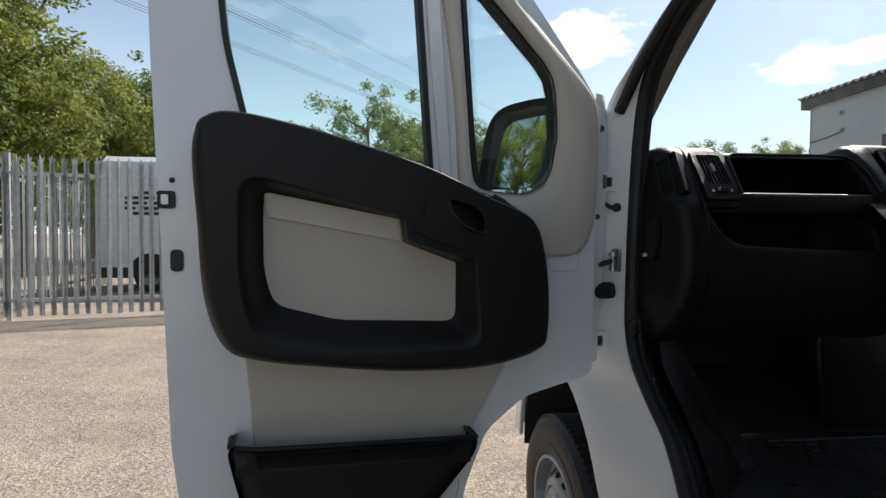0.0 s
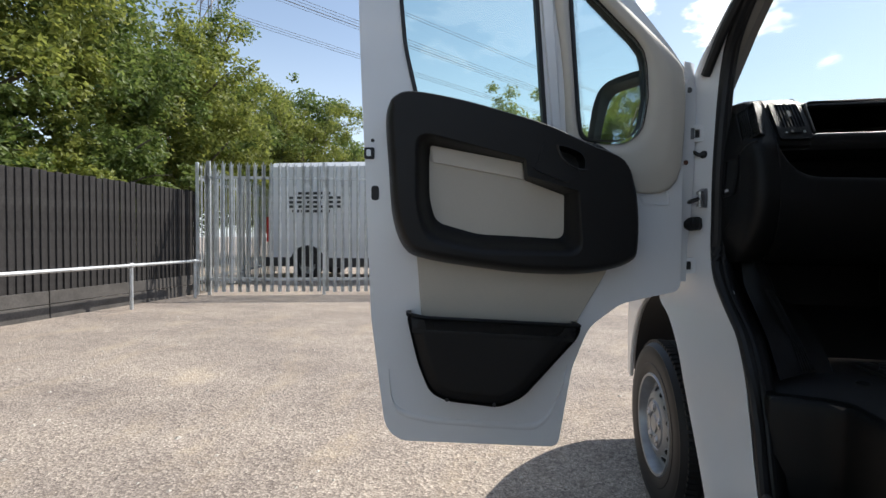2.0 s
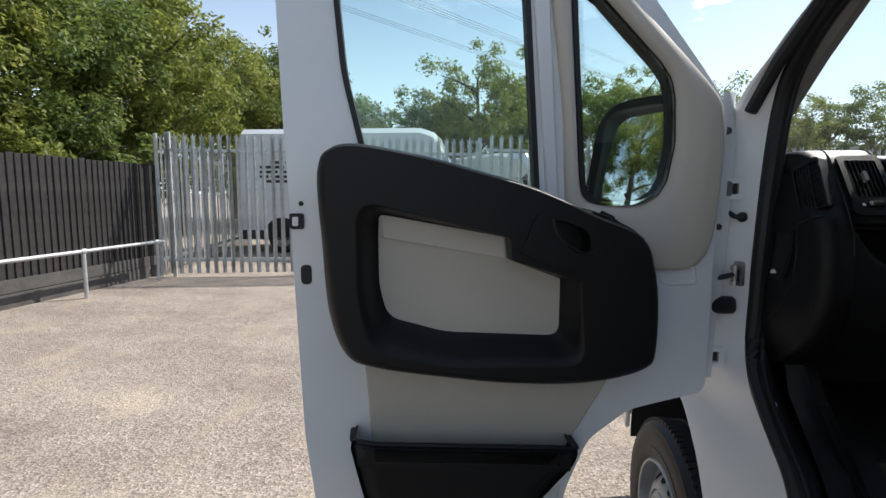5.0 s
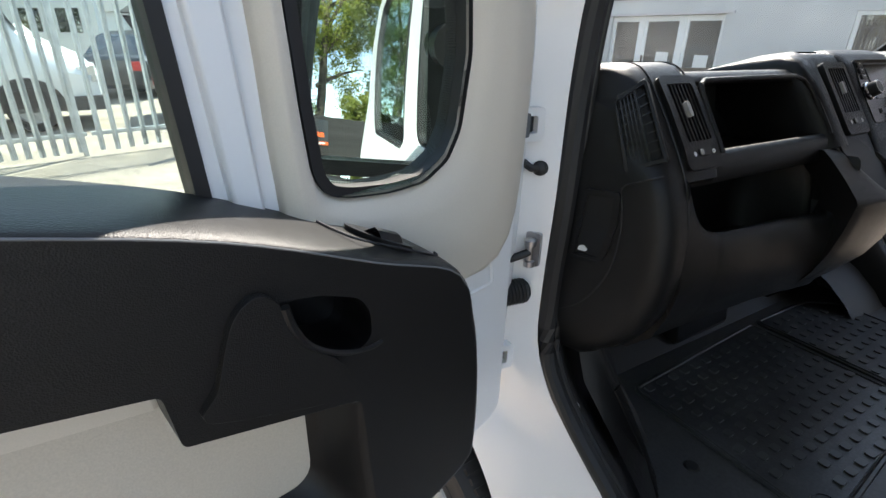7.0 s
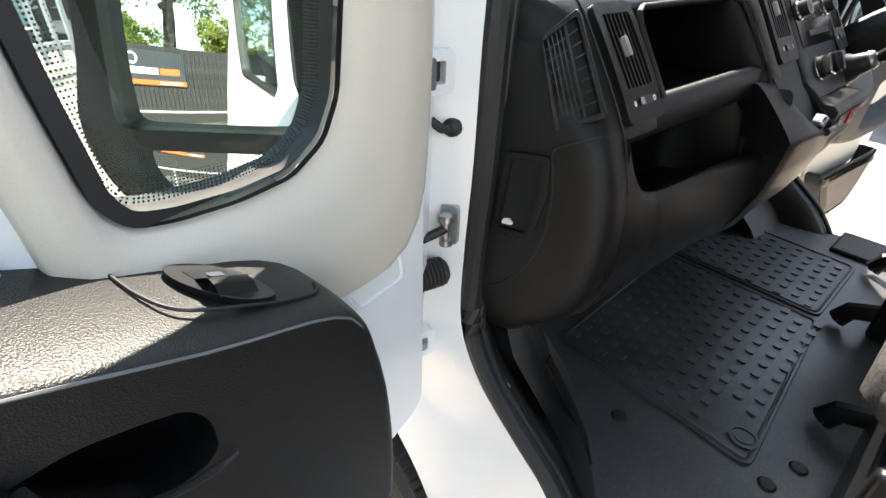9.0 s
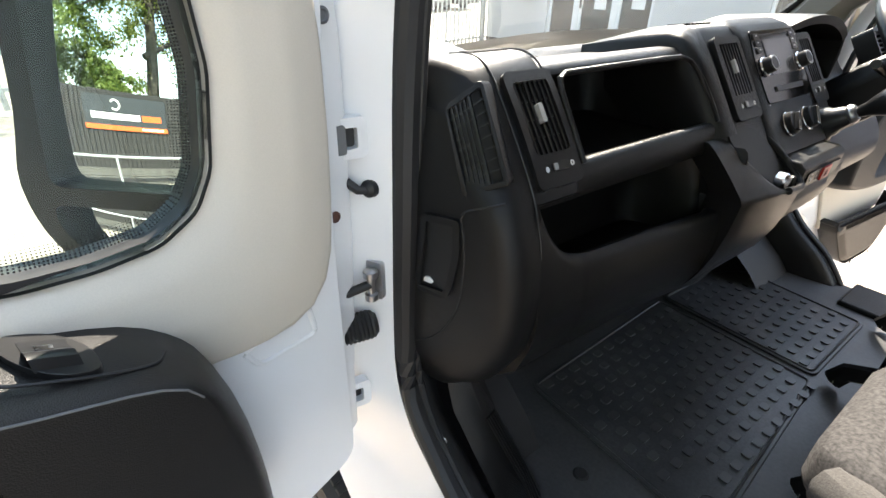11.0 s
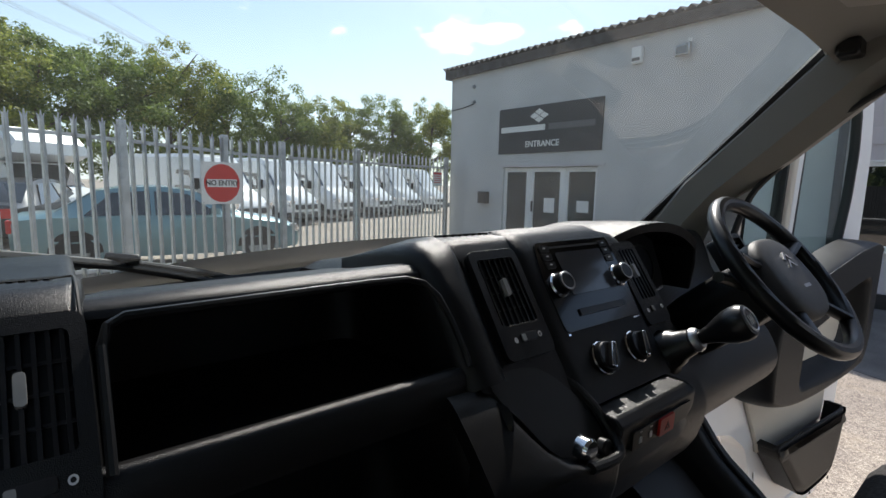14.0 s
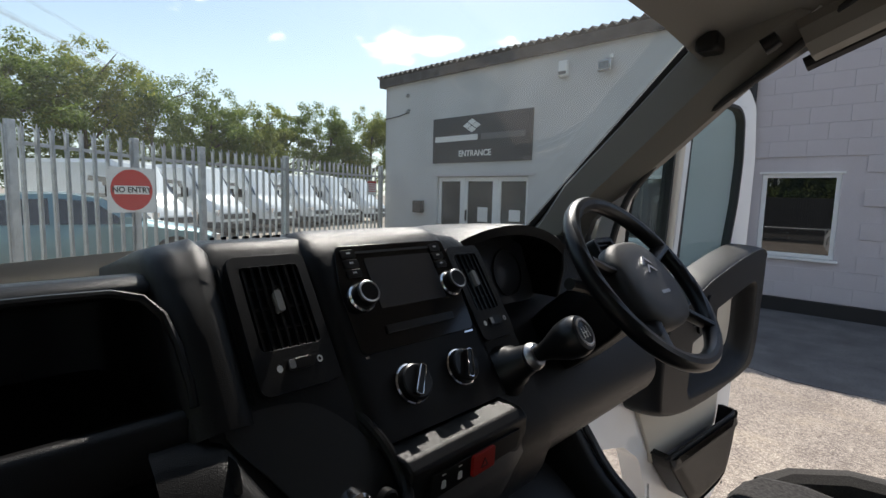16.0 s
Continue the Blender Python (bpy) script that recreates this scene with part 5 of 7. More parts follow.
part("console_post", loft(B(), [[Vector((x, y, z)) for x, y in ((-.16, .10 + o), (.14, .10 + o), (.14, .36), (-.16, .36))] for z, o in ((1.05, 0), (.85, .04), (.6, .0))]), BLACK_SMOOTH, van, "black tunnel under the dashboard", bevel=.02)

# gear lever, leaning back out of the console
ax = Vector((.07, -.82, .56)).normalized()
m = Matrix.Translation((.169, -.255, 1.294)) @ ax.to_track_quat("Z", "Y").to_matrix().to_4x4()
gl = part("gear_base", lathe(B(), [(.062, -.115), (.060, -.095), (.054, -.088), (.052, -.074), (.045, -.068), (.042, -.054), (.035, -.048), (.031, -.034), (.026, -.028), (.022, -.010), (.018, 0), (0, .002)], m, 28), BLACK_SMOOTH, dash, "black folded gear lever gaiter", smooth=50)
part("gear_stem", lathe(B(), [(.011, -.01), (.011, .03)], m, 14), BLACK_SMOOTH, gl)
part("gear_ring", lathe(B(), [(.015, -.006), (.020, -.005), (.0215, .0), (.020, .006), (.0165, .010), (.012, .011)], m, 24), STEEL, gl, "bright reverse collar")
part("gear_knob", lathe(B(), [(0, .012), (.012, .013), (.015, .028), (.0215, .044), (.0275, .060), (.0298, .074), (.0290, .085), (.0255, .0925), (.022, .0945), (0, .095)], m, 32), BLACK_SMOOTH, gl, "black gear knob")
part("knob_badge", lathe(B(), [(.0195, .0940), (.0212, .0952), (.0188, .0966), (.0168, .0956)], m, 28), STEEL, gl)
bm = B()
g = lambda a, b, d: m @ Vector((a, b, d))
for a0, a1, b0, b1 in ((-.009, -.0075, -.008, .008), (-.001, .0005, -.008, .008), (.0075, .009, -.008, .008), (-.009, .009, -.0007, .0007)):
    plate(bm, [[(a0, b0), (a1, b0), (a1, b1), (a0, b1)]], g, .0945, .0958)
part("gear_diagram", bm, MARK, gl, smooth=0)

# instrument hood, cluster, stalks, steering wheel
hood = []
for y, s in ((-.088, 1.0), (-.07, 1.03), (.02, 1.0), (.14, .92)):
    prof = []
    for k in range(13):
        t = k / 12
        x = .19 + .34 * t
        z = 1.40 + .075 * math.sin(math.pi * min(1, max(0, (t * .9 + .05)))) ** .6 * s - (.03 * (y + .08))
        prof.append(Vector((x, y + .05 * (1 - t) ** 2, z)))
    prof += [p + Vector((0, 0.004, -.020)) for p in reversed(prof)]
    hood.append(prof)
part("instrument_hood", loft(B(), hood), BLACK, dash, "black instrument hood")
part("hood_cheek", loft(B(), [[Vector((x, -.085, z)), Vector((x + .012, -.085, z)), Vector((x + .012, .1, z)), Vector((x, .1, z))] for x, z in ((.525, 1.42), (.53, 1.37), (.51, 1.31))]), BLACK, dash, bevel=.004)
CP = lambda a, b, d: Vector((a, .0 - d + (b - 1.37) * .3, b))
clus = part("gauge_panel", plate(B(), [rounded([(.20, 1.30), (.52, 1.30), (.50, 1.44), (.24, 1.44)], .03)], CP, -.004, .004), SCREENMAT, dash, "dark instrument cluster")
for x in (.28, .43):
    part("gauge_ring", plate(B(), [[(x + .05 * math.cos(t * .262), 1.365 + .05 * math.sin(t * .262)) for t in range(24)], [(x + .047 * math.cos(t * .262), 1.365 + .047 * math.sin(t * .262)) for t in range(24)]], CP, .003, .008), BLACK_SMOOTH, clus)
vr = part("corner_vent", plate(B(), [rounded([(.60, 1.345), (.69, 1.345), (.69, 1.43), (.60, 1.43)], .012), rounded([(.61, 1.355), (.68, 1.355), (.68, 1.42), (.61, 1.42)], .006)], SP, -.03, .02), BLACK, dash, "black corner air vent", bevel=.004)
for i in range(6):
    z = 1.36 + i * .011
    part("slat", plate(B(), [[(.61, z), (.68, z), (.68, z + .003), (.61, z + .003)]], SP, -.015, .012), BLACK_SMOOTH, vr)
WC, WX, WY = Vector((.5035, -.277, 1.3835)), Vector((1, 0, 0)), Vector((0, .6724, .7402)).normalized()
WN = WX.cross(WY).normalized()
if WN.y > 0:
    WN = -WN
WP2 = lambda a, b, d: WC + WX * a + WY * b + WN * d
rim = part("steering_wheel", tube(B(), [WP2(.182 * math.cos(t * math.pi / 32), .182 * math.sin(t * math.pi / 32), 0) for t in range(65)], .0165, 12), BLACK_SMOOTH, van, "black four-spoke steering wheel")
part("airbag_cover", loft(B(), [[WP2(p.x * k * 1.12, p.y * k * 1.16 - .006, dd) for p in spline([(-.085, -.05), (-.09, .02), (-.06, .065), (0, .075), (.06, .065), (.09, .02), (.085, -.05), (.04, -.085), (-.04, -.085)], 4)] for k, dd in ((.9, -.035), (1, -.02), (1, -.002), (.96, .008), (.86, .014), (.6, .018), (.3, .0195), (.05, .02))]), GREYPL, rim, "dark grey wheel boss", smooth=60)
for a in (18, 162, 228, 312):
    c, s_ = math.cos(radians(a)), math.sin(radians(a))
    part("spoke", tube(B(), [WP2(.07 * c, .07 * s_, -.012), WP2(.12 * c, .12 * s_, -.010), WP2(.178 * c, .178 * s_, 0)], .02, 10, flat=.55), BLACK_SMOOTH, rim)
bm = B()
for b in (.018, .0):
    plate(bm, [[(-.02, b), (0, b + .016), (.02, b), (.017, b - .004), (0, b + .009), (-.017, b - .004)]], WP2, .017, .0225)
part("boss_badge", bm, CHROME, rim, "two chrome chevrons", smooth=0)
part("boss_mark", plate(B(), [[(-.018, -.048), (.018, -.048), (.018, -.041), (-.018, -.041)]], WP2, .017, .0195), STEEL, rim)
part("column_shroud", loft(B(), [[WP2(a * w, b * w, d) for a, b in ((-.05, -.06), (.05, -.06), (.06, .02), (.04, .055), (-.04, .055), (-.06, .02))] for d, w in ((-.03, 1.0), (-.10, 1.15), (-.2, 1.2), (-.27, 1.1))]), BLACK, van, "black steering column shroud", bevel=.01)
for s_ in (-1, 1):
    st = [WP2(s_ * .05, .0, -.06), WP2(s_ * .10, .015, -.055), WP2(s_ * .15, .03, -.045), WP2(s_ * .185, .035, -.04)]
    part("stalk", tube(B(), st, .01, 10, [.007, .008, .012, .011]), BLACK_SMOOTH, van, "black column stalk")

# ---- cab floor ----
part("cab_floor", plate(B(), [[(-.85, -.10), (-.80, .38), (.80, .38), (.86, -.10), (.88, -1.42), (-.70, -1.42), (-.70, -.46), (-.74, -.42), (-.85, -.39)]], lambda a, b, d: Vector((a, b, d)), .30, .59), FLOORRUB, van, "black ribbed rubber cab floor")
edge = [(-.85, .02), (-.854, -.10), (-.854, -.386), (-.845, -.396), (-.745, -.425), (-.712, -.450), (-.704, -.47), (-.704, -1.42)]
part("step_wall", loft(B(), [[Vector((x + o, y + o, z)) for x, y in edge] for z, o in ((.30, -.012), (.40, -.008), (.55, -.003), (.578, -.001), (.590, .004), (.594, .012), (.595, .03))], closed=False, caps=False), BLACK, van, "black plastic wall of the entry step", smooth=50)
part("sill_step", loft(B(), [[Vector((.84, y, .60)), Vector((.88, y, .595)), Vector((.89, y, .45)), Vector((.98, y, .43)), Vector((.985, y, .25)), Vector((.8, y, .25))] for y in (-.50, -.52, -1.0, -1.14)]), VENTDARK, van, "black plastic door sill")
part("sill_cover", box(B(), .70, .885, -1.14, -.30, .585, .606), BLACK, van, "black sill cover", bevel=.008)
# step well inside the passenger's door
part("step_tread", box(B(), -.895, -.69, -1.14, -.47, .30, .36), BLACK, van, "black plastic entry step", bevel=.012)
part("step_lip", tube(B(), [(-.893, -.49, .365), (-.895, -.7, .365), (-.895, -1.12, .365)], .012, 8), RUBBER, van)
part("door_sill", box(B(), -.975, -.90, -1.14, -.45, .20, .335), WHITE, van, "white door sill", bevel=.015)
part("step_end", box(B(), -.90, -.69, -1.18, -1.14, .30, 1.0), BLACK, van)
part("bulkhead_front", loft(B(), [[Vector((x, .40, 1.0)), Vector((x, .33, .75)), Vector((x, .10, .595))] for x in (-.8, .8)], closed=False, caps=False), RUBBER, van, "black carpeted toe board")


def mat(poly, studs, skip):
    o = rounded(poly, .03)
    f = part("floor_mat", plate(B(), [o], lambda a, b, d: Vector((a, b, d)), .59, .597), MATTE, van, "black rubber floor mat with raised studs", bevel=.003)
    part("mat_edge", tube(B(), [Vector((p.x, p.y, .598)) for p in inset(o, .012) + inset(o, .012)[:1]], .004, 6), MATTE, f)
    for i in range(studs[2]):
        for j in range(studs[3]):
            x, y = studs[0] + i * .052 + (j % 2) * .026, studs[1] + j * .042
            if skip(x, y):
                continue
            w = .0125 if j % 2 else .014
            part("stud", plate(B(), [rounded([(x - w, y - .0105), (x + w, y - .0105), (x + w, y + .0105), (x - w, y + .0105)], .006, 2)], lambda a, b, d: Vector((a, b, d)), .597, .602), STUDS, f, smooth=0)
    return f


mat([(-.43, .04), (-.445, -.465), (.215, -.41), (.215, .07)], (-.39, -.41, 12, 11), lambda x, y: x > .19 or y > .045 or (x < -.3 and y < -.36))
mat([(.235, .07), (.235, -.40), (.64, -.40), (.66, -.02), (.55, .06)], (.27, -.36, 7, 10), lambda x, y: x > .61 or y > .03 or (x > .55 and y > -.03))
part("mat_badge", lathe(B(), [(.03, 0), (.03, .005), (.025, .005), (.025, .002), (.018, .002), (.018, .004), (0, .004)], pose(-.38, -.425, .597), 24), MATTE, van)
arch_rows = [[Vector(p) for p in row] for row in (((-.80, -.04, .99), (-.785, -.075, .985), (-.755, -.08, .975), (-.72, .02, .97)), ((-.805, -.10, .86), (-.765, -.142, .85), (-.725, -.125, .84), (-.67, .0, .83)), ((-.80, -.255, .72), (-.725, -.215, .715), (-.675, -.165, .71), (-.63, -.02, .70)), ((-.80, -.335, .62), (-.715, -.26, .62), (-.645, -.195, .62), (-.61, -.03, .60)))]
part("foot_rest", loft(B(), arch_rows, closed=False, caps=False), BLACK, van, "black ribbed wheel arch cover", smooth=60)
for k in range(5):
    t = .15 + .17 * k
    part("arch_rib", tube(B(), [a[1].lerp(a[2], t) + Vector((-.002, -.002, .002)) for a in arch_rows[1:]], .003, 6), BLACK, van)
for x, y, z in ((-.825, -.112, .834), (-.815, -.281, .672)):
    part("trim_screw", lathe(B(), [(0, .003), (.006, .0025), (.008, 0)], pose(x - .02, y - .01, z, 0, -90, 30), 12), STEEL, van)
for x, y in ((-.53, -.215), (-.36, -.53), (-.45, -.50)):
    part("floor_plug", lathe(B(), [(0, .005), (.014, .004), (.018, 0)], pose(x, y, .592), 16), RUBBER, van)
# seat frames and cushions
for sx, fy in ((-.40, -.53), (.44, -.445)):
    rings = []
    for d, w, h in ((0.0, .60, -.02), (.012, .72, .0), (.04, .86, .012), (.10, .98, .012), (.25, 1.0, .0), (.45, 1.0, 0)):
        rings.append([Vector((sx + px * w, fy - d, z + h if z > .99 else z)) for px, z in ((-.20, 1.0), (-.18, 1.02), (-.10, 1.018), (.10, 1.018), (.18, 1.02), (.20, 1.0), (.19, .93), (-.19, .93))])
    st = part("seat", loft(B(), rings), SEAT, van, "dark grey patterned fabric seat cushion", bevel=.012, segs=2)
    for s in (-1, 1):
        part("seat_bolster", tube(B(), [(sx + s * .17, fy - .045, .985), (sx + s * .205, fy - .085, 1.005), (sx + s * .225, fy - .16, 1.025), (sx + s * .23, fy - .28, 1.035), (sx + s * .23, fy - .44, 1.035)], .036, 12), SEAT_PLAIN, st, "plain grey side bolster")
    part("seat_base", box(B(), sx - .22, sx + .22, fy - .45, fy - .06, .605, .90), BLACK_SMOOTH, st, "black steel seat base", bevel=.01)
    part("backrest", loft(B(), [[Vector((sx + px, fy - .43 - y0 + py, z)) for px, py in ((-.24, 0), (-.15, .02), (.15, .02), (.24, 0), (.22, -.12), (-.22, -.12))] for z, y0 in ((.98, 0), (1.2, .05), (1.45, .12), (1.6, .17))]), SEAT, st, "dark fabric backrest", bevel=.02)
    for s in (-1, 1):
        bm = tube(B(), [(sx + s * .2, fy + .01, .61), (sx + s * .2, fy - .01, .65), (sx + s * .2, fy - .08, .68)], .016, 8, flat=1.6)
        part("seat_bracket", bm, BLACK_SMOOTH, st, "black seat runner bracket")
        part("bracket_bolt", lathe(B(), [(.016, 0), (.016, .01), (.009, .011), (.009, .018), (0, .018)], pose(sx + s * .2, fy + .005, .607), 6), STEEL, st)
# wiper outside the windscreen
def on_screen(s, t, d=.02):
    return screen_point(s, t) + Vector((0, .7, .7)) * d


part("wiper", tube(B(), [on_screen(-.97, .195, .006), on_screen(-.84, .15, .006), on_screen(-.70, .10, .006), on_screen(-.58, .04, .006), on_screen(-.45, -.035, .006)], .0065, 8, flat=1.3), RUBBER, van, "dark grey wiper blade")
part("wiper_arm", tube(B(), [on_screen(-.69, .10, .012), on_screen(-.52, .02, .016), on_screen(-.30, -.09, .01)], .006, 8), RUBBER, van, "dark grey wiper arm")
part("wiper_clip", box(B(), -.025, .025, -.010, .010, -.006, .008, Matrix.Translation(on_screen(-.69, .105, .012)) @ Matrix.Rotation(radians(-42), 4, "X") @ Matrix.Rotation(radians(10), 4, "Y")), BLACK_SMOOTH, van, "black wiper clip", bevel=.004)


# ---- palisade fences ----
def shared(name, me, parent, m, label=""):
    ob = new(name, me)
    ob.parent = parent
    ob.matrix_basis = m
    return tagged(ob, label)


def pale_mesh(height, pitch):
    """A folded steel pale with a three-pointed head."""
    bm = B()
    w, d = .033, .016
    prof = [(-w, 0), (-w * .45, -.004), (-w * .2, -d), (w * .2, -d), (w * .45, -.004), (w, 0)]
    th = .003
    tops = [height - .02, height - .07, height, height, height - .07, height - .02]
    lean = [(-.012, .01), (0, 0), (0, .0), (0, 0), (0, 0), (.012, .01)]
    lo = [bm.verts.new((x, y, .06)) for x, y in prof]
    mid = [bm.verts.new((x, y, height - .10)) for x, y in prof]
    hi = [bm.verts.new((x + l[0], y + l[1], t)) for (x, y), t, l in zip(prof, tops, lean)]
    for a, b in ((lo, mid), (mid, hi)):
        for i in range(5):
            bm.faces.new([a[i], a[i + 1], b[i + 1], b[i]])
    bmesh.ops.solidify(bm, geom=bm.faces[:], thickness=th)
    me = finish(bm, 20)
    me.materials.append(GALV)
    return me


def palisade(p0, p1, pitch, posts, label, height=2.4, half=.05):
    p0, p1 = Vector(p0), Vector(p1)
    d = (p1 - p0).normalized()
    n = Vector((d.y, -d.x, 0))
    yaw = math.atan2(d.y, d.x)
    f = thing("palisade_fence", p0, label, "fence")
    me = pale_mesh(height, pitch)
    length = (p1 - p0).length
    for i in range(int(length / pitch)):
        s = (i + .5) * pitch
        c = p0 + d * s
        z = ground_height(c.x, c.y) + random.uniform(-.008, .008)
        shared("pale", me, f, Matrix.Translation(c - p0 + Vector((0, 0, z))) @ Matrix.Rotation(yaw + random.uniform(-.02, .02), 4, "Z") @ Matrix.Rotation(random.uniform(-.004, .004), 4, "Y"))
    for h in (.28, height - .27):
        bm = B()
        rings = []
        k = 12
        for j in range(k + 1):
            c = p0 + d * (length * j / k) - n * .012
            z = ground_height(c.x, c.y) + h
            rings.append([c - n * a + Vector((0, 0, z + b)) for a, b in ((0, -.025), (.006, -.025), (.006, .019), (.045, .019), (.045, .025), (0, .025))])
        part("rail", loft(bm, rings), GALV, f)
    for s in posts:
        c = p0 + d * s - n * .06
        z = ground_height(c.x, c.y)
        part("post", box(B(), -half, half, -half * .9, half * .9, z - .1, z + height + .02, Matrix.Translation((c.x, c.y, 0)) @ Matrix.Rotation(yaw, 4, "Z")), GALV, f, bevel=.004)
    return f


F0, F1 = Vector((-7.1, 5.8, 0)), Vector((8.12, 9.94, 0))
fd = (F1 - F0).normalized()
fn = Vector((fd.y, -fd.x, 0))
palisade(F0, F0 + fd * 5.2, .136, (.08, 2.05, 5.15), "galvanised palisade gate with pronged pales beside board fence", 2.32, .026)
palisade(F0 + fd * 5.25, F0 + fd * 10.4, .172, (2.4, 3.95, 5.1), "galvanised palisade fence carrying a no entry sign")
palisade(F0 + fd * 10.45, F1, .16, (1.85, 5.2), "galvanised palisade gate beside the grey building")
palisade((-7.2, 5.85, 0), (-8.5, 10.8, 0), .15, (.05, 2.5, 5.0), "galvanised palisade fence running back behind the gate", 2.3, .026)
FP = lambda a, b, d: F0 + fd * a + fn * (.03 + d) + Vector((0, 0, b))
sg = part("no_entry_sign", plate(B(), [rounded([(8.73, 1.14), (9.45, 1.14), (9.45, 1.83), (8.73, 1.83)], .02)], FP, 0, .006), SIGNWHITE, None, "square white no entry sign with red disc on fence", category="sign")
ORG[sg] = Vector((0, 0, 0))
part("red_disc", plate(B(), [[(9.09 + .315 * math.cos(t * math.pi / 24), 1.485 + .315 * math.sin(t * math.pi / 24)) for t in range(48)]], FP, .0055, .0085), SIGNRED, sg, "red disc")
part("white_bar", plate(B(), [[(8.83, 1.42), (9.35, 1.42), (9.35, 1.55), (8.83, 1.55)]], FP, .008, .010), SIGNWHITE, sg, "white bar")
for a, b in ((8.76, 1.80), (9.42, 1.80), (8.76, 1.17), (9.42, 1.17)):
    part("sign_screw", lathe(B(), [(0, .004), (.01, .003), (.012, 0)], Matrix.Translation(FP(a, b, .006)) @ fn.to_track_quat("Z", "Y").to_matrix().to_4x4(), 8), STEEL, sg)


def lettering(name, text, size, place, right, normal, mat, parent=None, label="", thick=.002):
    """Built-in font text laid flat, centred on place."""
    cu = bpy.data.curves.new(name, "FONT")
    cu.body, cu.size, cu.align_x, cu.align_y, cu.extrude = text, size, "CENTER", "CENTER", thick
    cu.offset = size * .022
    cu.materials.append(mat)
    ob = new(name, cu)
    z = Vector(normal).normalized()
    x = Vector(right).normalized()
    y = z.cross(x)
    m = Matrix((x, y, z)).transposed().to_4x4()
    m.translation = place
    ob.matrix_world = m
    if parent is not None:
        ob.parent = parent
        ob.matrix_parent_inverse = Matrix.Translation(-ORG[parent])
    return tagged(ob, label)


lettering("lettering", "NO ENTRY", .118, FP(9.09, 1.485, .011), fd, fn, SIGNBLACK, sg, "black words NO ENTRY")
sg2 = part("notice", plate(B(), [[(14.95, 1.50), (15.35, 1.50), (15.35, 1.86), (14.95, 1.86)]], FP, 0, .005), SIGNWHITE, None, "small white notice with red heading on fence", category="sign")
ORG[sg2] = Vector((0, 0, 0))
part("heading", plate(B(), [[(14.96, 1.79), (15.34, 1.79), (15.34, 1.85), (14.96, 1.85)]], FP, .0045, .0065), SIGNRED, sg2)
for k in range(4):
    part("text_bar", plate(B(), [[(14.99, 1.74 - k * .055), (15.31, 1.74 - k * .055), (15.31, 1.765 - k * .055), (14.99, 1.765 - k * .055)]], FP, .0045, .006), SIGNRED, sg2)

# ---- board fence, rail, boards ----
bf = thing("board_fence", (-7.4, 0, 0), "dark stained vertical board fence on gravel boards", "fence")
bm = B()
box(bm, -.008, .008, -.055, .055, .30, 1.80)
bmesh.ops.bevel(bm, geom=bm.edges[:], offset=.003, segments=1, affect="EDGES")
board = finish(bm, 20)
board.materials.append(WOOD)
n = 0
y = -14.0
while y < 6.05:
    shared("board", board, bf, Matrix.Translation((random.uniform(-.002, .002), y, random.uniform(-.010, .010))) @ Matrix.Rotation(radians(11 + random.uniform(-1.5, 1.5)), 4, "Z") @ Matrix.Rotation(random.uniform(-.004, .004), 4, "X"))
    y += .098
    n += 1
for h in (.3, 1.0, 1.6):
    part("arris_rail", box(B(), -7.48, -7.425, -14, 6.08, h, h + .07), WOOD, bf)
for j in range(9):
    for h0, h1, o in ((-.06, .142, 0), (.150, .312, .006)):
        part("gravel_board", box(B(), -7.43, -7.372 - o, -14 + j * 2.47, min(-14 + j * 2.47 + 2.455, 6.08), h0, h1), WOODGREY, bf, "weathered grey gravel board", bevel=.005)
tr = thing("tube_rail", (-7.0, 4.14, 0), "low galvanised tube rail along the board fence", "rail")
part("rail", tube(B(), [(-7.0, y, .585) for y in (-14, -8, -2, 2, 5.55)] + [(-7.0, 5.6, .57)], .025, 12), GALV, tr)
for y in (5.45, 4.14, 2.0, -.2, -2.3, -4.5, -6.7):
    part("post", tube(B(), [(-7.0, y, -.05), (-7.0, y, .57)], .025, 12), GALV, tr)
    part("clamp", lathe(B(), [(.034, -.035), (.036, -.03), (.036, .03), (.034, .035)], pose(-7.0, y, .585, 90, 0, 0), 14), GALV, tr)
AD = lambda a, b, d: Vector((-7.375 + d, a, b))
ad = part("advert_board", plate(B(), [[(-1.45, 1.06), (.29, 1.06), (.29, 1.70), (-1.45, 1.70)]], AD, 0, .01), BOARDGREY, None, "dark grey advertising board fixed to the board fence", category="sign")
ORG[ad] = Vector((0, 0, 0))
part("word_bar", plate(B(), [[(-1.33, 1.26), (-.92, 1.26), (-.92, 1.38), (-1.33, 1.38)]], AD, .009, .013), SIGNORANGE, ad, "orange word bar")
part("word_bar", plate(B(), [[(-.88, 1.26), (.14, 1.26), (.14, 1.38), (-.88, 1.38)]], AD, .009, .013), SIGNWHITE, ad, "white word bar")
part("emblem", plate(B(), [[(-.38 + .11 * math.cos(radians(a)), 1.54 + .11 * math.sin(radians(a))) for a in range(30, 330, 15)] + [(-.38 + .075 * math.cos(radians(a)), 1.54 + .075 * math.sin(radians(a))) for a in range(315, 15, -15)]], AD, .009, .013), SIGNWHITE, ad, "white ring emblem")
part("foot_bar", plate(B(), [[(-1.45, 1.06), (.29, 1.06), (.29, 1.15), (-1.45, 1.15)]], AD, .009, .012), SIGNORANGE, ad, "orange foot stripe")
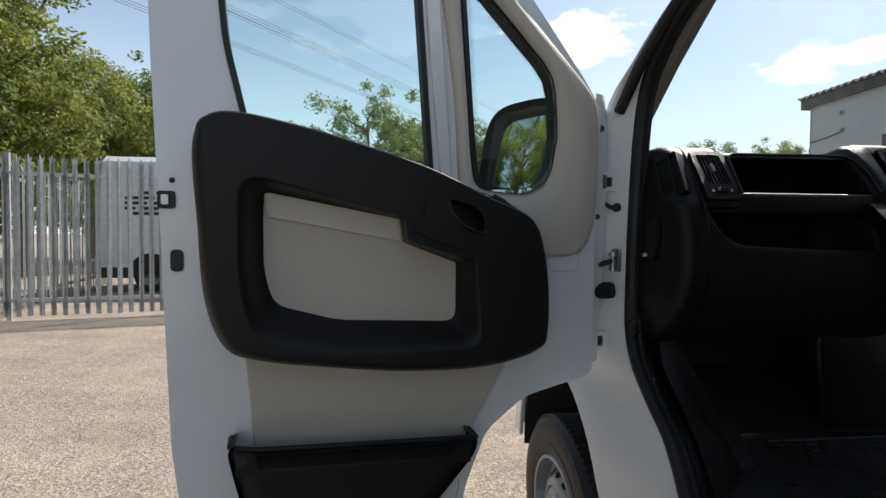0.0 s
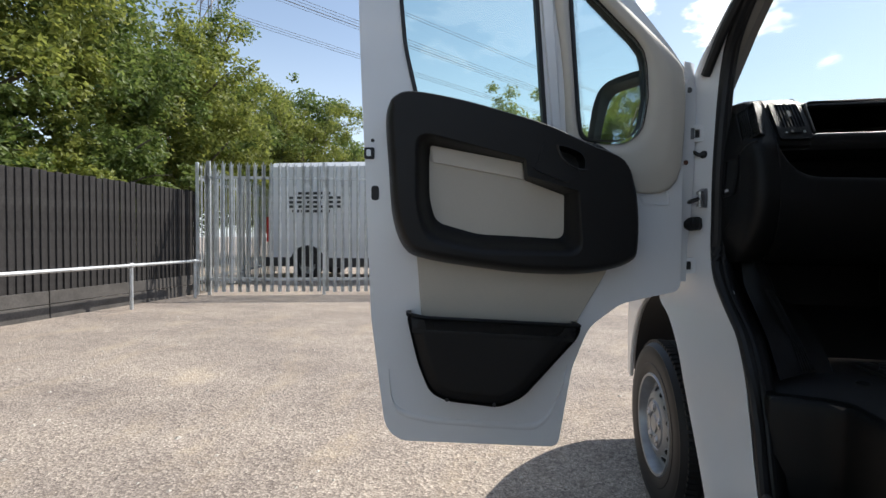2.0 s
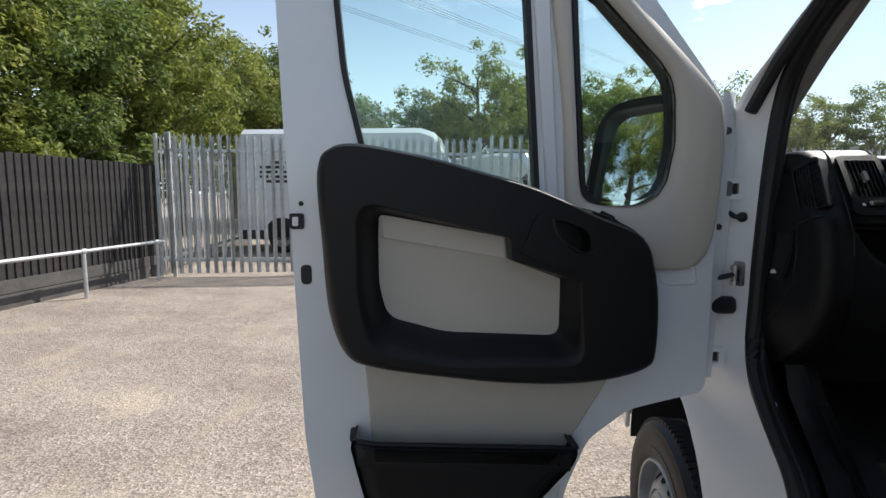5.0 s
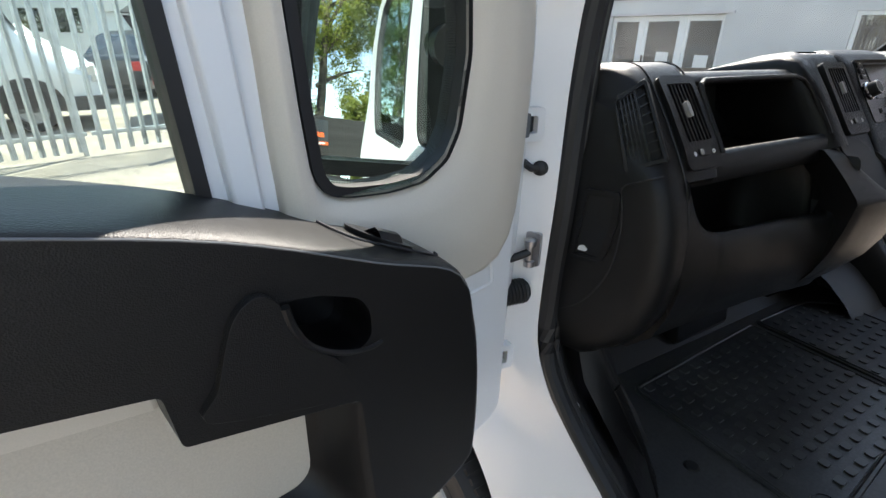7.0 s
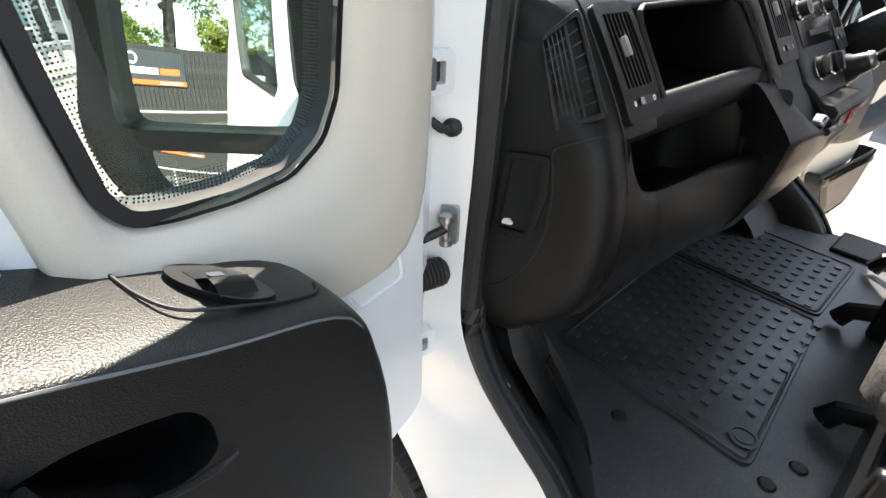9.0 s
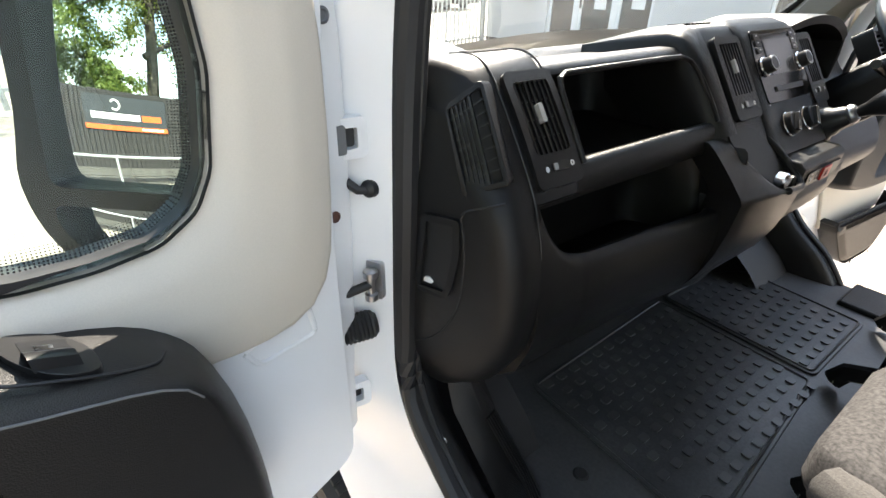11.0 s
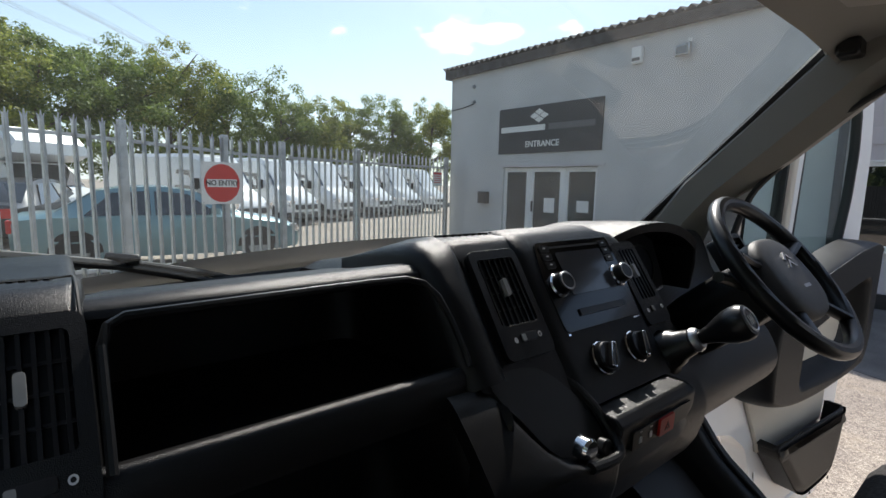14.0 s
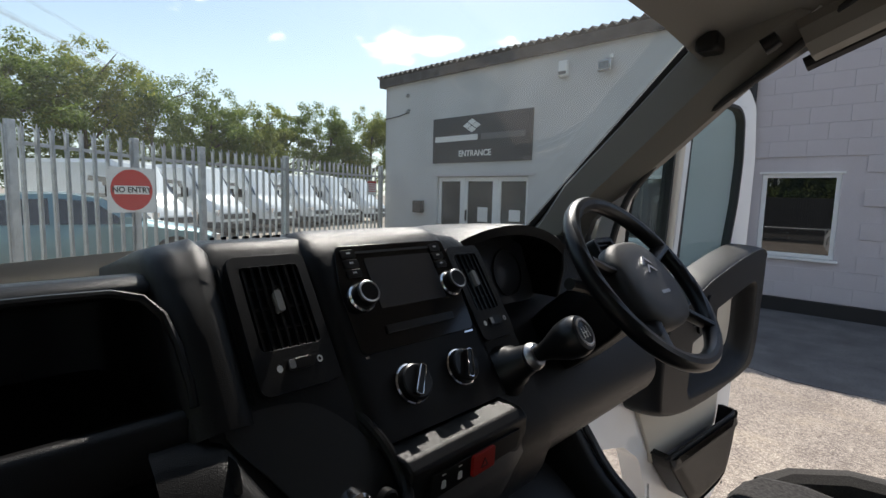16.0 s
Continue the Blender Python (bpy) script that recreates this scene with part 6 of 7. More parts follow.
part("word_bar", plate(B(), [[(-1.36, 1.085), (-.9, 1.085), (-.9, 1.125), (-1.36, 1.125)]], AD, .0115, .0135), SIGNWHITE, ad)

# ---- building ----
bd = thing("building", (8.2, 4, 0), "pale grey painted block building with corrugated roof", "building")
BP = lambda a, b, d: Vector((8.2 + d, a, b))
DOORHOLE = [(5.32, -.12), (8.0, -.12), (8.0, 1.98), (5.32, 1.98)]
WINHOLE = [(.19, .77), (1.12, .77), (1.12, 1.97), (.19, 1.97)]
WIN2 = [(2.55, .80), (3.25, .80), (3.25, 1.97), (2.55, 1.97)]
part("wall", plate(B(), [[(1.32, -.3), (10.0, -.3), (10.0, 4.42), (1.32, 4.42)], DOORHOLE, WIN2], BP, 0, .3), WALL, bd)
part("wall", box(B(), 8.2, 16, 9.98, 10.02, -.3, 4.42), WALL, bd)
# block-built bay with courses
bm = B()
plate(bm, [[(-9, -.3), (1.30, -.3), (1.30, 5.0), (-9, 5.0)], WINHOLE], lambda a, b, d: Vector((8.14 + d, a, b)), .02, .3)
part("wall", bm, WALL2, bd, "lilac-grey painted block wall")
blk = {}
row = 0
z = .18
while z < 4.6:
    x = 1.29
    first = True
    while x > -3.2:
        w = .225 if (first and row % 2) else .45
        a0, a1 = x - w + .0008, x - .0008
        first = False
        x -= w
        if a1 > .13 and a0 < 1.18 and z + .225 > .72 and z < 2.02:
            continue
        key = round(a1 - a0, 3)
        if key not in blk:
            b2 = B()
            box(b2, 0, .022, 0, a1 - a0, 0, .2235)
            bmesh.ops.bevel(b2, geom=b2.edges[:], offset=.0016, segments=1, affect="EDGES")
            blk[key] = finish(b2, 30)
            blk[key].materials.append(WALL2)
        shared("block", blk[key], bd, Matrix.Translation((8.141 - 8.2 + random.uniform(-.0015, .0015), a0 - 4, z)))
    z += .225
    row += 1
part("plinth", box(B(), 8.10, 8.2, -9, 1.34, -.3, .17), RUBBER, bd, "black painted plinth")
part("plinth", box(B(), 8.17, 8.22, 8.05, 10.0, -.3, .12), RUBBER, bd)
part("downpipe", tube(B(), [(8.09, 1.33, -.1), (8.09, 1.33, 4.9)], .055, 14), RUBBER, bd, "black downpipe")
# corrugated verge of the roof
rings = []
for k in range(0, 201):
    y = 10.25 - k * .0475
    zz = .040 * math.cos(2 * math.pi * k / 4)
    rings.append([Vector((8.05, y, 4.60 + zz)), Vector((8.05, y, 4.62 + zz)), Vector((12.5, y, 5.5 + zz)), Vector((12.5, y, 5.48 + zz))])
part("roof", loft(B(), rings), ROOF, bd, "dark corrugated sheet roof")
part("fascia", box(B(), 8.08, 8.18, .75, 10.15, 4.36, 4.56), ROOF, bd, "dark weathered fascia")
part("fascia_end", box(B(), 8.1, 12.5, 10.05, 10.2, 4.36, 4.62), ROOF, bd)
# entrance
part("lintel", box(B(), 8.17, 8.2, 5.15, 8.12, 1.985, 2.03), WALL2, bd)
for a, b in ((5.32, 6.16), (6.22, 7.14), (7.20, 8.0)):
    fr = part("door_frame", plate(B(), [[(a, -.1), (b, -.1), (b, 1.97), (a, 1.97)], [(a + .085, .0), (b - .085, .0), (b - .085, 1.87), (a + .085, 1.87)]], BP, .06, .13), UPVC, bd, "white plastic entrance frame", bevel=.006)
    part("pane", plate(B(), [[(a + .08, .0), (b - .08, .0), (b - .08, 1.88), (a + .08, 1.88)]], BP, .09, .1), DOORGLASS, fr, "dark entrance glass")
part("frame_post", box(B(), 8.25, 8.33, 6.14, 6.24, -.1, 1.97), UPVC, bd)
part("frame_post", box(B(), 8.25, 8.33, 7.12, 7.22, -.1, 1.97), UPVC, bd)
part("door_handle", box(B(), 8.22, 8.26, 7.06, 7.09, .95, 1.2), RUBBER, bd, bevel=.006)
for a, b, c, d in ((6.45, .95, 6.75, 1.28), (5.55, 1.0, 5.85, 1.25)):
    part("paper_notice", plate(B(), [[(a, b), (c, b), (c, d), (a, d)]], BP, .083, .086), SIGNWHITE, bd, "white paper notice")
part("entrance_floor", box(B(), 8.2, 11.5, 5.0, 8.4, -.3, -.1), WALL2, bd)
part("room_wall", box(B(), 11.5, 11.6, -2, 9.9, -.2, 4.3), WALL2, bd)
# window in the block bay
wf = part("window_frame", plate(B(), [WINHOLE, inset(WINHOLE, .06)], BP, -.02, .06), UPVC, bd, "white plastic window frame", bevel=.006)
part("pane", plate(B(), [inset(WINHOLE, .055)], BP, .01, .02), DARKGLASS, wf, "dark window glass")
part("window_sill", box(B(), 8.10, 8.22, .14, 1.17, .735, .77), UPVC, wf, bevel=.006)
part("window_head", box(B(), 8.15, 8.2, .15, 1.16, 1.965, 1.995), UPVC, wf)
wf = part("window_frame", plate(B(), [WIN2, inset(WIN2, .06)], BP, .02, .1), UPVC, bd, "white plastic window frame", bevel=.006)
part("pane", plate(B(), [inset(WIN2, .055)], BP, .05, .06), DARKGLASS, wf, "dark window glass")
# wall fittings
sb = part("sign_board", plate(B(), [[(5.25, 2.30), (8.15, 2.30), (8.15, 3.36), (5.25, 3.36)]], BP, -.03, .0), BOARDGREY, None, "dark grey entrance sign board on the building wall", category="sign")
ORG[sb] = Vector((0, 0, 0))
part("company_bar", plate(B(), [[(6.72, 2.80), (8.07, 2.80), (8.07, 2.93), (6.72, 2.93)]], BP, -.035, -.028), SIGNWHITE, sb, "pale word bar")
part("company_bar", plate(B(), [[(5.42, 2.80), (6.62, 2.80), (6.62, 2.93), (5.42, 2.93)]], BP, -.034, -.028), BARGREY, sb, "grey word bar")
for dy, dz in ((0, .105), (-.14, .0), (.14, .0), (0, -.105)):
    c = (6.90 + dy, 3.13 + dz * .8)
    part("emblem_tile", plate(B(), [[(c[0] - .13, c[1]), (c[0], c[1] - .07), (c[0] + .13, c[1]), (c[0], c[1] + .07)]], BP, -.036, -.028), SIGNWHITE, sb, "white tile emblem")
lettering("lettering", "ENTRANCE", .19, Vector((8.165, 6.80, 2.50)), (0, -1, 0), (-1, 0, 0), SIGNWHITE, sb, "white word ENTRANCE")
part("letter_box", box(B(), 8.06, 8.2, 8.45, 8.75, 1.08, 1.38), RUBBER, None, "black letter box on the building wall", bevel=.015, category="letter box")
al = part("alarm_box", box(B(), 8.10, 8.2, 4.48, 4.68, 3.86, 4.16), UPVC, None, "white alarm box on the building wall", bevel=.02, category="alarm box")
ORG[al] = Vector((0, 0, 0))
part("alarm_label", box(B(), 8.092, 8.1, 4.50, 4.66, 3.90, 3.96), BARGREY, al)
fl = part("floodlight", box(B(), 8.02, 8.10, 3.56, 3.82, 3.82, 4.02), STEEL, None, "grey floodlight on a bracket", bevel=.02, category="floodlight")
ORG[fl] = Vector((0, 0, 0))
part("lens", box(B(), 8.012, 8.022, 3.59, 3.79, 3.85, 3.99), DARKGLASS, fl)
part("bracket", box(B(), 8.08, 8.2, 3.66, 3.72, 3.88, 4.06), STEEL, fl)
part("sensor", lathe(B(), [(0, -.04), (.03, -.03), (.03, .03), (0, .04)], pose(8.12, 3.60, 4.08), 12), UPVC, fl)
for y, z in ((9.12, 4.05), (9.10, 3.66)):
    cc = part("wall_camera", lathe(B(), [(.045, 0), (.05, .05), (.035, .09), (0, .1)], pose(8.2, y, z, 0, -90, 0), 16), STEEL, None, "small grey dome camera on the building wall", category="camera")
part("cable", tube(B(), [(8.18, 9.12, 3.62), (8.18, 9.5, 3.56), (8.18, 10.0, 3.53)], .012, 6), RUBBER, bd)

# ---- vehicles beyond the fence ----
def vehicle_parts(root, body_rings, mat, wheels, r, glass, trim, lamps):
    part("body", loft(B(), body_rings), mat, root, bevel=.0)
    for g in glass:
        part("window", g, DARKGLASS, root, "dark window")
    for tm, mm in trim:
        part("trim", tm, mm, root)
    for lm, mm, nm in lamps:
        part(nm, lm, mm, root)
    for x, y in wheels:
        s = 1 if y > 0 else -1
        m = Matrix.Translation((x, y, r)) @ Matrix.Rotation(radians(-90 * s), 4, "X")
        w = part("wheel", lathe(B(), [(r * .62, -.1), (r * .95, -.1), (r, -.07), (r, .07), (r * .95, .1), (r * .62, .1)], m, 28), RUBBER, root)
        part("rim", lathe(B(), [(r * .62, .09), (r * .58, .06), (r * .3, .05), (r * .2, .08), (0, .08)], m, 20), RIM, w)
        for k in range(6):
            mm = m @ Matrix.Rotation(k * math.pi / 3, 4, "Z")
            part("rim_spoke", box(B(), r * .15, r * .6, -.03, .03, .055, .085, mm), RIM, w)


def quad_panel(pts):
    bm = B()
    bm.faces.new([bm.verts.new(p) for p in pts])
    return bm


def panel_van(at, yaw, mat, label, length=5.6, high=2.45, windows=True):
    """A parked panel van, built along +x from its tail at 0."""
    root = thing("parked_van", (0, 0, 0), label, "van", "vans beyond the fence")
    L, h, w = length, high, .98
    def ring(x, zb, zt, ww, tw):
        return [Vector((x, -ww, zb)), Vector((x, -ww, zb + .5)), Vector((x, -ww, (zb + zt) * .58)), Vector((x, -tw, zt - .12)), Vector((x, -tw + .15, zt)), Vector((x, tw - .15, zt)), Vector((x, tw, zt - .12)), Vector((x, ww, (zb + zt) * .58)), Vector((x, ww, zb + .5)), Vector((x, ww, zb))]
    rings = [ring(0, .4, h - .08, .93, .84), ring(.06, .35, h, w, .88), ring(L * .35, .32, h, w, .88), ring(L - 1.75, .32, h, w, .86), ring(L - 1.45, .32, h - .10, w, .82), ring(L - .95, .32, 1.62, w, .80), ring(L - .78, .32, 1.40, w, .86), ring(L - .2, .33, 1.10, .92, .80), ring(L - .02, .35, .85, .82, .74), ring(L, .4, .62, .78, .70)]
    glass = [quad_panel([(L - 1.43, -.76, h - .20), (L - 1.43, .76, h - .20), (L - .88, .82, 1.50), (L - .88, -.82, 1.50)])]
    zm = (.32 + h) * .58
    side = lambda z: .99 - (.12 * (z - zm) / (h - .12 - zm) if z > zm else 0)
    for s in (-1, 1):
        glass.append(quad_panel([(L - 2.35, s * side(1.38), 1.38), (L - 1.30, s * side(1.36), 1.36), (L - 1.62, s * side(1.95), 1.95), (L - 2.3, s * side(2.0), 2.0)]))
    trim = [(box(B(), -.03, L + .015, -.985, .985, .30, .52), GREYPL), (box(B(), L - .10, L + .03, -.6, .6, .62, .80), GREYPL), (box(B(), L - .1, L + .04, -.8, .8, .38, .52), GREYPL)]
    lamps = [(box(B(), L - .26, L - .03, s * .60, s * .86, .74, .96), CHROME, "headlight") for s in (-1, 1)] + [(box(B(), -.03, .05, s * .86, s * .95, .9, 1.5), SIGNRED, "tail_light") for s in (-1, 1)]
    for s in (-1, 1):
        lamps.append((box(B(), L - 1.35, L - 1.2, s * 1.02, s * 1.2, 1.4, 1.72), BLACK, "wing_mirror"))
    lamps.append((box(B(), L + .02, L + .04, -.25, .25, .44, .54), SIGNWHITE, "plate"))
    vehicle_parts(root, rings, mat, [(1.05, .9), (1.05, -.9), (L - .95, .9), (L - .95, -.9)], .34, glass, trim, lamps)
    arches = [(x, s) for x in (1.05, L - .95) for s in (-1, 1)]
    for x, s in arches:
        bm = B()
        bm.faces.new([bm.verts.new((x + .46 * math.cos(t * math.pi / 10), s * .988, .36 + .46 * math.sin(t * math.pi / 10))) for t in range(11)])
        part("wheel_arch", bm, RUBBER, root)
    root.matrix_basis = pose(at[0], at[1], ground_height(at[0], at[1]), 0, 0, yaw)
    return root


def saloon(at, yaw, mat, label, L=4.5, tall=1.42):
    root = thing("parked_car", (0, 0, 0), label, "car", "cars beyond the fence")
    def ring(x, zb, zs, zt, ww, tw):
        return [Vector((x, -ww * .95, zb)), Vector((x, -ww, zb + .25)), Vector((x, -ww, zs)), Vector((x, -(ww + tw) / 2, (zs + zt) / 2)), Vector((x, -tw, zt)), Vector((x, 0, zt + .03)), Vector((x, tw, zt)), Vector((x, (ww + tw) / 2, (zs + zt) / 2)), Vector((x, ww, zs)), Vector((x, ww, zb + .25)), Vector((x, ww * .95, zb))]
    k = tall / 1.42
    rings = [ring(0, .35, .70, .86, .74, .62), ring(.08, .25, .86, .93, .84, .72), ring(.55, .22, .90, .96, .87, .70), ring(1.15, .2, .90, 1.33 * k, .88, .58), ring(1.6, .2, .90, 1.41 * k, .88, .58), ring(2.2, .2, .89, 1.42 * k, .88, .58), ring(2.7, .2, .88, 1.34 * k, .88, .58), ring(3.35, .2, .87, .95, .88, .72), ring(4.1, .22, .76, .82, .85, .66), ring(L - .06, .26, .62, .68, .76, .58), ring(L, .32, .5, .55, .70, .5)]
    glass = []
    for s in (-1, 1):
        glass.append(quad_panel([(.98, s * .875, .93), (1.95, s * .88, .93), (1.95, s * .64, 1.345 * k), (1.38, s * .65, 1.31 * k)]))
        glass.append(quad_panel([(2.02, s * .88, .93), (3.05, s * .87, .92), (2.55, s * .66, 1.30 * k), (2.02, s * .64, 1.345 * k)]))
    glass.append(quad_panel([(2.74, -.6, 1.33 * k), (2.74, .6, 1.33 * k), (3.34, .74, .985), (3.34, -.74, .985)]))
    glass.append(quad_panel([(1.10, -.6, 1.32 * k), (1.10, .6, 1.32 * k), (.58, .7, .99), (.58, -.7, .99)]))
    trim = [(box(B(), .1, L - .2, s * .885, s * .895, .48, .52), mat) for s in (-1, 1)]
    lamps = [(box(B(), -.02, .1, s * .55, s * .80, .66, .86), SIGNRED, "tail_light") for s in (-1, 1)] + [(box(B(), L - .2, L - .04, s * .5, s * .78, .56, .70), CHROME, "headlight") for s in (-1, 1)]
    for s in (-1, 1):
        lamps.append((box(B(), 2.9, 3.05, s * .9, s * 1.05, .93, 1.05), mat, "wing_mirror"))
        lamps.append((box(B(), 1.75, 1.9, s * .89, s * .905, .80, .83), mat, "door_handle"))
        lamps.append((box(B(), 2.75, 2.9, s * .89, s * .905, .79, .82), mat, "door_handle"))
    vehicle_parts(root, rings, mat, [(.85, .8), (.85, -.8), (L - .85, .8), (L - .85, -.8)], .31, glass, trim, lamps)
    for x in (.85, L - .85):
        for s in (-1, 1):
            bm = B()
            bm.faces.new([bm.verts.new((x + .38 * math.cos(t * math.pi / 10), s * .887, .31 + .38 * math.sin(t * math.pi / 10))) for t in range(11)])
            part("wheel_arch", bm, RUBBER, root)
    root.matrix_basis = pose(at[0], at[1], ground_height(at[0], at[1]), 0, 0, yaw)
    return root


pv = panel_van((-7.95, 10.25, 0), 2, WHITE, "white high-roof panel van parked behind the palisade gate", 6.0, 2.85)
for k, row in enumerate((((.80, 1.10), (1.16, 1.62)), ((.55, 1.13), (1.18, 1.72), (1.78, 1.92)), ((.55, .98), (1.04, 1.40), (1.46, 1.92)), ((.55, .76), (.82, 1.32), (1.38, 1.92)), ((.66, .84), (.88, 1.62)))):
    for a, b in row:
        z = 2.045 - k * .108
        part("text_bar", plate(B(), [[(a, z), (b, z), (b, z + .062), (a, z + .062)]], lambda p, q, d: Vector((p, -.994 - d + max(0, q - 1.84) * .135, q)), 0, .004), BOARDGREY, pv, "dark signwriting bar")
saloon((-1.05, 10.42, 0), -6, BLUECAR, "pale blue saloon car parked behind the palisade fence", 4.6)
saloon((-1.9, 13.6, 0), 65, DARKCAR, "dark grey estate car parked behind the fence", 4.4, 1.5)
for x, y, yaw, h in ((2.0, 20.5, -62, 2.5), (4.9, 22.6, -65, 2.55), (7.6, 24.0, -66, 2.6), (10.6, 25.6, -68, 2.55), (13.2, 26.6, -70, 2.6), (15.8, 27.5, -70, 2.55)):
    panel_van((x, y, 0), yaw, WHITE, "white panel van parked nose-on in a row", 5.6, h)
mh = thing("motorhome", (0, 0, 0), "white motorhome with overcab parked behind the fence", "motorhome")
part("body", loft(B(), [[Vector((x, y, z)) for y, z in ((-1.1, .5), (-1.12, 1.5), (-1.1, zt - .1), (-.95, zt), (.95, zt), (1.1, zt - .1), (1.12, 1.5), (1.1, .5))] for x, zt in ((0, 2.85), (.1, 2.95), (3.6, 2.95), (4.1, 2.85))]), WHITE, mh)
part("overcab", loft(B(), [[Vector((x, y, z)) for y, z in ((-1.0, zb), (-1.05, zt - .2), (-.9, zt), (.9, zt), (1.05, zt - .2), (1.0, zb))] for x, zb, zt in ((4.0, 2.0, 2.92), (4.9, 2.05, 2.85), (5.25, 2.2, 2.5))]), WHITE, mh)
part("cab", loft(B(), [[Vector((x, y, z)) for y, z in ((-1.0, .5), (-1.0, 1.2), (-.85, zt), (.85, zt), (1.0, 1.2), (1.0, .5))] for x, zt in ((4.0, 2.05), (4.6, 2.0), (5.2, 1.35), (5.9, 1.1), (6.0, .75))]), WHITE, mh)
part("windscreen", quad_panel([(4.66, -.8, 1.95), (4.66, .8, 1.95), (5.2, .88, 1.4), (5.2, -.88, 1.4)]), DARKGLASS, mh)
for x in (1.0, 2.6):
    part("window", box(B(), x, x + .9, -1.13, -1.11, 1.5, 2.1), DARKGLASS, mh)
for x in (1.2, 5.0):
    for s in (-1, 1):
        part("wheel", lathe(B(), [(0, -.1), (.3, -.1), (.34, 0), (.3, .1), (0, .1)], pose(x, s * .95, .34, 90, 0, 0), 20), RUBBER, mh)
mh.matrix_basis = pose(-3.6, 20.2, -.1, 0, 0, -52)

# ---- trees ----
def tree(at, height, spread, seed, leaves, size, label, low=.15, mat=None, group="trees beyond the fence", bush=1.0):
    """Trunk with limbs, and a crown of many small leaves gathered in uneven clumps."""
    rng = np.random.default_rng(seed)
    root = thing("tree", at, label, "tree", group)
    o = Vector(at)
    top = Vector((rng.normal(0, .2), rng.normal(0, .2), height * .8))
    trunk = [Vector((0, 0, -.2)), top * .3 + Vector((rng.normal(0, .1), rng.normal(0, .1), 0)), top * .65, top]
    bm = tube(B(), [o + p for p in spline(trunk, 4, False)], .1, 8, np.linspace(height * .022, height * .005, 13).tolist())
    ends = [top]
    for i in range(9):
        a = rng.uniform(0, 6.28)
        h = rng.uniform(.25, .75) * height
        b = top * (h / top.z)
        e = b + Vector((math.cos(a) * spread * rng.uniform(.5, .85), math.sin(a) * spread * rng.uniform(.5, .85), rng.uniform(.08, .25) * height))
        m = b.lerp(e, .5) + Vector((0, 0, .1))
        tube(bm, [o + p for p in spline([b, m, e], 3, False)], .05, 6, np.linspace(height * .009, height * .002, 7).tolist())
        ends += [e, m]
    part("trunk", bm, BARK, root, "grey-brown trunk and limbs")
    n_cl = int(170 * bush)
    cl = []
    while len(cl) < n_cl:
        if rng.random() < .45:
            e = ends[rng.integers(len(ends))]
            p = np.array(e) + rng.normal(0, .35, 3) * spread * .5
        else:
            d = rng.normal(0, 1, 3)
            d /= np.linalg.norm(d)
            r = rng.uniform(.25, 1.0) ** .6 * (1 + .2 * math.sin(3 * math.atan2(d[1], d[0]) + seed))
            p = np.array((d[0] * spread * r, d[1] * spread * r, height * (low + .95) / 2 + d[2] * r * height * (.97 - low) / 2))
        if low * height < p[2] < height * 1.05:
            cl.append((p, rng.uniform(.3, .75) * spread * .27))
    w = np.array([c[1] ** 1.6 for c in cl])
    which = rng.choice(len(cl), leaves, p=w / w.sum())
    ctr = np.array([c[0] for c in cl])[which]
    rad = np.array([c[1] for c in cl])[which]
    d = rng.normal(0, 1, (leaves, 3))
    d /= np.linalg.norm(d, axis=1)[:, None]
    pos = ctr + d * (rad * rng.uniform(.1, 1.25, leaves) ** .7)[:, None] * np.array([1, 1, .8])
    nrm = rng.normal(0, .6, (leaves, 3)) + d * .5 + np.array([0, 0, .7])
    nrm /= np.linalg.norm(nrm, axis=1)[:, None]
    a = np.cross(nrm, rng.normal(0, 1, (leaves, 3)))
    a /= np.linalg.norm(a, axis=1)[:, None]
    b = np.cross(nrm, a)
    s = (size * rng.uniform(.6, 1.3, leaves))[:, None]
    v = np.stack([pos - a * s, pos - b * s * .52 + nrm * s * .12, pos + a * s, pos + b * s * .52 + nrm * s * .12], 1).reshape(-1, 3)
    me = bpy.data.meshes.new("crown")
    me.from_pydata(v.tolist(), [], np.arange(leaves * 4).reshape(-1, 4).tolist())
    me.materials.append(mat or LEAF)
    ob = new("crown", me)
    ob.parent = root
    tagged(ob, "", kind="stuff")
    return root


NEAR_L = "leafy green tree overhanging the dark board fence"
k = 0
for x, y, h, sp, lf in ((-11.0, -13.5, 9.5, 3.2, 7000), (-10.6, -9.0, 11.5, 3.3, 11000), (-10.2, -5.2, 12.5, 3.4, 14000), (-10.4, -1.6, 11.5, 3.3, 15000), (-10.0, 1.5, 7.2, 2.5, 15000), (-10.3, 4.3, 6.6, 2.4, 15000), (-10.9, 6.9, 6.4, 2.3, 14000), (-10.6, 9.8, 7.3, 2.4, 14000), (-12.2, 13.0, 8.5, 2.6, 13000), (-10.6, 16.5, 7.0, 2.4, 10000)):
    tree((x, y, 0), h, sp, 11 + k, int(lf * 2.9), .058, NEAR_L, .12, (LEAF, LEAF_Y)[k % 2], "trees along the board fence", 1.25)
    k += 1
for y, h in ((-3.4, 2.9), (-.4, 2.6), (1.6, 2.7), (3.3, 3.0), (4.9, 2.6), (6.2, 2.9)):
    tree((-8.75 - random.uniform(0, .3), y, 0), h, 1.15, 40 + k, 16000, .048, "dense green bush growing behind the board fence", .05, (LEAF_Y, LEAF)[k % 2], "bushes along the board fence", 1.0)
    k += 1
FAR_L = "green tree rising behind the parked vans"
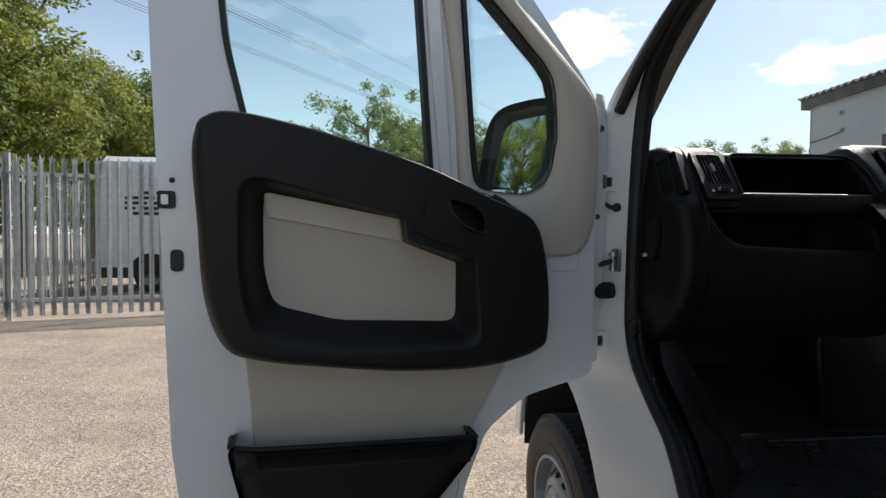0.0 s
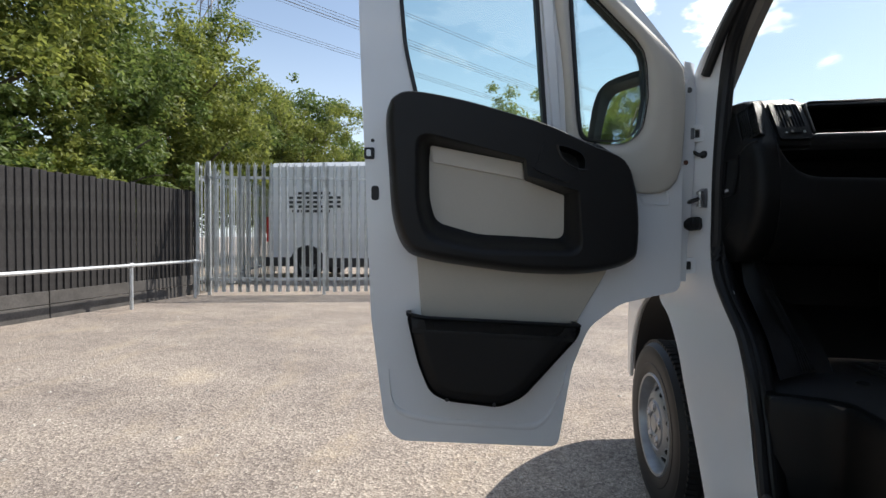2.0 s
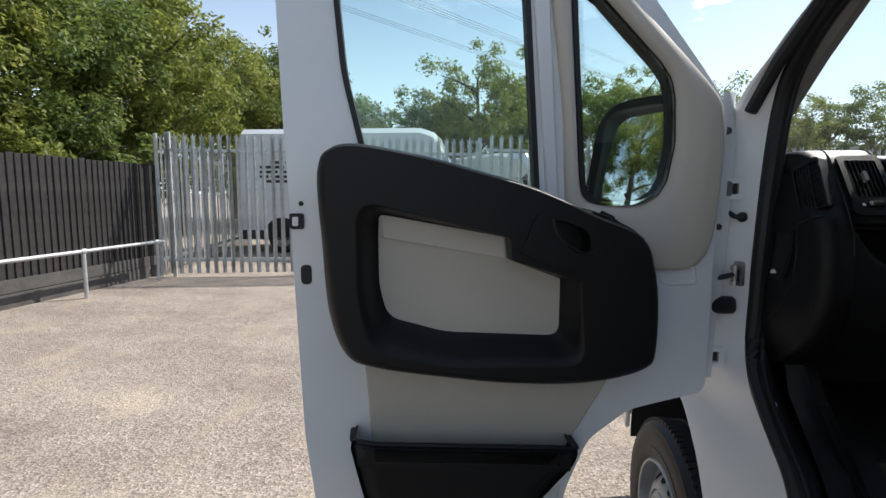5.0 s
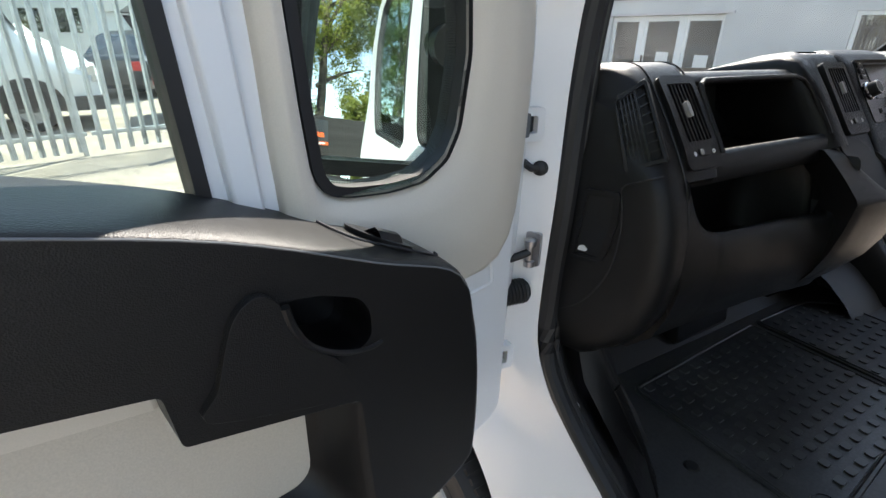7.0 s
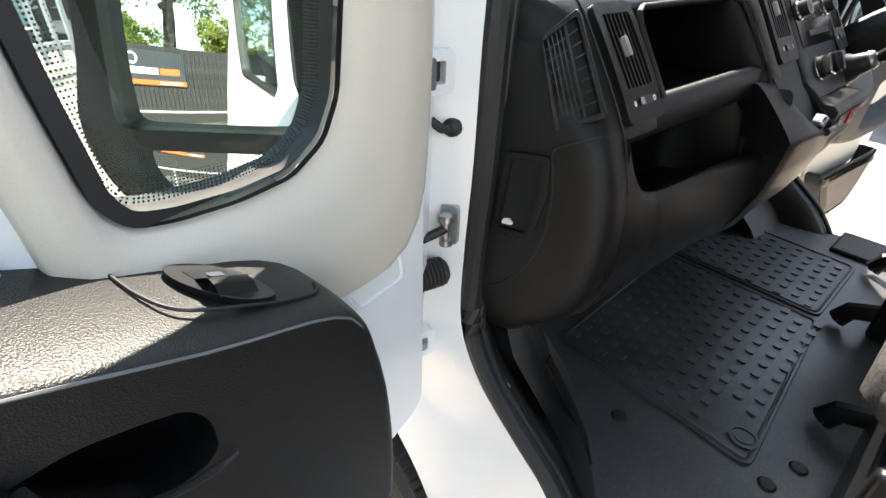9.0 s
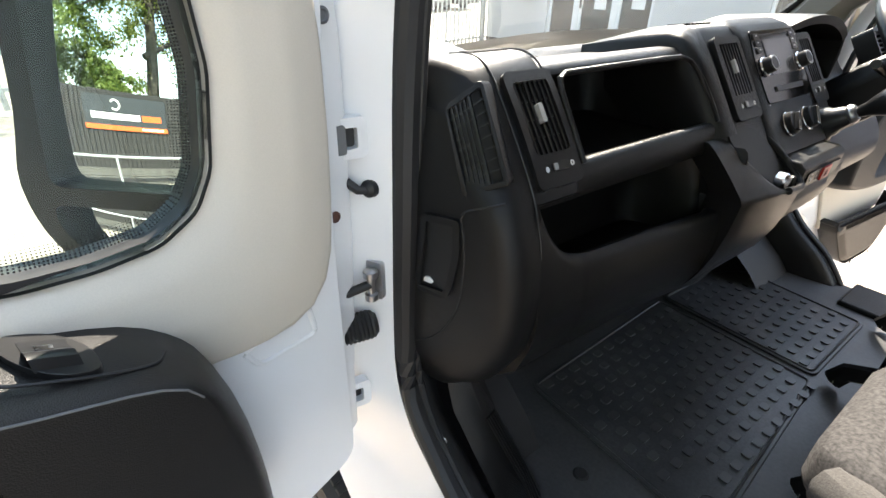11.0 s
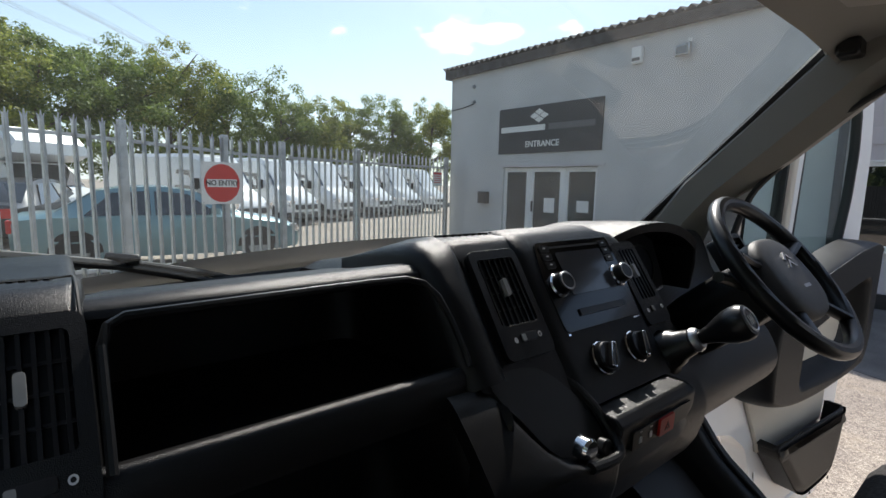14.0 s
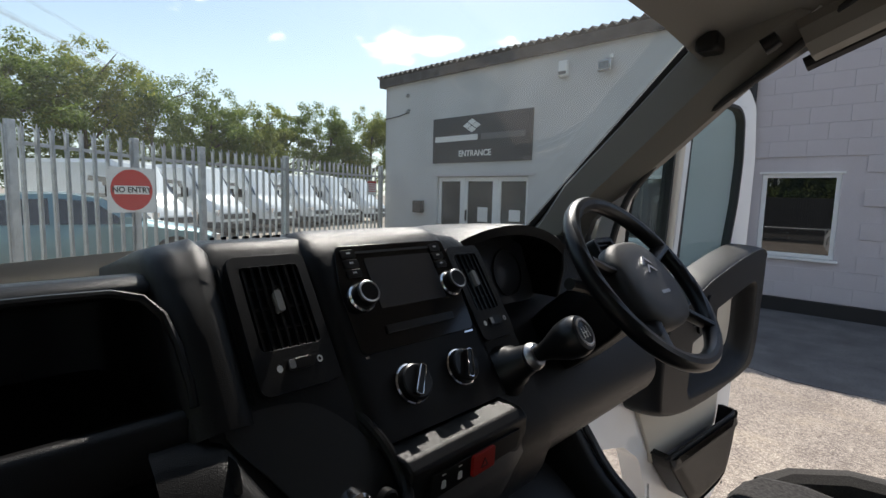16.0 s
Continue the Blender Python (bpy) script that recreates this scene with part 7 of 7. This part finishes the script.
for x, y, h, sp in ((-9.5, 22, 6.3, 2.6), (-6.0, 25.5, 7.0, 2.6), (-3.4, 24, 8.8, 2.8), (-.6, 27, 8.4, 2.8), (2.2, 29.5, 8.9, 3.0), (5.2, 31, 9.6, 2.7), (8.8, 33, 8.6, 3.1), (12.4, 34, 8.0, 3.0), (16.0, 35, 8.2, 2.7), (19.6, 36.5, 8.0, 2.6), (22.8, 35.5, 8.4, 2.7), (26.5, 35, 9.6, 2.8), (30, 34, 9.0, 3.0), (-13, 19.5, 8.7, 2.9), (-16.5, 23, 8.0, 3.0)):
    tree((x, y, 0), h * random.uniform(.92, 1.05), sp * 1.12, 80 + k, 24000, .086, FAR_L, .12, (LEAF, LEAF_Y)[k % 3 == 0], "trees beyond the fence", 1.0)
    k += 1

# ---- overhead lines and pylon ----
py = thing("pylon", (-36.6, 47.0, 0), "grey steel lattice pylon behind the trees", "pylon")
bm = B()
for s in (-1, 1):
    for t in (-1, 1):
        tube(bm, [(-36.6 + s * 3, 47 + t * 3, 0), (-36.6 + s * .8, 47 + t * .8, 22), (-36.6 + s * .3, 47 + t * .3, 34)], .07, 4)
for z in range(2, 34, 2):
    w = 3 - 2.2 * min(z, 22) / 22 - max(0, z - 22) * .04
    for s in (-1, 1):
        tube(bm, [(-36.6 - w, 47 + s * w, z), (-36.6 + w, 47 + s * w, z + 2)], .05, 4)
        tube(bm, [(-36.6 + s * w, 47 - w, z), (-36.6 + s * w, 47 + w, z + 2)], .05, 4)
part("lattice", bm, BARGREY, py, smooth=0)
for z in (24, 28, 32):
    part("cross_arm", tube(B(), [(-36.6 - 4, 47 + 3, z), (-36.6, 47, z + .6), (-36.6 + 4, 47 - 3, z)], .06, 5), BARGREY, py)
for off, z0, nw in ((-4.5, 27.5, 3), (4.5, 27.5, 3), (-4.2, 31.5, 2), (4.2, 31.5, 2)):
    for i in range(nw):
        c = Vector((.794, -.608, 0)) * (off + i * .45)
        pts = []
        for j in range(25):
            t = j / 24
            p = Vector((-36.6, 47, 0)).lerp(Vector((150, 290, 0)), t) + c
            pts.append((p.x, p.y, z0 - 24 * t * (1 - t) * .35 + i * .12))
        part("power_line", tube(B(), pts, .03, 4), BARGREY, None, "thin overhead power line cable", category="cable", group="overhead power lines")
        tagged(scene.collection.objects[-1], group="overhead power lines")

# ---- loose stones and patches on the yard ----
rng = np.random.default_rng(5)
bm = B()
for i in range(420):
    x, y = rng.uniform(-6.8, -.9), rng.uniform(-.6, 5.6)
    r = rng.uniform(.006, .016) * (1.5 if rng.random() < .06 else 1)
    z = ground_height(x, y)
    a = rng.uniform(0, 3.14)
    vs = [bm.verts.new((x + r * math.cos(a + t * 1.57) * rng.uniform(.7, 1.2), y + r * math.sin(a + t * 1.57) * rng.uniform(.7, 1.2), z)) for t in range(4)]
    tp = bm.verts.new((x, y, z + r * .6))
    for t in range(4):
        bm.faces.new([vs[t], vs[(t + 1) % 4], tp])
part("loose_stones", bm, STONE, None, "pale loose stones scattered over the tarmac yard", kind="stuff", category="stones", smooth=0)
